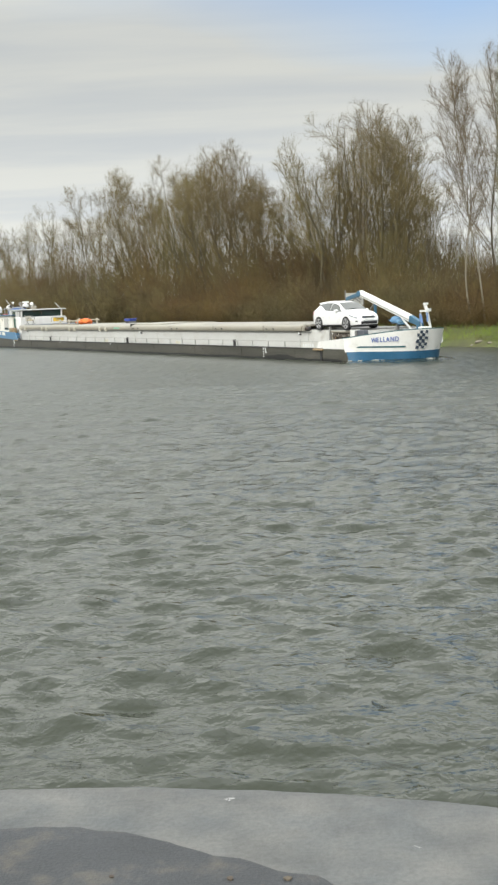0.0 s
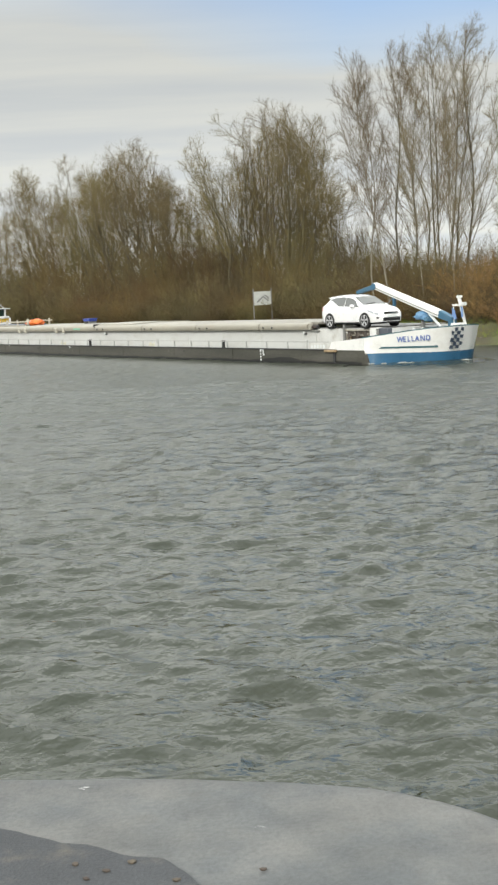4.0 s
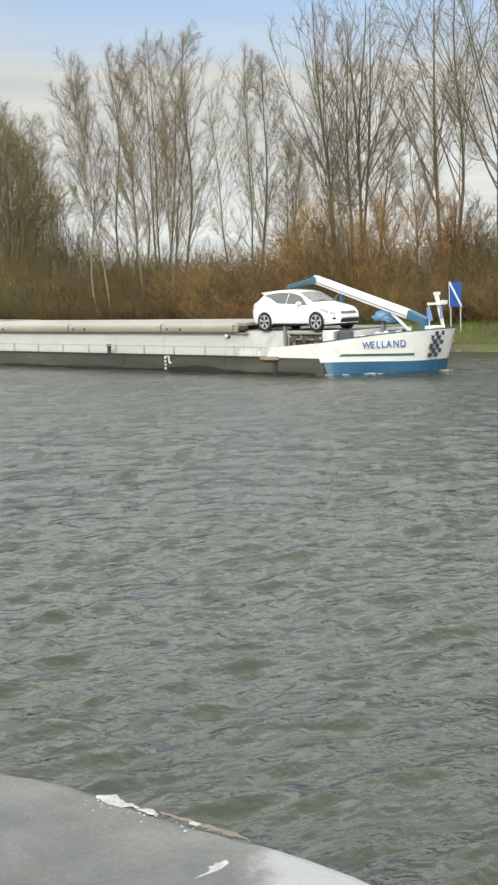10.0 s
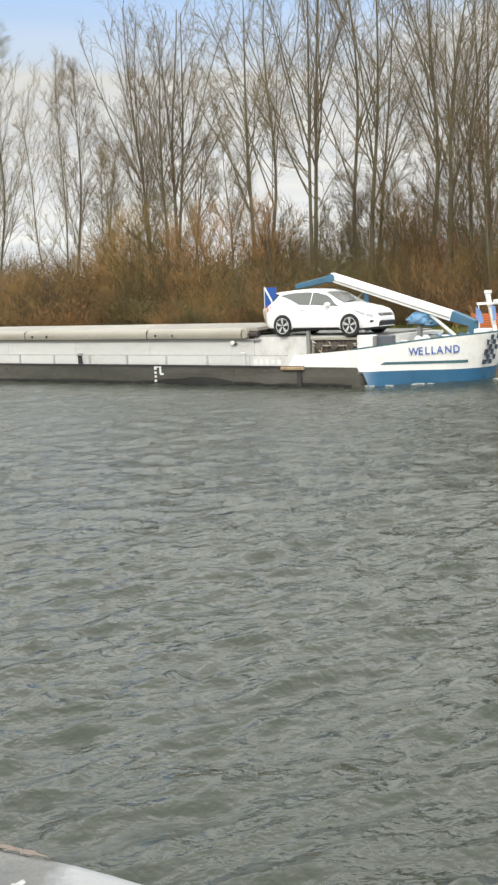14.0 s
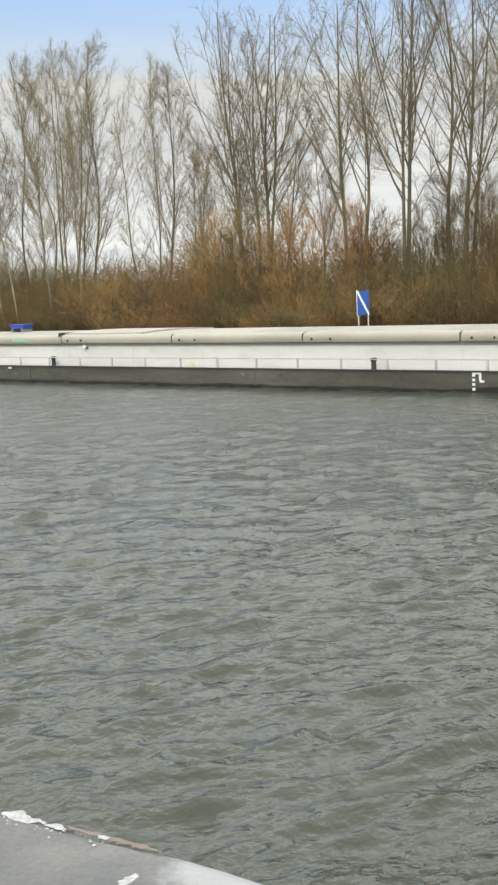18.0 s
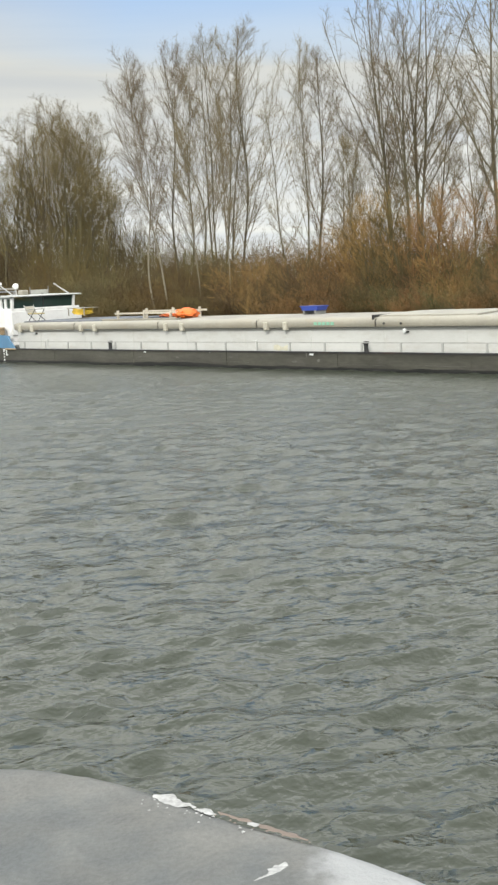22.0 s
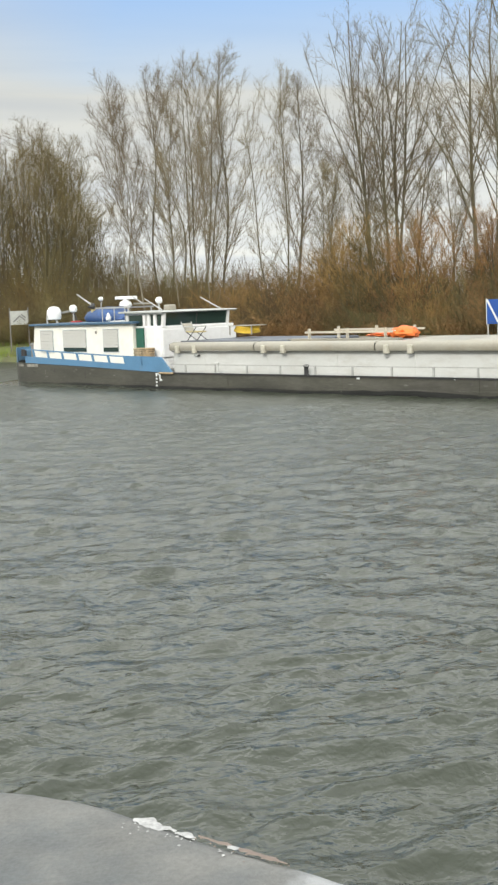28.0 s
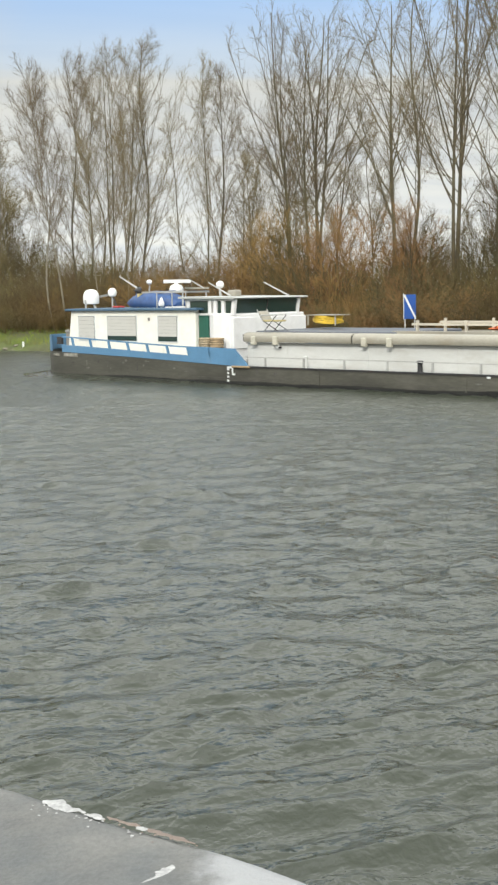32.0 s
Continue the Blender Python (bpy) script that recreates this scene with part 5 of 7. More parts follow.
def make_coaming():
    for y0, sgn in ((0.62, 1), (BEAM - 0.62, -1)):
        a, b = sorted((y0, y0 + 0.05 * sgn))
        part("coaming_wall", bx(-44.0, 3.9, a, b, 0.585, 1.50), M_WHITE, barge, "white coaming wall with faint dirt streaks")
        # vertical stays
        for x in np.arange(-42.0, 3.5, 3.74):
            part("coaming_stay", prism(B(), [(x, 0.585), (x + 0.03, 0.585), (x + 0.03, 1.48), (x, 1.48)], min(y0, y0 - 0.012 * sgn), max(y0, y0 - 0.012 * sgn)), M_WHITE, barge)
        # low ledge line: its grey stands in for shade under the rolled edge
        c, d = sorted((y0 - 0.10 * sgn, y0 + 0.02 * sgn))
        part("coaming_ledge", bx(-44.0, 4.2, c, d, 1.455, 1.50), M_GREYLINE, barge, "grey ledge coloured as the shade under the rolled edge")
    # rolled cream edge in lengths, with guide blocks
    x = -44.05
    cuts = [-38.8 + 6.34 * k for k in range(8)]
    ends = [x] + cuts[:7] + [3.55]
    for s, e in zip(ends, ends[1:]):
        for y0, sgn in ((0.60, 1), (BEAM - 0.60, -1)):
            prof = [(-0.16, 1.52), (-0.19, 1.60), (-0.19, 1.72), (-0.14, 1.81), (-0.04, 1.86), (0.16, 1.88), (0.16, 1.52)]
            bm = B()
            A = [bm.verts.new((s + 0.02, y0 + sgn * o, z)) for o, z in prof]
            C = [bm.verts.new((e - 0.05, y0 + sgn * o, z)) for o, z in prof]
            bm.faces.new(A); bm.faces.new(C)
            for i in range(len(prof)):
                j = (i + 1) % len(prof)
                bm.faces.new((A[i], A[j], C[j], C[i]))
            part("rolled_edge", bm, M_CREAM, barge, "cream painted rolled hatch edge", smooth=True)
        big = s < -20
        for off in ((0.45, 1.55) if big else (0.4, 1.2)):
            w = 0.2 if big else 0.05
            part("guide_block", bx(s + off, s + off + w, 0.33, 0.50, 1.42 if big else 1.60, 1.74 if big else 1.68), M_GUIDE if big else M_DARK, barge, bevel=0.02)
        # dark plate put in each joint as its shade
        part("joint_shadow_plate", bx(s - 0.04, s + 0.02, 0.45, 0.74, 1.55, 1.80), M_DARK, barge)
    # forward cross wall and stepped part under the car
    part("forward_coaming", bx(3.9, 6.1, 0.66, BEAM - 0.66, 0.585, 1.56), M_WHITEGREY, barge, "pale grey painted trunk below the car")
    part("edge_bracket", prism(B(), [(3.55, 1.52), (3.72, 1.52), (3.74, 1.70), (3.70, 1.84), (3.55, 1.86)], 0.42, 0.62), M_CREAM, barge, "cream bracket closing the hatch edge", bevel=0.02)
    part("stowed_chock", bx(3.75, 4.15, 0.5, 0.7, 1.58, 1.74), M_DARK, barge, bevel=0.04, segs=2)
    for x in np.arange(-22.9, -22.0, 0.22):
        part("edge_lettering", bx(x, x + 0.16, 0.396, 0.412, 1.605, 1.715), M_PALEGREEN, barge, "faded pale green bar on the hatch edge")
    part("corner_post", bx(6.08, 6.2, 0.6, 0.72, 0.6, 1.86), M_GREY, barge)


M_GUIDE = material("grimy_cream_paint", (0.46, 0.44, 0.37), 0.55, vary=0.15, dirt=(0.3, 0.26, 0.2), dirt_amount=0.5)
M_WINCH = material("greasy_brown_steel", (0.075, 0.062, 0.05), 0.6, vary=0.4, scale=8)
# grey with shade mixed into the colour
M_GREYLINE = material("shade_toned_grey_paint", (0.30, 0.30, 0.28), 0.6, vary=0.2)
M_WHITEGREY = material("worn_pale_paint", (0.58, 0.58, 0.56), 0.55, vary=0.12, scale=1.4, dirt=(0.33, 0.29, 0.23), dirt_amount=0.5, dirt_scale=2)
M_COVERDARK = material("dark_blue_grey_cover", (0.10, 0.11, 0.13), 0.55, vary=0.15, scale=1)


def cover(x0, x1, z, rise=0.0, mat=None, tilt=0.0):
    """One arched hatch cover."""
    rows = []
    for yy in np.linspace(0.72, BEAM - 0.72, 9):
        q = (yy - 0.72) / (BEAM - 1.44)
        arch = 0.06 * math.sin(math.pi * q)
        rows.append([(x0 + 0.015, yy, z + arch), (x1 - 0.015, yy, z + arch + tilt)])
    bm = sheet(B(), rows)
    g = bmesh.ops.extrude_face_region(bm, geom=bm.faces[:])
    bmesh.ops.translate(bm, verts=[v for v in g["geom"] if isinstance(v, bmesh.types.BMVert)], vec=(0, 0, -0.11))
    return part("hatch_cover", bm, mat or M_HATCH, barge, "grey-cream arched hatch cover")


def make_hatches():
    x = -31.6
    while x < -19.9:
        cover(x, x + 2.92, 1.875); x += 2.93
    # stacked cover over a gap; dark solids stand in for the shade there
    part("hatch_gap", bx(-19.9, -15.3, 0.75, BEAM - 0.75, 1.68, 1.76), M_DARK, barge, "dark slab for the shade in the hatch gap")
    part("hatch_gap", bx(-19.98, -19.88, 0.44, BEAM - 0.6, 1.70, 1.955), M_DARK, barge, "dark strip for the shade at the stacked covers' end", bevel=0.01)
    cover(-19.86, -15.4, 1.93)
    x = -15.3
    while x < 4.0:
        cover(x, x + 2.75, 1.88); x += 2.76
    part("hold_cover", bx(-43.7, -37.2, 0.76, BEAM - 0.76, 1.80, 1.93), M_COVERDARK, barge, "dark blue-grey tarpaulin cover over the aft hold", bevel=0.03)
    part("hold_bottom", bx(-37.2, -31.6, 0.76, BEAM - 0.76, 1.70, 1.80), M_DARK, barge)
    # pale boards on posts beside the open part
    for y, z in ((1.5, 2.12), (3.2, 2.16)):
        part("board", bx(-37.0, -32.4, y, y + 0.05, z + 0.02, z + 0.10), M_WOODPLANK, barge, "pale weathered board on edge")
        for a in (-36.8, -34.8, -32.9):
            part("board_post", bx(a, a + 0.06, y - 0.04, y + 0.08, 1.8, z + 0.2), M_WOODPLANK, barge)
    part("board", bx(-37.4, -31.8, 0.9, 1.2, 1.86, 1.96), M_CREAM, barge)


def make_side_rail():
    for y in (0.05, BEAM - 0.05):
        part("rail", bx(-43.6, 5.7, y - 0.016, y + 0.016, 0.95, 0.985), M_RAIL, barge, "thin grey side rail")
        for k in range(-23, 3):
            a = 0.41 + 1.87 * k
            part("rail_post", prism(B(), [(a - 0.045, 0.58), (a + 0.045, 0.58), (a + 0.035, 0.97), (a - 0.035, 0.97)], y - 0.02, y + 0.02), M_RAIL, barge)
    for a in (-35.75, -20.1, -3.98):
        for y in (0.22, BEAM - 0.22):
            bo = part("bollard", lathe(B(), [(0.13, 0.58), (0.13, 0.62), (0.085, 0.64), (0.085, 0.9), (0.12, 0.93), (0.12, 0.99), (0.05, 1.01)], 14, (a, y, 0)), M_DARK, barge, "black steel mooring bollard", smooth=True)


def make_side_details():
    for a in (-42.4, -18.5, 3.05):
        for y, sg in ((0.62, -1), (BEAM - 0.62, 1)):
            lamp = part("deck_lamp", lathe(B(), [(0.02, -0.07), (0.075, -0.05), (0.085, 0.02), (0.05, 0.07), (0.015, 0.08)], 12, (a, y + sg * 0.08, 1.37), "y"), M_SIGNWHITE, barge, "small white deck lamp on the coaming", smooth=True)
            part("lamp_bracket", bx(a + 0.05, a + 0.13, min(y, y + sg * 0.1), max(y, y + sg * 0.1), 1.30, 1.36), M_DARK, lamp)
    for a in (-40.6, -25.8, -10.9, 3.9):
        hook = part("rail_hook", bx(a - 0.04, a + 0.04, 0.0, 0.09, 0.60, 1.05), M_WHITE, barge, bevel=0.015)
        part("hook_cap", bx(a - 0.14, a + 0.07, 0.0, 0.1, 1.0, 1.06), M_WHITE, hook, bevel=0.015)
    for a, z, w, h in ((-22.8, 0.5, 0.2, 0.05), (-28.6, 0.56, 0.05, 0.1), (-33.0, 0.52, 0.14, 0.05)):
        part("hull_patch", prism(B(), [(a, z), (a + w, z - 0.02), (a + w + 0.03, z + h), (a + 0.02, z + h + 0.01)], -0.024, -0.018), M_SIGNWHITE, barge, "small white patch on the hull side")
    for a, w in ((-25.4, 0.8), (-13.0, 0.7)):
        part("stain", sheet(B(), [[(a + w * i / 6, 0.617, 0.62 + 0.03 * math.sin(2.1 * i)) for i in range(7)], [(a + w * i / 6, 0.617, 0.80 + 0.05 * math.sin(1.3 * i + a)) for i in range(7)]]), M_STAIN, barge, "faint yellow stain on the white coaming")
    for k in range(5):
        a = 4.35 + 0.24 * k
        part("registration_bar", bx(a, a + 0.15, -0.034, -0.028, 0.68, 0.84), M_SIGNWHITE, barge, "white bar for unreadable lettering")
    part("registration_plate", bx(4.2, 5.7, -0.028, -0.01, 0.63, 0.93), M_WHITEGREY, barge, "pale plate on the rail beside the car")


M_STAIN = material("yellow_stain", (0.56, 0.54, 0.43), 0.6, vary=0.2)


def make_foredeck():
    # car platform and the cluttered locker below its forward edge
    part("car_platform", bx(3.9, 8.4, 0.70, 5.0, 1.565, 1.60), M_GREY, barge, "steel platform carrying the car")
    part("locker", bx(6.22, 8.9, 0.76, 4.9, 0.98, 1.54), M_WHITEGREY, barge)
    part("locker_lid", bx(6.2, 7.6, 0.66, 0.95, 1.47, 1.56), M_WHITE, barge, bevel=0.02)
    part("locker_bar", bx(6.2, 8.0, 0.64, 0.72, 1.44, 1.53), M_CREAM, barge, "cream bar above the stowed gear", bevel=0.015)
    for a0, a1, z0, z1, mt in ((6.25, 6.31, 1.0, 1.45, M_CREAM), (6.84, 6.89, 1.05, 1.45, M_WINCH), (7.46, 7.51, 1.1, 1.45, M_WINCH), (8.0, 8.62, 1.14, 1.60, M_BOWWHITE), (8.68, 9.3, 1.18, 1.58, M_COVERDARK)):
        part("deck_box", bx(a0, a1, 0.66, 0.95, z0, z1), mt, barge, bevel=0.03, segs=2)
    part("locker_bar", bx(6.25, 8.0, 0.63, 0.66, 1.24, 1.28), M_CREAM, barge, bevel=0.008)
    part("locker_back", bx(6.25, 8.0, 0.735, 0.757, 1.0, 1.46), M_WINCH, barge, "shadowy grimy back plate behind the winch gear")
    rw = random.Random(8)
    for a in (6.55, 7.16, 7.78):
        part("winch_gear", lathe(B(), [(0.04, -0.09), (0.13, -0.08), (0.15, -0.03), (0.09, 0.0), (0.15, 0.04), (0.12, 0.08)], 12, (a, 0.68, 1.25), "y"), M_WINCH, barge, "greasy dark winch gear", smooth=True)
        for k in range(4):
            x, z = a + rw.uniform(-0.2, 0.2), 1.22 + rw.uniform(-0.16, 0.14)
            part("winch_rod", beam(B(), (x, 0.62, z), (x + rw.uniform(-0.2, 0.2), 0.64, z + rw.uniform(-0.14, 0.14)), 0.03, rw.uniform(0.03, 0.07)), rw.choice((M_CREAM, M_WHITEGREY, M_WINCH, M_RUSTY)), barge)
    part("platform_leg", bx(8.7, 8.8, 0.5, 0.6, 0.98, 1.56), M_GREY, barge)
    # windlass and deck gear
    for a, y in ((9.5, 2.3), (9.9, 3.2), (10.2, 4.0)):
        part("windlass_drum", lathe(B(), [(0.08, -0.28), (0.16, -0.26), (0.10, -0.2), (0.10, 0.2), (0.16, 0.26), (0.08, 0.28)], 16, (a, y, 1.34), "y"), M_SIGNWHITE if a < 9.8 else M_BLUE, barge, smooth=True)
    part("windlass_frame", bx(9.3, 10.3, 2.1, 4.35, 0.98, 1.14), M_BLUE, barge)
    part("winch_post", bx(8.95, 9.08, 2.95, 3.1, 0.98, 1.9), M_GREY, barge)
    for a, y, z in ((9.35, 1.35, 1.32), (10.4, 2.2, 1.44), (11.0, 3.9, 1.5)):
        part("mooring_bitt", lathe(B(), [(0.11, 0.95), (0.09, 1.0), (0.09, z), (0.13, z + 0.04), (0.06, z + 0.07)], 14, (a, y, 0)), M_SIGNWHITE, barge, smooth=True)
    # crane: foot, blue and white arm, folded blue jib, ram
    crane = part("crane_foot", bx(10.9, 11.14, 2.85, 3.15, 0.98, 1.82), M_JIB, barge, "blue steel crane foot")
    part("crane_arm", beam(B(), (10.25, 3.0, 2.08), (5.58, 3.05, 3.50), 0.26, 0.34, 0.26, 0.30), M_BOWWHITE, barge, "white box-section crane arm", bevel=0.02)
    part("crane_arm_end", beam(B(), (11.1, 3.0, 1.80), (10.25, 3.0, 2.08), 0.27, 0.24, 0.28, 0.36), M_JIB, barge, "blue end of the crane arm", bevel=0.02)
    part("crane_stripe", beam(B(), (10.2, 2.865, 2.02), (5.7, 2.915, 3.39), 0.012, 0.05), M_GREYLINE, barge)
    part("crane_jib", beam(B(), (5.75, 3.05, 3.48), (3.95, 3.25, 3.20), 0.22, 0.24, 0.18, 0.18), M_JIB, barge, "folded blue crane jib", bevel=0.02)
    part("jib_joint", lathe(B(), [(0.155, -0.17), (0.155, 0.17)], 16, (5.62, 3.05, 3.46), "y"), M_JIB, barge, smooth=True)
    part("crane_ram", rod(B(), (9.45, 3.0, 2.12), (10.35, 3.0, 1.42), 0.06), M_SIGNWHITE, barge, "white hydraulic ram", smooth=True)
    part("jib_prop", bx(6.9, 7.02, 3.0, 3.12, 1.6, 3.0), M_JIB, barge)
    part("jib_prop", rod(B(), (6.95, 3.1, 3.05), (6.3, 3.1, 2.5), 0.035), M_GREY, barge)
    # jack staff with cross arm and lamp
    mast = part("jack_staff", beam(B(), (11.72, 3.2, 1.35), (11.5, 3.0, 2.82), 0.11, 0.11, 0.15, 0.15), M_BOWWHITE, barge, "white leaning jack staff", bevel=0.015)
    part("cross_arm", bx(11.2, 11.98, 2.86, 2.94, 2.42, 2.50), M_BOWWHITE, mast)
    part("lamp_board", bx(11.45, 11.62, 2.9, 3.1, 2.78, 2.88), M_BOWWHITE, mast)
    part("cross_light", bx(11.8, 12.02, 2.82, 2.98, 2.45, 2.58), M_SIGNWHITE, mast)
    part("staff_brace", rod(B(), (11.25, 2.9, 1.4), (11.25, 2.9, 2.45), 0.018), M_SIGNWHITE, mast)
    part("flag", prism(B(), [(11.15, 2.36), (11.33, 2.22), (11.42, 1.86), (11.30, 1.82), (11.16, 2.0)], 2.88, 2.90), M_FLAG, mast, "limp pale blue flag")
    part("flag", prism(B(), [(11.72, 2.40), (11.83, 2.36), (11.86, 1.95), (11.76, 1.9)], 2.88, 2.90), M_FLAG, mast, "limp pale blue flag")
    part("stem_locker", bx(11.1, 11.5, 2.8, 3.4, 1.0, 1.66), M_BOWWHITE, barge, bevel=0.03)


M_FLAG = material("pale_blue_cloth", (0.16, 0.27, 0.52), 0.8, vary=0.15)

# ---- the barge's stern: bulwark, cabin, wheelhouse, roof gear ----


def make_stern():
    # blue bulwark: a solid strip, stanchions and a top rail leave a row of openings
    OPEN_LOW = [(-55, 1.29), (-53.1, 1.235), (-47.2, 1.0), (-44, 0.9)]
    for y0 in (-0.03, BEAM - 0.03):
        xs = list(np.arange(-54.4, -46.6, 0.4)) + [-46.6]
        low = [(x, lerp_table(x, BLACK_TOP)) for x in xs]
        up = [(x, lerp_table(x, OPEN_LOW)) for x in xs]
        bw = part("bulwark", prism(B(), low + up[::-1], y0, y0 + 0.06), M_BLUE, barge, "blue painted stern bulwark")
        part("bulwark_end", prism(B(), [(-46.6, lerp_table(-46.6, BLACK_TOP)), (-43.35, 0.60), (-44.1, 1.28), (-46.6, lerp_table(-46.6, BULWARK_TOP))], y0, y0 + 0.06), M_BLUE, barge, "blue bulwark end with a slanting edge")
        part("bulwark_rail", prism(B(), [(x, lerp_table(x, BULWARK_TOP)) for x in xs] + [(x, lerp_table(x, BULWARK_TOP) - 0.055) for x in xs[::-1]], y0 - 0.01, y0 + 0.07), M_BLUE, barge)
        for k in range(8):
            x = -54.86 + 1.18 * k + 1.06
            s = 0.10
            part("bulwark_stanchion", prism(B(), [(x + s, lerp_table(x, OPEN_LOW) - 0.01), (x + s + 0.11, lerp_table(x, OPEN_LOW) - 0.01), (x + 0.11, lerp_table(x, BULWARK_TOP) - 0.03), (x, lerp_table(x, BULWARK_TOP) - 0.03)], y0, y0 + 0.055), M_BLUE, barge)
    star = fine_plan(STERN_PLAN[1:][::-1], 0.12)
    plan = star[::-1] + [(a, mirrored(b)) for a, b in star[1:]]
    part("stern_bulwark", sheet(B(), [[(a, b, lerp_table(a, BLACK_TOP)) for a, b in plan], [(a, b, lerp_table(a, BULWARK_TOP)) for a, b in plan], [(a + 0.06, b, lerp_table(a, BULWARK_TOP)) for a, b in plan], [(a + 0.06, b, lerp_table(a, BLACK_TOP)) for a, b in plan]]), M_BLUE, barge)
    part("aft_deck", slab(B(), [(-55.3, 1.0), (-54.0, 0.1), (-44.2, 0.1), (-44.2, BEAM - 0.1), (-54.0, BEAM - 0.1), (-55.3, BEAM - 1.0)], 0.5, 0.72), M_GREY, barge)
    part("stern_bitt", lathe(B(), [(0.1, 0.7), (0.1, 1.75), (0.14, 1.78), (0.14, 1.86), (0.05, 1.9)], 12, (-55.15, 0.95, 0)), M_GREY, barge, smooth=True)
    part("stern_fairlead", bx(-54.75, -54.45, -0.02, 0.1, 1.30, 1.62), M_DARK, barge)
    # cabin
    cab = part("cabin", prism(B(), [(-55.05, 0.7), (-47.0, 0.7), (-47.0, 2.72), (-54.72, 2.72)], 0.8, BEAM - 0.8), M_CABIN, barge, "cream-white stern cabin", bevel=0.02)
    part("cabin_roof", bx(-54.95, -46.75, 0.62, BEAM - 0.62, 2.71, 2.80), M_ROOFBLUE, barge, "thin dull blue cabin roof", bevel=0.015)
    part("roof_top", bx(-54.85, -46.85, 0.75, BEAM - 0.75, 2.80, 2.815), M_ROOFBLUE, barge)
    for k, (a0, a1) in enumerate(((-54.25, -53.1), (-52.35, -50.42), (-49.2, -47.98))):
        w = part("window", bx(a0, a1, 0.775, 0.83, 1.42, 2.52), M_SIGNWHITE, cab, "cabin window with blind half down")
        part("pane", bx(a0 + 0.05, a1 - 0.05, 0.766, 0.775, 1.46, 2.48), M_GLASS, w)
        zlow = 1.46 if k == 0 else 1.66
        for j in range(6):
            h = (2.47 - zlow) / 6
            part("blind_slat", bx(a0 + 0.06, a1 - 0.06, 0.752, 0.764, zlow + j * h, zlow + (j + 1) * h - 0.004), M_BLIND, w)
    part("door", bx(-46.95, -46.42, 0.95, 1.02, 0.72, 2.5), M_GREEN, barge, "dark green door standing in a recess")
    part("wall_lamp", bx(-49.75, -49.65, 0.76, 0.8, 2.3, 2.42), M_GREY, cab)
    # wheelhouse base with a rounded corner, and front wall
    pl = [(-46.4, 0.98), (-46.0, 0.80), (-45.5, 0.80), (-45.22, 0.92), (-45.1, 1.2), (-45.08, 5.2), (-46.4, 5.2)]
    part("wheelhouse_base", slab(B(), pl, 0.7, 2.56), M_WHEELH, barge, "white wheelhouse base with rounded corner", bevel=0.04, segs=2)
    part("front_bridge_wall", bx(-45.6, -45.05, 0.95, 5.3, 1.2, 2.42), M_WHEELH, barge, bevel=0.02)
    part("wheelhouse_rear", bx(-49.2, -46.4, 1.25, 5.0, 2.81, 2.86), M_WHEELH, barge)
    # glazed part: posts, sills, panes, roof
    zb, zt = 2.56, 3.16
    wh = part("wheelhouse", bx(-47.65, -45.12, 1.1, 4.95, 2.82 - 0.3, zb + 0.02), M_WHEELH, barge, "white wheelhouse with dark tinted windows")
    for a, y in ((-45.16, 1.06), (-45.16, 4.82), (-45.62, 1.02), (-46.05, 1.02), (-46.35, 1.02), (-47.6, 1.05), (-47.6, 4.85), (-46.8, 4.85)):
        part("window_post", beam(B(), (a, y, zb - 0.02), (a + (0.10 if a > -45.3 else 0.0), y, zt + 0.02), 0.12, 0.17), M_WHEELH, wh)
    part("front_pane", sheet(B(), [[(-45.15, 1.12, zb), (-45.15, 4.78, zb)], [(-45.05, 1.12, zt), (-45.05, 4.78, zt)]]), M_GLASS, wh, "dark tinted front window")
    part("window_divider", beam(B(), (-45.14, 2.95, zb), (-45.04, 2.95, zt), 0.04, 0.03), M_DARK, wh)
    for a0, a1 in ((-45.57, -45.22), (-46.0, -45.67), (-47.5, -46.42)):
        part("side_pane", bx(a0, a1, 1.03, 1.05, zb + 0.03, zt), M_GLASS, wh)
    part("side_header", bx(-47.65, -45.1, 0.97, 1.07, zt - 0.08, zt + 0.01), M_WHEELH, wh, bevel=0.02)
    part("port_pane", bx(-47.55, -45.2, 4.86, 4.88, zb, zt), M_GLASS, wh)
    part("rear_pane", bx(-47.62, -47.6, 1.1, 4.8, zb, zt), M_GLASS, wh)
    part("side_frame", bx(-47.65, -45.2, 0.98, 1.06, zb - 0.05, zb + 0.03), M_WHEELH, wh)
    part("wheelhouse_roof", prism(B(), [(-48.0, 3.17), (-44.95, 3.14), (-44.85, 3.18), (-44.95, 3.22), (-48.0, 3.26)], 0.82, 5.25), M_ROOFGREY, barge, "thin pale grey wheelhouse roof", bevel=0.012)
    part("mast_frame", bx(-52.2, -49.4, 2.6, 2.66, 3.42, 3.5), M_RAIL, barge)
    part("mast_frame", bx(-52.2, -49.4, 4.0, 4.06, 3.42, 3.5), M_RAIL, barge)
    for a in (-52.1, -49.6):
        for y in (2.63, 4.03):
            part("mast_leg", bx(a, a + 0.05, y - 0.02, y + 0.03, 2.8, 3.44), M_RAIL, barge)
    # aerials, domes, radar
    dome = part("satellite_dome", lathe(B(), [(0.28, 2.98), (0.34, 3.0), (0.36, 3.1), (0.36, 3.32), (0.33, 3.46), (0.24, 3.58), (0.12, 3.63), (0.02, 3.64)], 24, (-55.0, 2.2, 0)), M_DOME, barge, "white satellite dome", smooth=True)
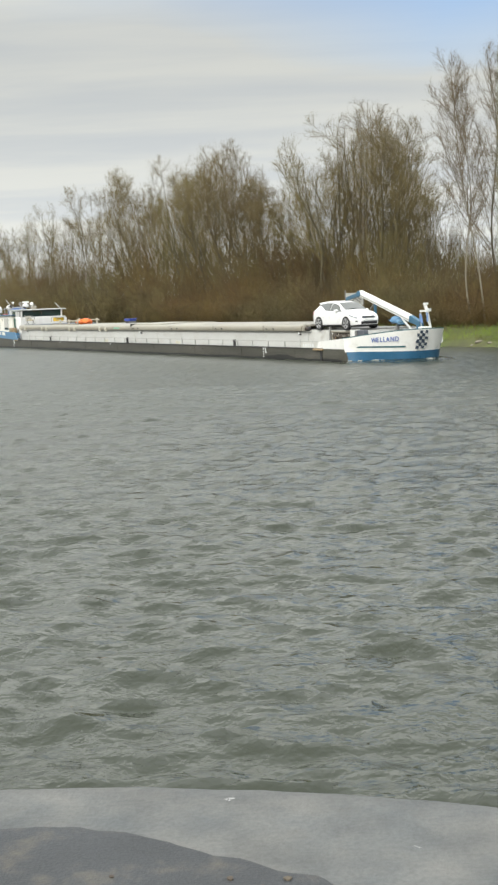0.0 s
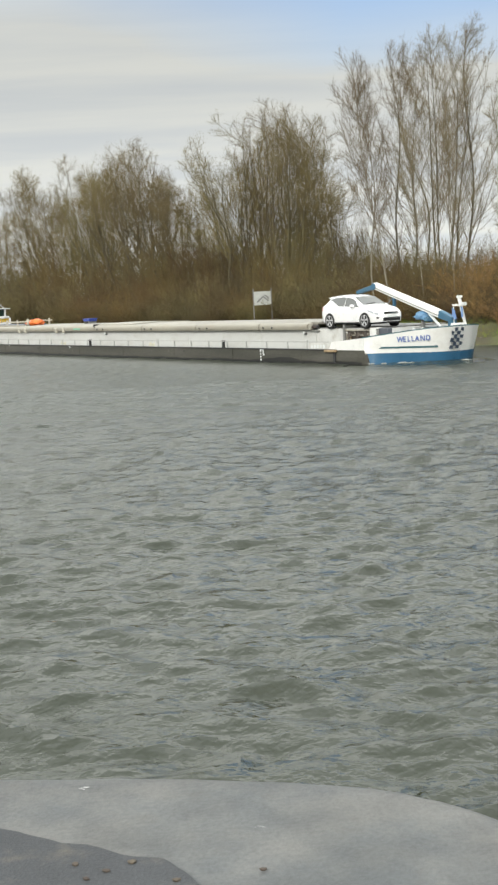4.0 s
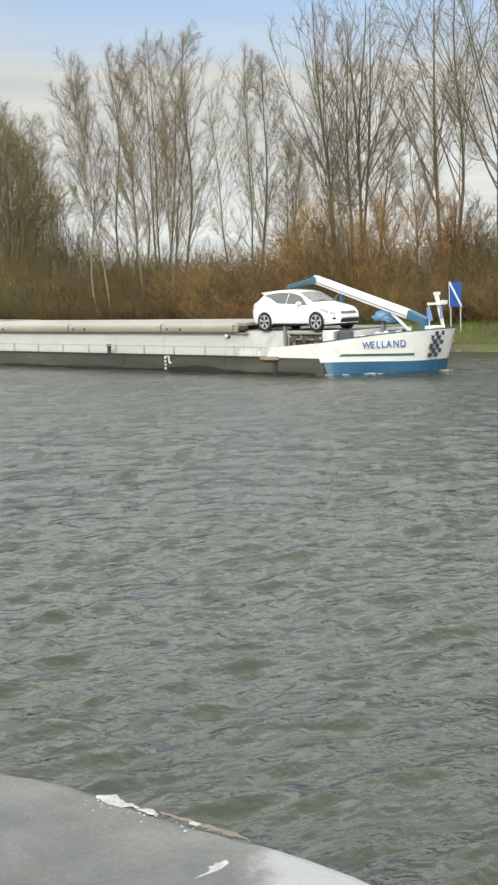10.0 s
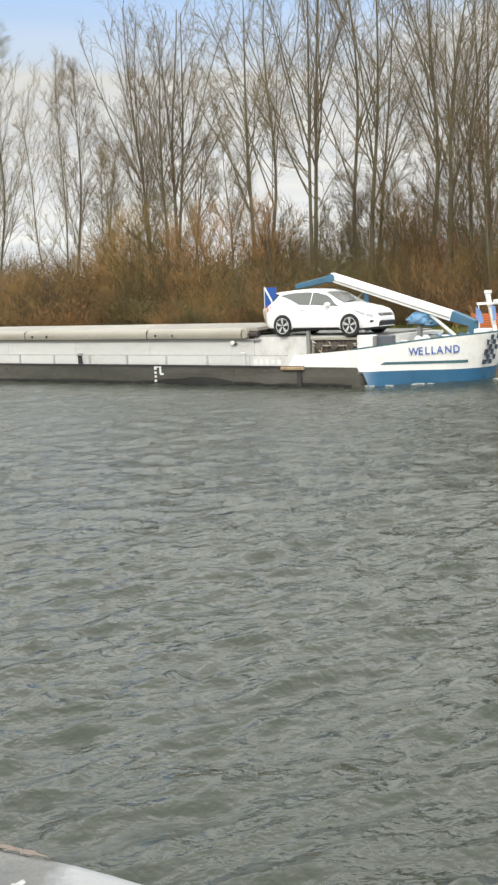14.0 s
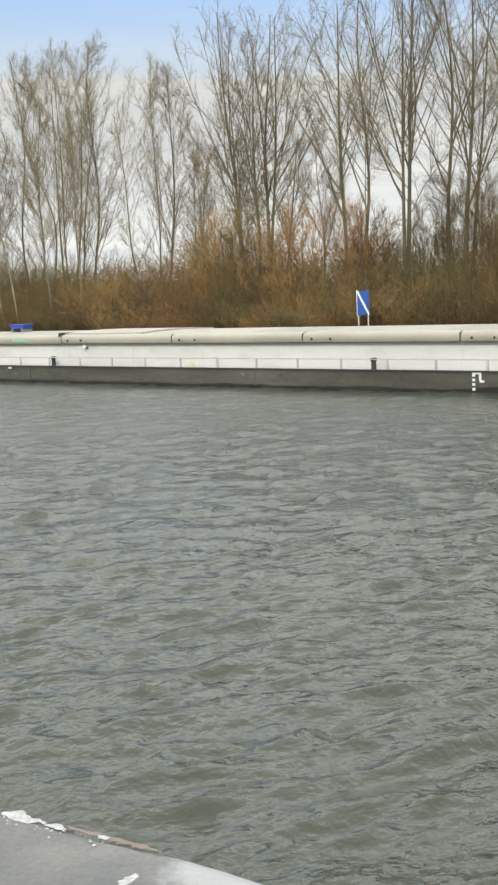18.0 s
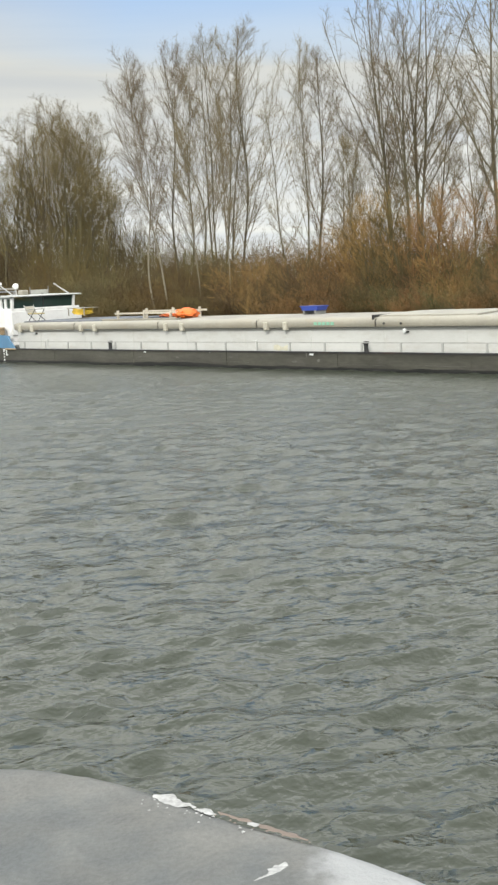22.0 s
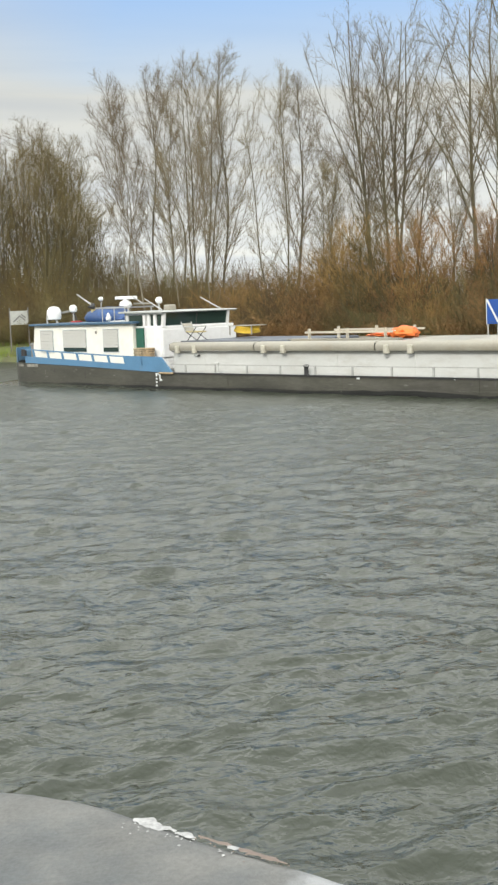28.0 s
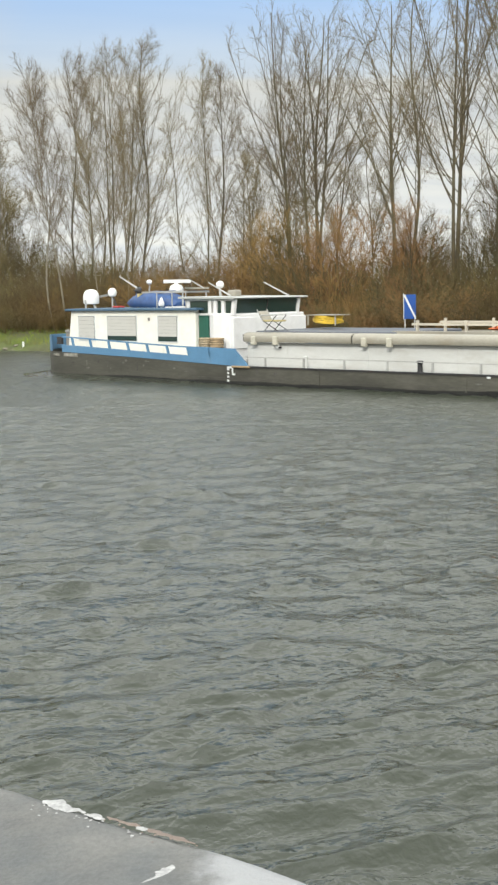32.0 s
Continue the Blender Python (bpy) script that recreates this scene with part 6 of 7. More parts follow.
    part("dome_stand", rod(B(), (-55.0 + 0.3, 2.2, 2.78), (-55.0 + 0.15, 2.2, 3.0), 0.05), M_RAIL, dome)
    dome = part("satellite_dome", lathe(B(), [(0.08, 3.3), (0.17, 3.34), (0.2, 3.46), (0.19, 3.57), (0.12, 3.66), (0.02, 3.69)], 20, (-54.6, 3.1, 0)), M_DOME, barge, "small white satellite dome", smooth=True)
    part("dome_stand", rod(B(), (-54.6, 3.1, 2.8), (-54.6, 3.1, 3.3), 0.04), M_RAIL, dome)
    part("dome_stand", rod(B(), (-54.3, 3.1, 2.8), (-54.55, 3.1, 3.3), 0.03), M_DARK, dome)
    part("dome_bracket", beam(B(), (-55.0, 2.6, 3.3), (-54.55, 3.1, 3.42), 0.08, 0.1), M_GREY, barge)
    rad = part("radar_scanner", beam(B(), (-51.6, 3.5, 3.92), (-50.0, 3.5, 3.90), 0.14, 0.15), M_DOME, barge, "white radar scanner bar", bevel=0.03, segs=2)
    part("radar_base", lathe(B(), [(0.3, 3.5), (0.32, 3.58), (0.26, 3.72), (0.1, 3.8), (0.08, 3.86)], 18, (-50.85, 3.5, 0)), M_DOME, rad, smooth=True)
    part("radar_scanner", beam(B(), (-50.7, 3.9, 3.62), (-49.3, 3.9, 3.60), 0.09, 0.09), M_CREAM, barge)
    for p, q, r in (((-53.4, 2.5, 4.18), (-52.1, 2.5, 3.58), 0.045), ((-46.9, 1.5, 3.80), (-45.7, 1.5, 3.26), 0.04), ((-47.1, 5.0, 3.80), (-45.7, 5.0, 3.22), 0.04), ((-48.7, 2.2, 3.95), (-47.9, 2.2, 3.6), 0.03)):
        part("aerial", rod(B(), p, q, r * 0.6, r), M_RAIL, barge, "slanting white aerial", smooth=True)
    part("horn", lathe(B(), [(0.03, -0.25), (0.06, -0.1), (0.17, 0.0), (0.17, 0.06), (0.05, 0.14)], 14, (-52.2, 2.5, 3.55), "y"), M_DARK, barge, smooth=True)
    lamp = part("search_light", lathe(B(), [(0.03, -0.12), (0.07, -0.08), (0.10, 0.0), (0.10, 0.08), (0.07, 0.1)], 16, (-51.5, 2.5, 3.9), "y"), M_DOME, barge, smooth=True)
    part("lamp_stem", rod(B(), (-51.5, 2.5, 3.44), (-51.45, 2.5, 3.75), 0.03), M_RAIL, lamp)
    lamp = part("search_light", lathe(B(), [(0.05, -0.16), (0.13, -0.08), (0.16, 0.0), (0.15, 0.1), (0.07, 0.16)], 16, (-47.75, 3.0, 3.72), "y"), M_DOME, barge, "white dome lamp on the roof", smooth=True)
    part("lamp_stem", rod(B(), (-47.7, 3.0, 3.2), (-47.75, 3.0, 3.6), 0.05), M_RAIL, lamp)
    part("roof_box", bx(-46.95, -46.5, 2.6, 3.0, 3.2, 3.5), M_CREAM, barge, bevel=0.06, segs=2)
    part("roof_rail", bx(-49.5, -47.6, 0.95, 0.99, 3.42, 3.46), M_RAIL, barge)
    for a in (-49.4, -48.5, -47.7):
        part("roof_rail_post", bx(a, a + 0.035, 0.95, 0.985, 2.8, 3.43), M_RAIL, barge)
    part("boat_strap", bx(-52.1, -51.98, 2.35, 3.7, 2.82, 3.42), M_STRAP, barge)
    part("fender_white", lathe(B(), [(0.02, 2.82), (0.12, 2.9), (0.13, 3.0), (0.05, 3.18), (0.02, 3.24)], 12, (-49.9, 1.7, 0)), M_DOME, barge, smooth=True)
    part("red_box", bx(-53.6, -53.2, 2.2, 2.6, 2.82, 2.89), M_RED, barge, bevel=0.02)
    part("roof_vent", rod(B(), (-55.3 + 1.0, 1.3, 2.8), (-54.32, 1.3, 3.18), 0.04), M_RAIL, barge)


M_CABIN = material("cream_cabin_paint", (0.82, 0.80, 0.73), 0.4, vary=0.05, dirt=(0.5, 0.46, 0.38), dirt_amount=0.3)
M_WHEELH = material("wheelhouse_white", (0.74, 0.74, 0.74), 0.4, vary=0.05, dirt=(0.45, 0.43, 0.4), dirt_amount=0.3)
M_ROOFGREY = material("pale_roof_paint", (0.40, 0.41, 0.40), 0.6, vary=0.12)
M_ROOFBLUE = material("dull_blue_roof_paint", (0.055, 0.11, 0.175), 0.5, vary=0.15, dirt=(0.2, 0.22, 0.23), dirt_amount=0.4)
M_DOME = material("white_plastic_dome", (0.78, 0.78, 0.77), 0.35, vary=0.03, bump=0)
M_STRAP = material("yellowed_strap", (0.45, 0.38, 0.18), 0.8, vary=0.2)

make_hull()
bow_shell = make_bow()
make_name(bow_shell)
make_coaming()
make_hatches()
make_side_rail()
make_side_details()
make_foredeck()
make_stern()

# ---- things carried on the barge: each stands on it and rides along ----
RIDING = []         # (thing, pose on the barge)


def rides(ob, x, y, z, turn=0.0):
    RIDING.append((ob, pose(x, y, z, 0, 0, turn)))
    return ob


TOPLINE = [(-0.83, 0.60), (-0.80, 0.90), (-0.73, 1.02), (-0.42, 1.33), (-0.22, 1.43), (0.2, 1.505), (0.8, 1.535), (1.25, 1.505), (1.6, 1.42), (2.0, 1.215), (2.35, 1.04), (2.6, 0.985), (2.95, 0.91), (3.25, 0.82), (3.42, 0.70), (3.50, 0.58), (3.53, 0.46)]
BELT = [(-0.83, 0.60), (-0.78, 0.92), (-0.6, 1.02), (0.0, 1.00), (1.0, 0.96), (2.0, 0.93), (2.4, 0.92), (3.0, 0.80), (3.4, 0.64), (3.53, 0.44)]
WIDTH = [(-0.83, 0.62), (-0.76, 0.78), (-0.55, 0.87), (0.0, 0.905), (1.2, 0.905), (2.4, 0.905), (2.9, 0.87), (3.2, 0.80), (3.42, 0.66), (3.53, 0.48)]
ROOFW = [(-0.83, 0.55), (-0.74, 0.60), (-0.5, 0.56), (0.2, 0.60), (1.2, 0.60), (1.6, 0.62), (2.0, 0.68), (2.35, 0.72), (2.9, 0.72), (3.3, 0.62), (3.53, 0.40)]
FLOOR = [(-0.83, 0.34), (-0.6, 0.26), (0.4, 0.20), (2.2, 0.20), (3.0, 0.22), (3.53, 0.26)]


def car_section(x):
    """Half a cross-section of the car's body, from the sill to the middle of the roof."""
    w, top, belt, rw, low = lerp_table(x, WIDTH), lerp_table(x, TOPLINE), lerp_table(x, BELT), lerp_table(x, ROOFW), lerp_table(x, FLOOR)
    belt = min(belt, top - 0.02)
    edge = top - 0.055 if top > belt + 0.12 else top - 0.02
    edge = max(edge, belt + 0.005)
    return [(w * 0.93, low), (w * 0.985, low + 0.10), (w * 0.975, low + 0.20), (w, 0.5 * (low + belt) + 0.05), (w * 0.985, belt - 0.06), (w * 0.955, belt), (rw, edge), (rw * 0.86, top - 0.012), (rw * 0.4, top), (0.0, top + 0.004)]


def make_car():
    car = thing("car", "white five-door hatchback car parked on the barge's foredeck", "car")
    xs = sorted(set([-0.83, -0.81, -0.78] + [round(v, 3) for v in np.arange(-0.74, 3.5, 0.07)] + [3.5, 3.53]))
    rows = []
    for x in xs:
        s = car_section(x)
        rows.append([(x, -y, z) for y, z in s] + [(x, y, z) for y, z in s[-2::-1]])
    bm = sheet(B(), rows)
    bm.faces.new([bm.verts.new(p) for p in rows[0]]); bm.faces.new([bm.verts.new(p) for p in rows[-1]])
    body = part("body", bm, M_CARWHITE, car, "glossy white car body", smooth=True)
    # side glass: strips a little proud of the skin
    def side_glass(x0, x1, sgn, f0, f1):
        a, b = [], []
        for x in np.linspace(x0, x1, 14):
            s = car_section(x)
            (w0, z0), (w1, z1) = s[5], s[6]
            lo = f0(x); hi = f1(x)
            a.append((x, sgn * (w0 + (w1 - w0) * lo + 0.006), z0 + (z1 - z0) * lo))
            b.append((x, sgn * (w0 + (w1 - w0) * hi + 0.006), z0 + (z1 - z0) * hi))
        return sheet(B(), [a, b])
    def up(x):
        return max(0.1, min(0.90, 0.12 + (2.26 - x) * 1.7))

    def sill(x):
        return max(0.08, min(0.84, 0.80 - (x + 0.2) * 0.85))

    def skin(x, z):
        """Half the body's width at a height."""
        s = car_section(x)
        for (w0, z0), (w1, z1) in zip(s, s[1:]):
            if z0 <= z <= z1:
                return w0 + (w1 - w0) * (z - z0) / max(1e-6, z1 - z0)
        return s[5][0]
    for sgn in (-1, 1):
        part("rear_side_window", side_glass(-0.2, 1.07, sgn, sill, up), M_CARGLASS, body, "dark rear side window")
        part("front_side_window", side_glass(1.10, 2.24, sgn, lambda x: 0.08, up), M_CARGLASS, body, "dark front side window")
        part("sill_trim", sheet(B(), [[(x, sgn * (lerp_table(x, WIDTH) * 0.95), lerp_table(x, FLOOR) - 0.03) for x in np.linspace(0.4, 2.25, 8)], [(x, sgn * (lerp_table(x, WIDTH) * 0.995), lerp_table(x, FLOOR) + 0.06) for x in np.linspace(0.4, 2.25, 8)]]), M_BLACKPL, body)
        m = part("door_mirror", lathe(B(), [(0.02, -0.11), (0.07, -0.09), (0.085, 0.0), (0.07, 0.09), (0.02, 0.11)], 12, (1.86, sgn * 0.99, 1.0), "y"), M_CARWHITE, body, "white door mirror", smooth=True)
        def lamp(rows):
            return sheet(B(), [[(x, sgn * (skin(x, z) + 0.012), z) for x, z in r] for r in rows])
        part("headlamp", lamp([[(2.70, 0.832), (2.9, 0.80), (3.1, 0.755), (3.28, 0.70), (3.40, 0.648)], [(2.71, 0.826), (2.9, 0.765), (3.1, 0.70), (3.28, 0.645), (3.40, 0.60)], [(2.72, 0.82), (2.92, 0.735), (3.1, 0.655), (3.27, 0.60), (3.39, 0.565)]]), M_LAMP, body, "clear swept-back headlamp")
        part("tail_lamp", lamp([[(-0.80, 0.80), (-0.70, 0.79), (-0.52, 0.86)], [(-0.785, 0.90), (-0.66, 0.92), (-0.44, 0.95)], [(-0.765, 0.98), (-0.64, 1.0), (-0.5, 1.01)]]), M_TAIL, body, "red tail lamp")
        part("fog_lamp_trim", bx(3.30, 3.40, sgn * 0.62 - 0.12, sgn * 0.62 + 0.12, 0.40, 0.47), M_BLACKPL, body, bevel=0.02)
        part("door_handle", bx(0.72, 0.90, sgn * 0.905 - 0.015, sgn * 0.905 + 0.015, 0.83, 0.86), M_CARWHITE, body, bevel=0.01)
        # wheels and their dark arches
        for ax in (0.0, 2.648):
            part("wheel_arch", lathe(B(), [(0.365, 0.0), (0.365, 0.008)] if sgn > 0 else [(0.365, -0.008), (0.365, 0.0)], 28, (ax, sgn * 0.9, 0.335), "y"), M_BLACKPL, body)
            prof = [(0.20, -0.10), (0.30, -0.105), (0.325, -0.08), (0.325, 0.08), (0.30, 0.105), (0.20, 0.10)]
            wheel = part("wheel", lathe(B(), prof, 32, (0, 0, 0), "y"), M_TYRE, car, "black tyre", smooth=True, at=pose(ax, sgn * 0.815, 0.325))
            rim = part("rim", lathe(B(), [(0.225, 0.0), (0.25, 0.09), (0.24, 0.098), (0.215, 0.05), (0.03, 0.045)], 28, (0, 0, 0), "y"), M_BLACKPL, wheel, "dark rim barrel", smooth=True, at=pose(0, 0, 0, 0, 0, 0 if sgn > 0 else 180))
            part("rim_lip", lathe(B(), [(0.232, 0.088), (0.262, 0.098), (0.262, 0.106), (0.236, 0.104)], 28, (0, 0, 0), "y", caps=False), M_ALLOY, wheel, "bright alloy rim lip", smooth=True, at=pose(0, 0, 0, 0, 0, 0 if sgn > 0 else 180))
            for k in range(5):
                a = 2 * math.pi * k / 5 + 0.3
                for da in (-0.13, 0.13):
                    sp = B()
                    beam(sp, (0.03 * math.cos(a), 0.085, 0.03 * math.sin(a)), (0.243 * math.cos(a + da), 0.098, 0.243 * math.sin(a + da)), 0.033, 0.035)
                    o = part("spoke", sp, M_ALLOY, wheel, at=pose(0, 0, 0, 0, 0, 0 if sgn > 0 else 180))
    # windscreen and rear window
    ws = [[(x, y * (car_section(x)[6][0] * 0.93), lerp_table(x, TOPLINE) + 0.012 - 0.02 * abs(y)) for y in np.linspace(-1, 1, 7)] for x in np.linspace(1.56, 2.32, 8)]
    part("windscreen", sheet(B(), ws), M_CARGLASS, body, "dark windscreen")
    rw = [[(x - 0.012, y * 0.52, lerp_table(x, TOPLINE) + 0.004) for y in np.linspace(-1, 1, 5)] for x in (-0.70, -0.56, -0.45)]
    part("rear_window", sheet(B(), rw), M_CARGLASS, body)
    part("roof_spoiler", prism(B(), [(-0.32, 1.35), (-0.48, 1.405), (-0.485, 1.43), (-0.05, 1.474), (-0.05, 1.45)], -0.54, 0.54), M_CARWHITE, body, bevel=0.01)
    # front: grille, lower intake, plate carrier as a plain bar
    part("grille", prism(B(), [(3.38, 0.705), (3.47, 0.68), (3.53, 0.605), (3.44, 0.60)], -0.40, 0.40), M_BLACKPL, body, "black trapezoid grille", bevel=0.01)
    for z in (0.625, 0.665):
        part("grille_bar", bx(3.50 - (z - 0.6) * 0.55, 3.54 - (z - 0.6) * 0.55, -0.40, 0.40, z, z + 0.014), M_CHROME, body)
    part("lower_intake", prism(B(), [(3.40, 0.40), (3.545, 0.42), (3.53, 0.27), (3.40, 0.25)], -0.5, 0.5), M_BLACKPL, body, bevel=0.01)
    part("number_plate", bx(3.535, 3.555, -0.26, 0.26, 0.45, 0.54), M_SIGNWHITE, body)
    part("roof_aerial", rod(B(), (-0.1, 0, 1.46), (-0.25, 0, 1.60), 0.008), M_BLACKPL, body)
    part("wiper", beam(B(), (2.32, -0.5, 1.07), (2.22, 0.1, 1.13), 0.02, 0.02), M_BLACKPL, body)
    part("underbody", bx(-0.6, 3.2, -0.72, 0.72, 0.16, 0.32), M_BLACKPL, body)
    return car


car = rides(make_car(), 5.19, 1.43, 1.60)


def lump(seed, sx, sy, sz, n=18, rough=0.16, freq=2.2):
    """A soft irregular bundle resting on its base."""
    bm = B()
    bmesh.ops.create_icosphere(bm, subdivisions=3, radius=1.0)
    for v in bm.verts:
        k = 1 + rough * noise.noise(v.co * freq + Vector((seed, 0, 0))) + rough * 0.5 * noise.noise(v.co * freq * 2.7 + Vector((0, seed, 0)))
        v.co = Vector((v.co.x * sx * k, v.co.y * sy * k, max(-0.62, v.co.z) * sz * k))
    return bm


# cloth-covered winch and loose gear on the foredeck, fast to the barge
part("winch_cover", lump(21, 0.44, 0.34, 0.24, rough=0.3, freq=2.4), M_BLUE, barge, "crumpled blue cloth over the winch", smooth=True, at=pose(9.0, 3.05, 1.98))
part("winch_cover", lump(24, 0.26, 0.25, 0.15, rough=0.35, freq=2.8), M_JIB, barge, smooth=True, at=pose(9.42, 3.05, 1.84))
rnd_d = random.Random(17)
for k in range(16):
    x, y, h = rnd_d.uniform(9.1, 10.4), rnd_d.uniform(2.1, 3.6), rnd_d.uniform(0.2, 0.52)
    if k % 3 == 0:
        part("deck_cleat", lathe(B(), [(0.09, 0.98), (0.06, 1.02), (0.06, 0.94 + h), (0.1, 0.98 + h), (0.04, 1.02 + h)], 10, (x, y, 0)), rnd_d.choice((M_SIGNWHITE, M_DARK, M_JIB)), barge, smooth=True)
    else:
        w = rnd_d.uniform(0.08, 0.2)
        part("deck_gear", bx(x - w, x + w, y - 0.12, y + 0.12, 0.98, 0.98 + h), rnd_d.choice((M_WHITEGREY, M_JIB, M_DARK, M_BLUE, M_GREY)), barge, bevel=0.03)

bag = thing("canvas_bundle", "crumpled bright orange canvas bundle on the hatch covers", "bundle")
part("canvas", lump(3, 0.48, 0.55, 0.27, rough=0.3, freq=2.6), M_ORANGE, bag, smooth=True)
part("canvas_tail", lump(8, 0.85, 0.4, 0.10, rough=0.35, freq=3), M_ORANGE, bag, smooth=True, at=pose(-0.85, 0, -0.04))
rides(bag, -32.35, 2.0, 2.08)

basket = thing("wicker_basket", "pale woven wicker basket standing on the hatch behind the car", "basket")
part("basket_body", lathe(B(), [(0.24, 0.0), (0.29, 0.2), (0.33, 0.46), (0.30, 0.47), (0.26, 0.2), (0.2, 0.04)], 16), M_WICKER, basket, smooth=True)
for k in range(6):
    pts = [Vector(((0.25 + 0.014 * k) * math.cos(a), (0.25 + 0.014 * k) * math.sin(a), 0.06 + 0.075 * k + 0.012 * math.sin(5 * a + k))) for a in np.linspace(0, 2 * math.pi, 25)[:-1]]
    part("woven_band", tube(B(), pts, 0.03), M_WICKER, basket, smooth=True)
part("basket_lid", lump(31, 0.36, 0.34, 0.1), M_WICKER, basket, smooth=True, at=pose(0.02, 0, 0.5))
rides(basket, 3.75, 2.0, 1.92)

hose = thing("hose_reel", "tangled bright yellow hose on a low frame behind the cargo hold", "hose")
for k in range(7):
    bm = B()
    pts = [Vector((0.62 * math.cos(a) * (1 + 0.1 * math.sin(3 * a + k)), 0.42 * math.sin(a), 0.05 + 0.04 * k + 0.03 * math.sin(2 * a + k))) for a in np.linspace(0, 2 * math.pi, 19)[:-1]]
    tube(bm, pts, 0.03)
    part("hose_coil", bm, M_YELLOW, hose, smooth=True)
part("reel_frame", bx(-0.75, 0.75, -0.45, 0.45, 0.33, 0.36), M_CREAM, hose)
for sx in (-0.7, 0.66):
    part("reel_leg", bx(sx, sx + 0.05, -0.42, -0.38, -0.05, 0.34), M_CREAM, hose)
rides(hose, -42.4, 3.5, 2.12)

chair = thing("deck_chair", "folding deck chair with faded yellow seat and pale metal frame", "chair")
part("seat", bx(-0.42, 0.34, -0.26, 0.26, 0.34, 0.40), M_STRAP, chair, "faded yellow canvas seat", bevel=0.02, segs=2)
part("back_panel", prism(B(), [(-0.42, 0.38), (-0.36, 0.38), (-0.62, 0.74), (-0.68, 0.74)], -0.24, 0.24), M_CREAM, chair, bevel=0.01)
for sy in (-0.28, 0.28):
    part("back_tube", rod(B(), (-0.40, sy, 0.36), (-0.68, sy, 0.80), 0.018), M_RAIL, chair)
    part("arm_rest", rod(B(), (-0.52, sy, 0.58), (0.30, sy, 0.60), 0.022), M_RAIL, chair)
    part("chair_leg", rod(B(), (-0.34, sy, 0.36), (0.36, sy, 0.0), 0.018), M_DARK, chair)
    part("chair_leg", rod(B(), (0.30, sy, 0.58), (-0.30, sy, 0.0), 0.018), M_DARK, chair)
rides(chair, -43.05, 1.15, 1.93)

tray = thing("storage_box", "royal blue plastic box on a small stand", "box")
part("box_body", prism(B(), [(-0.42, 0.10), (0.42, 0.10), (0.5, 0.27), (-0.5, 0.27)], -0.3, 0.3), M_BOXBLUE, tray, bevel=0.02)
part("box_lid", bx(-0.53, 0.53, -0.33, 0.33, 0.27, 0.30), M_BOXBLUE, tray, bevel=0.01)
for sx in (-0.35, 0.3):
    part("box_stand", bx(sx, sx + 0.06, -0.3, 0.3, -0.06, 0.12), M_GREY, tray)
rides(tray, -25.2, 2.8, 1.98)

boat = thing("covered_dinghy", "small dinghy under a blue tarpaulin on the cabin roof", "dinghy")
part("tarpaulin", lump(5, 1.62, 0.8, 0.5, rough=0.1), M_TARP, boat, smooth=True)
part("tarp_ridge", beam(B(), (-1.3, 0, 0.38), (1.2, 0, 0.48), 0.06, 0.06), M_TARP, boat)
rides(boat, -51.6, 3.0, 3.02)

rope = thing("rope_pile", "coiled brown mooring ropes piled on the deck beside the wheelhouse", "rope")
for k in range(5):
    for j, x in enumerate((-0.32, 0.3)):
        bm = B()
        pts = [Vector((x + (0.26 - 0.02 * (k % 2)) * math.cos(a), 0.22 * math.sin(a), 0.05 + 0.095 * k)) for a in np.linspace(0, 2 * math.pi, 15)[:-1]]
        tube(bm, pts, 0.05)
        part("rope_coil", bm, M_ROPE if j == 0 else M_RUSTY, rope, smooth=True)
rides(rope, -45.75, 0.42, 1.18)
part("rope_bin", bx(-46.5, -45.0, 0.1, 0.75, 0.72, 1.2), M_BLUE, barge)

# broken water along the bow and astern, in rigid flecks that ride with the barge
foam = thing("foam", "flecks of white foam where the bow cuts the water", "foam", kind="stuff")


def foam_flecks(rows, count, seed, size):
    rnd = random.Random(seed)
    bm = B()
    for _ in range(count):
        f = rnd.random() * (len(rows) - 1)
        k = int(f)
        p = Vector(rows[k]).lerp(Vector(rows[k + 1]), f - k)
        s = size * rnd.uniform(0.3, 1.0)
        c = Vector((p.x + rnd.gauss(0, 0.06), p.y - abs(rnd.gauss(0, 0.10)), WATER + 0.02 + rnd.uniform(0, 0.03)))
        ring = [bm.verts.new(c + Vector((s * rnd.uniform(1.0, 2.2) * math.cos(6.283 * i / 6), s * rnd.uniform(0.5, 0.9) * math.sin(6.283 * i / 6), -0.015))) for i in range(6)]
        top = bm.verts.new(c + Vector((0, 0, s * 0.35)))
        for i in range(6):
            bm.faces.new((ring[i], ring[(i + 1) % 6], top))
    return bm


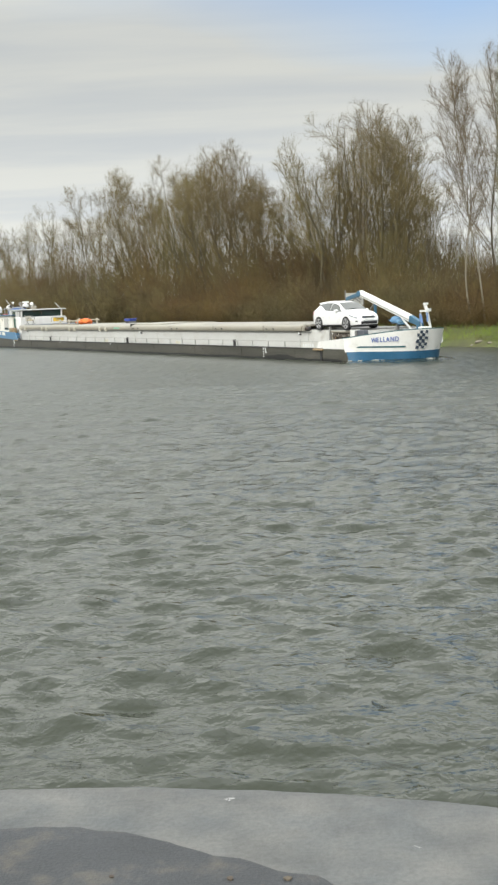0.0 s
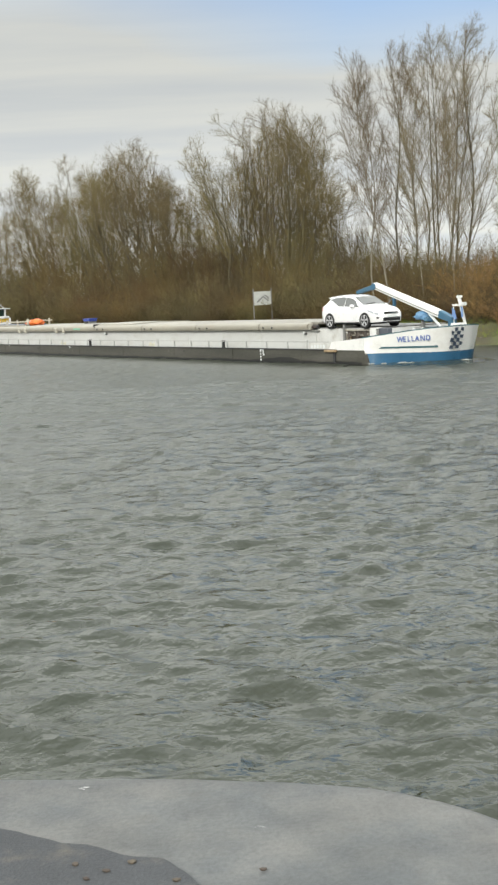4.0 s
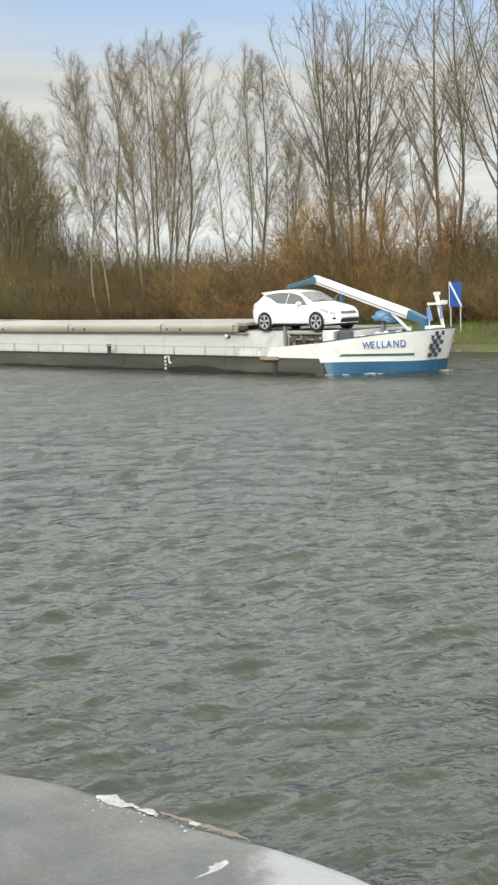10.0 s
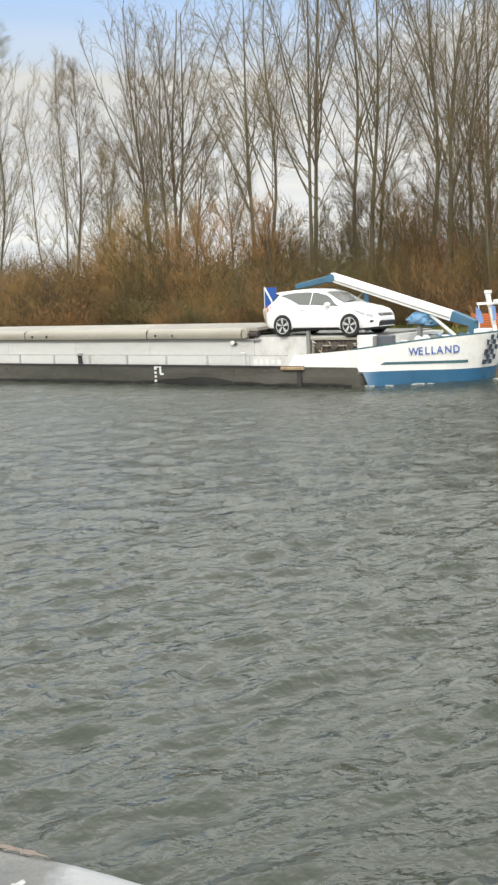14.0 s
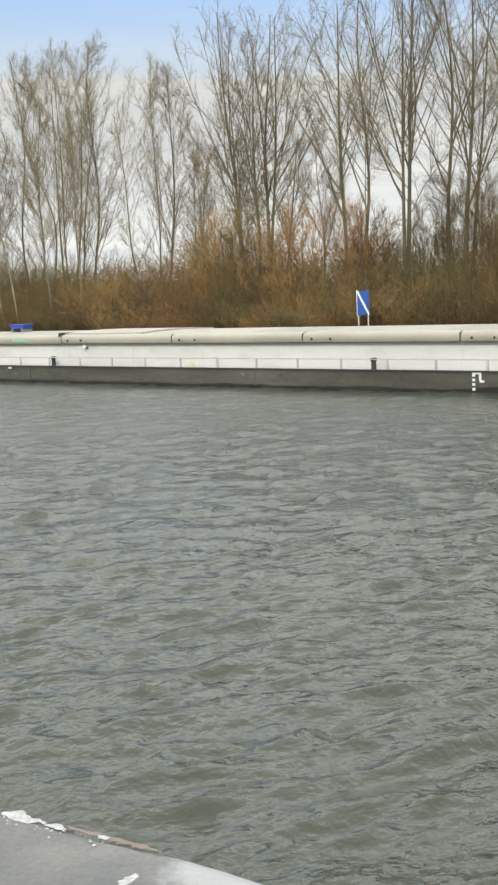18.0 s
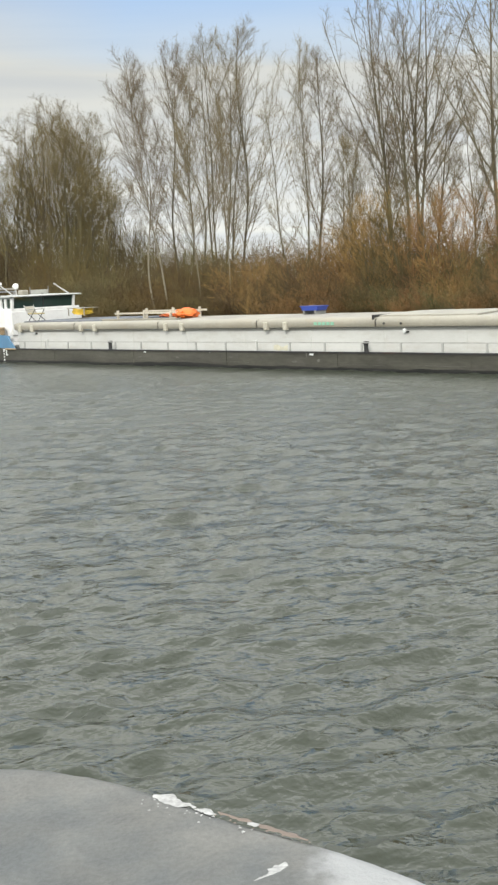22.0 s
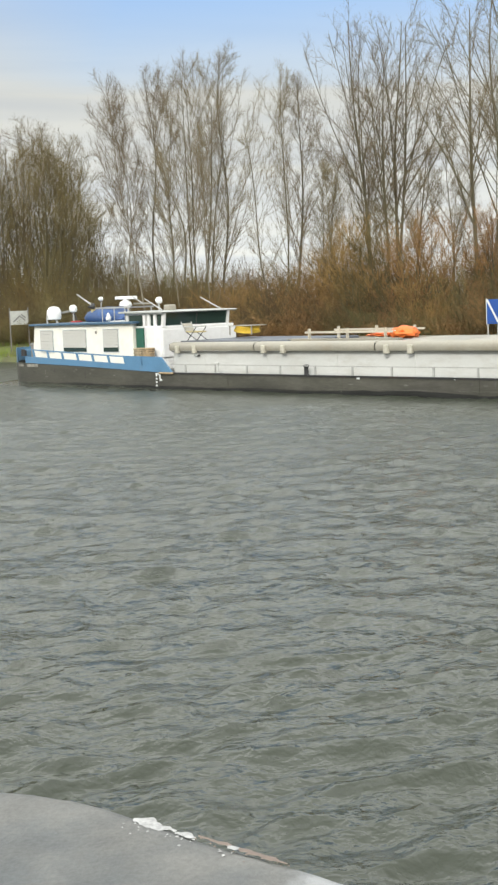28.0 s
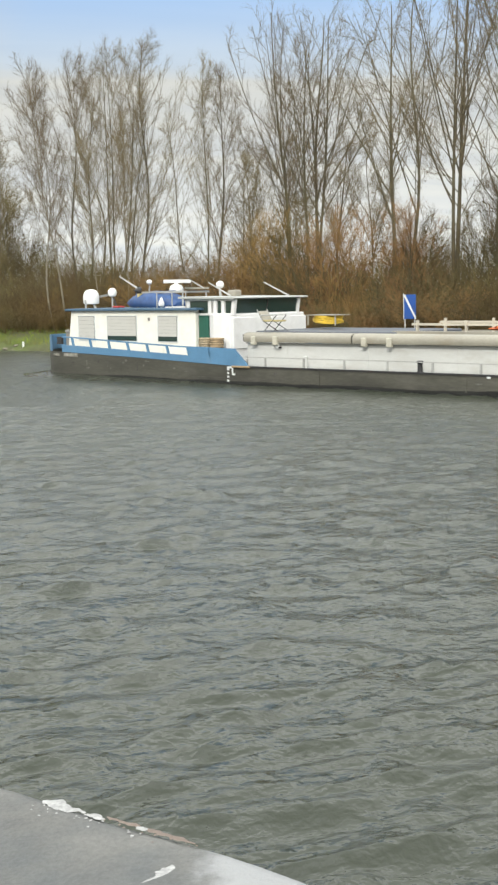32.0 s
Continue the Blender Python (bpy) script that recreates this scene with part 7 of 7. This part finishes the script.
def foam_ridge(a, b, wide, seed):
    """A ragged low curl of foam from a to b on the water."""
    rnd = random.Random(seed)
    bm = B()
    a, b = Vector(a), Vector(b)
    side = Vector((b.y - a.y, a.x - b.x)).normalized()
    n = max(6, int((b - a).length / 0.05))
    rings = []
    for k in range(n + 1):
        f = k / n
        swell = math.sin(math.pi * min(1, max(0.04, f))) ** 0.6
        w = wide * swell * rnd.uniform(0.35, 1.0)
        h = wide * 0.55 * swell * rnd.uniform(0.3, 1.0)
        c = a.lerp(b, f) + side * rnd.gauss(0.02, 0.016)
        rings.append([bm.verts.new((c.x + side.x * o * w, c.y + side.y * o * w, WATER + 0.06 + 0.03 * (c.x - 9) / 3 + z)) for o, z in ((-0.5, -0.02), (-0.2, 0.012 + h), (0.25, 0.012 + 0.6 * h), (0.6, -0.02))])
    for p, q in zip(rings, rings[1:]):
        for k in range(3):
            if rnd.random() > 0.12:
                bm.faces.new((p[k], p[k + 1], q[k + 1], q[k]))
    return bm


def hull_swell(plan, rise, reach, seed):
    """A low swell of water piled against the hull along a plan line, falling away outwards."""
    line = smooth_line(plan, 0.12)
    rows = [[] for _ in range(12)]
    for i, p in enumerate(line):
        a, b = line[max(0, i - 1)], line[min(len(line) - 1, i + 1)]
        t = (b - a).normalized()
        nn = Vector((t.y, -t.x))
        h = rise(p.x)
        for k, row in enumerate(rows):
            d = -0.25 + (reach + 0.25) * (k / 11) ** 1.5
            q = p + nn * d
            rip = 0.016 * noise.noise(Vector((q.x * 1.6, q.y * 3.0, seed))) + 0.008 * noise.noise(Vector((q.x * 5, q.y * 7, seed)))
            row.append((q.x, q.y, WATER - 0.07 + (h + 0.07) * math.exp(-(max(0.0, d) / (0.42 * reach)) ** 2) + rip))
    return sheet(B(), rows)


wake = thing("bow_wave", "low swell of grey-green water pushed up round the barge's ends", "wave", kind="stuff")
part("bow_swell", hull_swell([(5.0, 0.0), (7.4, 0.0), (8.3, 0.12), (9.0, 0.42), (9.6, 0.75), (10.2, 1.1), (10.7, 1.45), (11.05, 1.85), (11.25, 2.3), (11.35, 2.85), (11.25, 3.4), (10.7, 4.25)], lambda x: lerp_table(x, [(6.0, -0.05), (8.6, 0.03), (10.0, 0.09), (11.2, 0.13)]), 2.6, 3), M_WATER, wake, smooth=True)
part("stern_swell", hull_swell([(-56.3, 4.4), (-56.45, 2.85), (-56.35, 1.6), (-56.1, 0.6), (-55.6, 0.12), (-54.5, 0.0), (-50.0, 0.0), (-44.0, 0.0), (-38.0, 0.0)], lambda x: lerp_table(x, [(-56, 0.12), (-53, 0.09), (-47, 0.03), (-40, -0.05)]), 2.6, 8), M_WATER, wake, smooth=True)
rides(wake, 0, 0, 0)
for k, (p0, p1, w) in enumerate([((8.6, 0.0), (8.95, 0.14), 0.035), ((9.25, 0.28), (9.5, 0.40), 0.03), ((9.95, 0.68), (10.35, 0.9), 0.10), ((10.4, 0.92), (10.6, 1.05), 0.07), ((11.3, 2.2), (11.45, 2.8), 0.07), ((11.7, 2.8), (12.1, 3.1), 0.05)]):
    part("bow_foam", foam_ridge(p0, p1, w, 20 + k), M_FOAM, foam)
part("stern_foam", foam_flecks([(-56.1, 0.8), (-57.2, 0.6), (-58.6, 0.9), (-60.5, 0.5)], 7, 6, 0.022), M_FOAM, foam)
rides(foam, 0, 0, 0)

# ---- things on the far bank ----


def place_on_bank(ob, u, n, turn):
    ob.matrix_world = pose(*canal(u, n, bank_height(n) - 0.05), 0, 0, turn)


M_POSTDARK = material("weathered_dark_post", (0.16, 0.15, 0.14), 0.7, vary=0.2)


def make_signs():
    # white board with a dark angle drawn on it, on two grey posts
    s = thing("waterway_sign", "white waterway board with a dark angle mark on grey posts", "sign")
    for x in (-0.70, 0.61):
        part("post", bx(x, x + 0.09, -0.05, 0.05, -0.4, 3.07), M_POSTDARK, s, bevel=0.01)
    board = part("board", bx(-0.62, 0.62, -0.09, -0.05, 1.84, 2.84), M_BOARD, s, bevel=0.01)
    part("emblem", prism(B(), [(-0.45, 2.08), (-0.38, 2.02), (0.05, 2.40), (0.44, 2.10), (0.49, 2.16), (0.05, 2.52)], -0.104, -0.09), M_EMBLEM, board, "faded dark angle mark")
    part("emblem", prism(B(), [(0.12, 2.57), (0.2, 2.61), (0.52, 2.34), (0.46, 2.28)], -0.104, -0.09), M_EMBLEM, board, "faded dark angle mark")
    part("rail", bx(-0.61, 0.61, -0.05, 0.0, 1.90, 1.96), M_POST, s)
    part("rail", bx(-0.61, 0.61, -0.05, 0.0, 2.68, 2.74), M_POST, s)
    place_on_bank(s, -78.95, 50.5, -4.9)
    b = thing("waterway_sign", "blue waterway board with a white diagonal bar on two pale posts", "sign")
    for x in (-0.27, 0.20):
        part("post", bx(x, x + 0.06, -0.04, 0.03, -0.4, 2.46), M_POST, b, bevel=0.01)
    board = part("board", bx(-0.29, 0.29, -0.075, -0.04, 1.27, 2.45), M_SIGNBLUE, b, bevel=0.008)
    part("diagonal_bar", prism(B(), [(-0.29, 2.45), (-0.23, 2.45), (0.29, 1.36), (0.29, 1.27), (0.24, 1.27), (-0.29, 2.36)], -0.088, -0.075), M_SIGNWHITE, board, "white diagonal bar")
    part("edge_strip", bx(-0.318, -0.288, -0.085, -0.04, 1.25, 2.50), M_SIGNWHITE, board)
    place_on_bank(b, -37.12, 50.5, -25.5)


M_BOARD = material("weathered_white_board", (0.38, 0.39, 0.37), 0.55, vary=0.12, bump=0)
M_EMBLEM = material("faded_dark_mark", (0.16, 0.16, 0.16), 0.6, vary=0.1, bump=0)


def make_bank_stones():
    rnd = random.Random(12)
    meshes = []
    for k in range(5):
        bm = B()
        bmesh.ops.create_icosphere(bm, subdivisions=2, radius=1.0)
        for v in bm.verts:
            v.co *= 1 + 0.3 * noise.noise(v.co * 1.3 + Vector((k * 7, 0, 0)))
            v.co.z *= 0.6
        me = bpy.data.meshes.new("stone"); bm.to_mesh(me); bm.free(); me.materials.append(M_STONE); me.shade_smooth()
        meshes.append(me)
    for i in range(86):
        u = -22 - rnd.random() ** 1.6 * 90 if i > 16 else -29.5 + rnd.uniform(-3.5, 6)
        n = BANK + rnd.uniform(-0.05, 0.55)
        s = rnd.uniform(0.08, 0.22) if i > 16 else rnd.uniform(0.12, 0.3)
        ob = tagged(new("stone", rnd.choice(meshes)), "pale weathered stone at the water's edge", "stone", "stones along the bank")
        ob.matrix_world = pose(*canal(u, n, bank_height(n) + s * 0.02), rnd.uniform(-15, 15), rnd.uniform(-15, 15), rnd.uniform(0, 360)) @ Matrix.Diagonal((s * 1.3, s, s * 0.8, 1))




def make_stake():
    """A short white stake at the water's edge."""
    st = thing("marker_stake", "short white marker stake at the grassy water's edge", "stake")
    part("stake_post", bx(-0.06, 0.06, -0.04, 0.04, -0.3, 0.36), M_SIGNWHITE, st, bevel=0.012)
    part("stake_cap", lathe(B(), [(0.07, 0.35), (0.07, 0.40), (0.03, 0.43)], 10), M_SIGNWHITE, st, smooth=True)
    place_on_bank(st, -66.4, 48.9, 0)


make_signs()
make_stake()
make_bank_stones()


def make_netting():
    """A length of orange safety netting on posts by the water."""
    net = thing("safety_netting", "faded orange plastic safety netting sagging on posts", "netting")
    for k in range(6):
        part("net_post", rod(B(), (k * 1.5, 0, -0.3), (k * 1.5 + 0.03, 0, 1.02), 0.025), M_RUSTY, net)
    for k in range(5):
        bm = B()
        for j in range(9):
            z = 0.12 + 0.1 * j
            sag = 0.05 * math.sin(j + k)
            beam(bm, (k * 1.5, -0.03, z), (k * 1.5 + 0.75, -0.03 + sag, z - 0.04), 0.012, 0.06)
            beam(bm, (k * 1.5 + 0.75, -0.03 + sag, z - 0.04), (k * 1.5 + 1.5, -0.03, z), 0.012, 0.06)
        for j in range(14):
            beam(bm, (k * 1.5 + 0.1 * j + 0.1, -0.035, 0.08), (k * 1.5 + 0.1 * j + 0.1, -0.035, 0.96), 0.035, 0.012)
        part("net_panel", bm, M_NET, net)
    net.matrix_world = pose(*canal(-26.2, 50.5, bank_height(50.5)), 0, 0, -58)


M_NET = material("orange_netting", (0.62, 0.17, 0.06), 0.7, vary=0.2, bump=0)
make_netting()


def motions():
    """What moves: the barge and all that rides on it, and the drifting water."""
    course = [(t, pose(x, y, 0, 0, 0, heading)) for t, x, y, heading in COURSE]
    walk(barge, course)
    for ob, seat in RIDING:
        walk(ob, [(t, m @ seat) for t, m in course])
    walk(water, [(0, pose(0, 0, 0)), (16, pose(-1.2, -6.0, 0)), (32, pose(-2.4, -12.0, 0))])


motions()
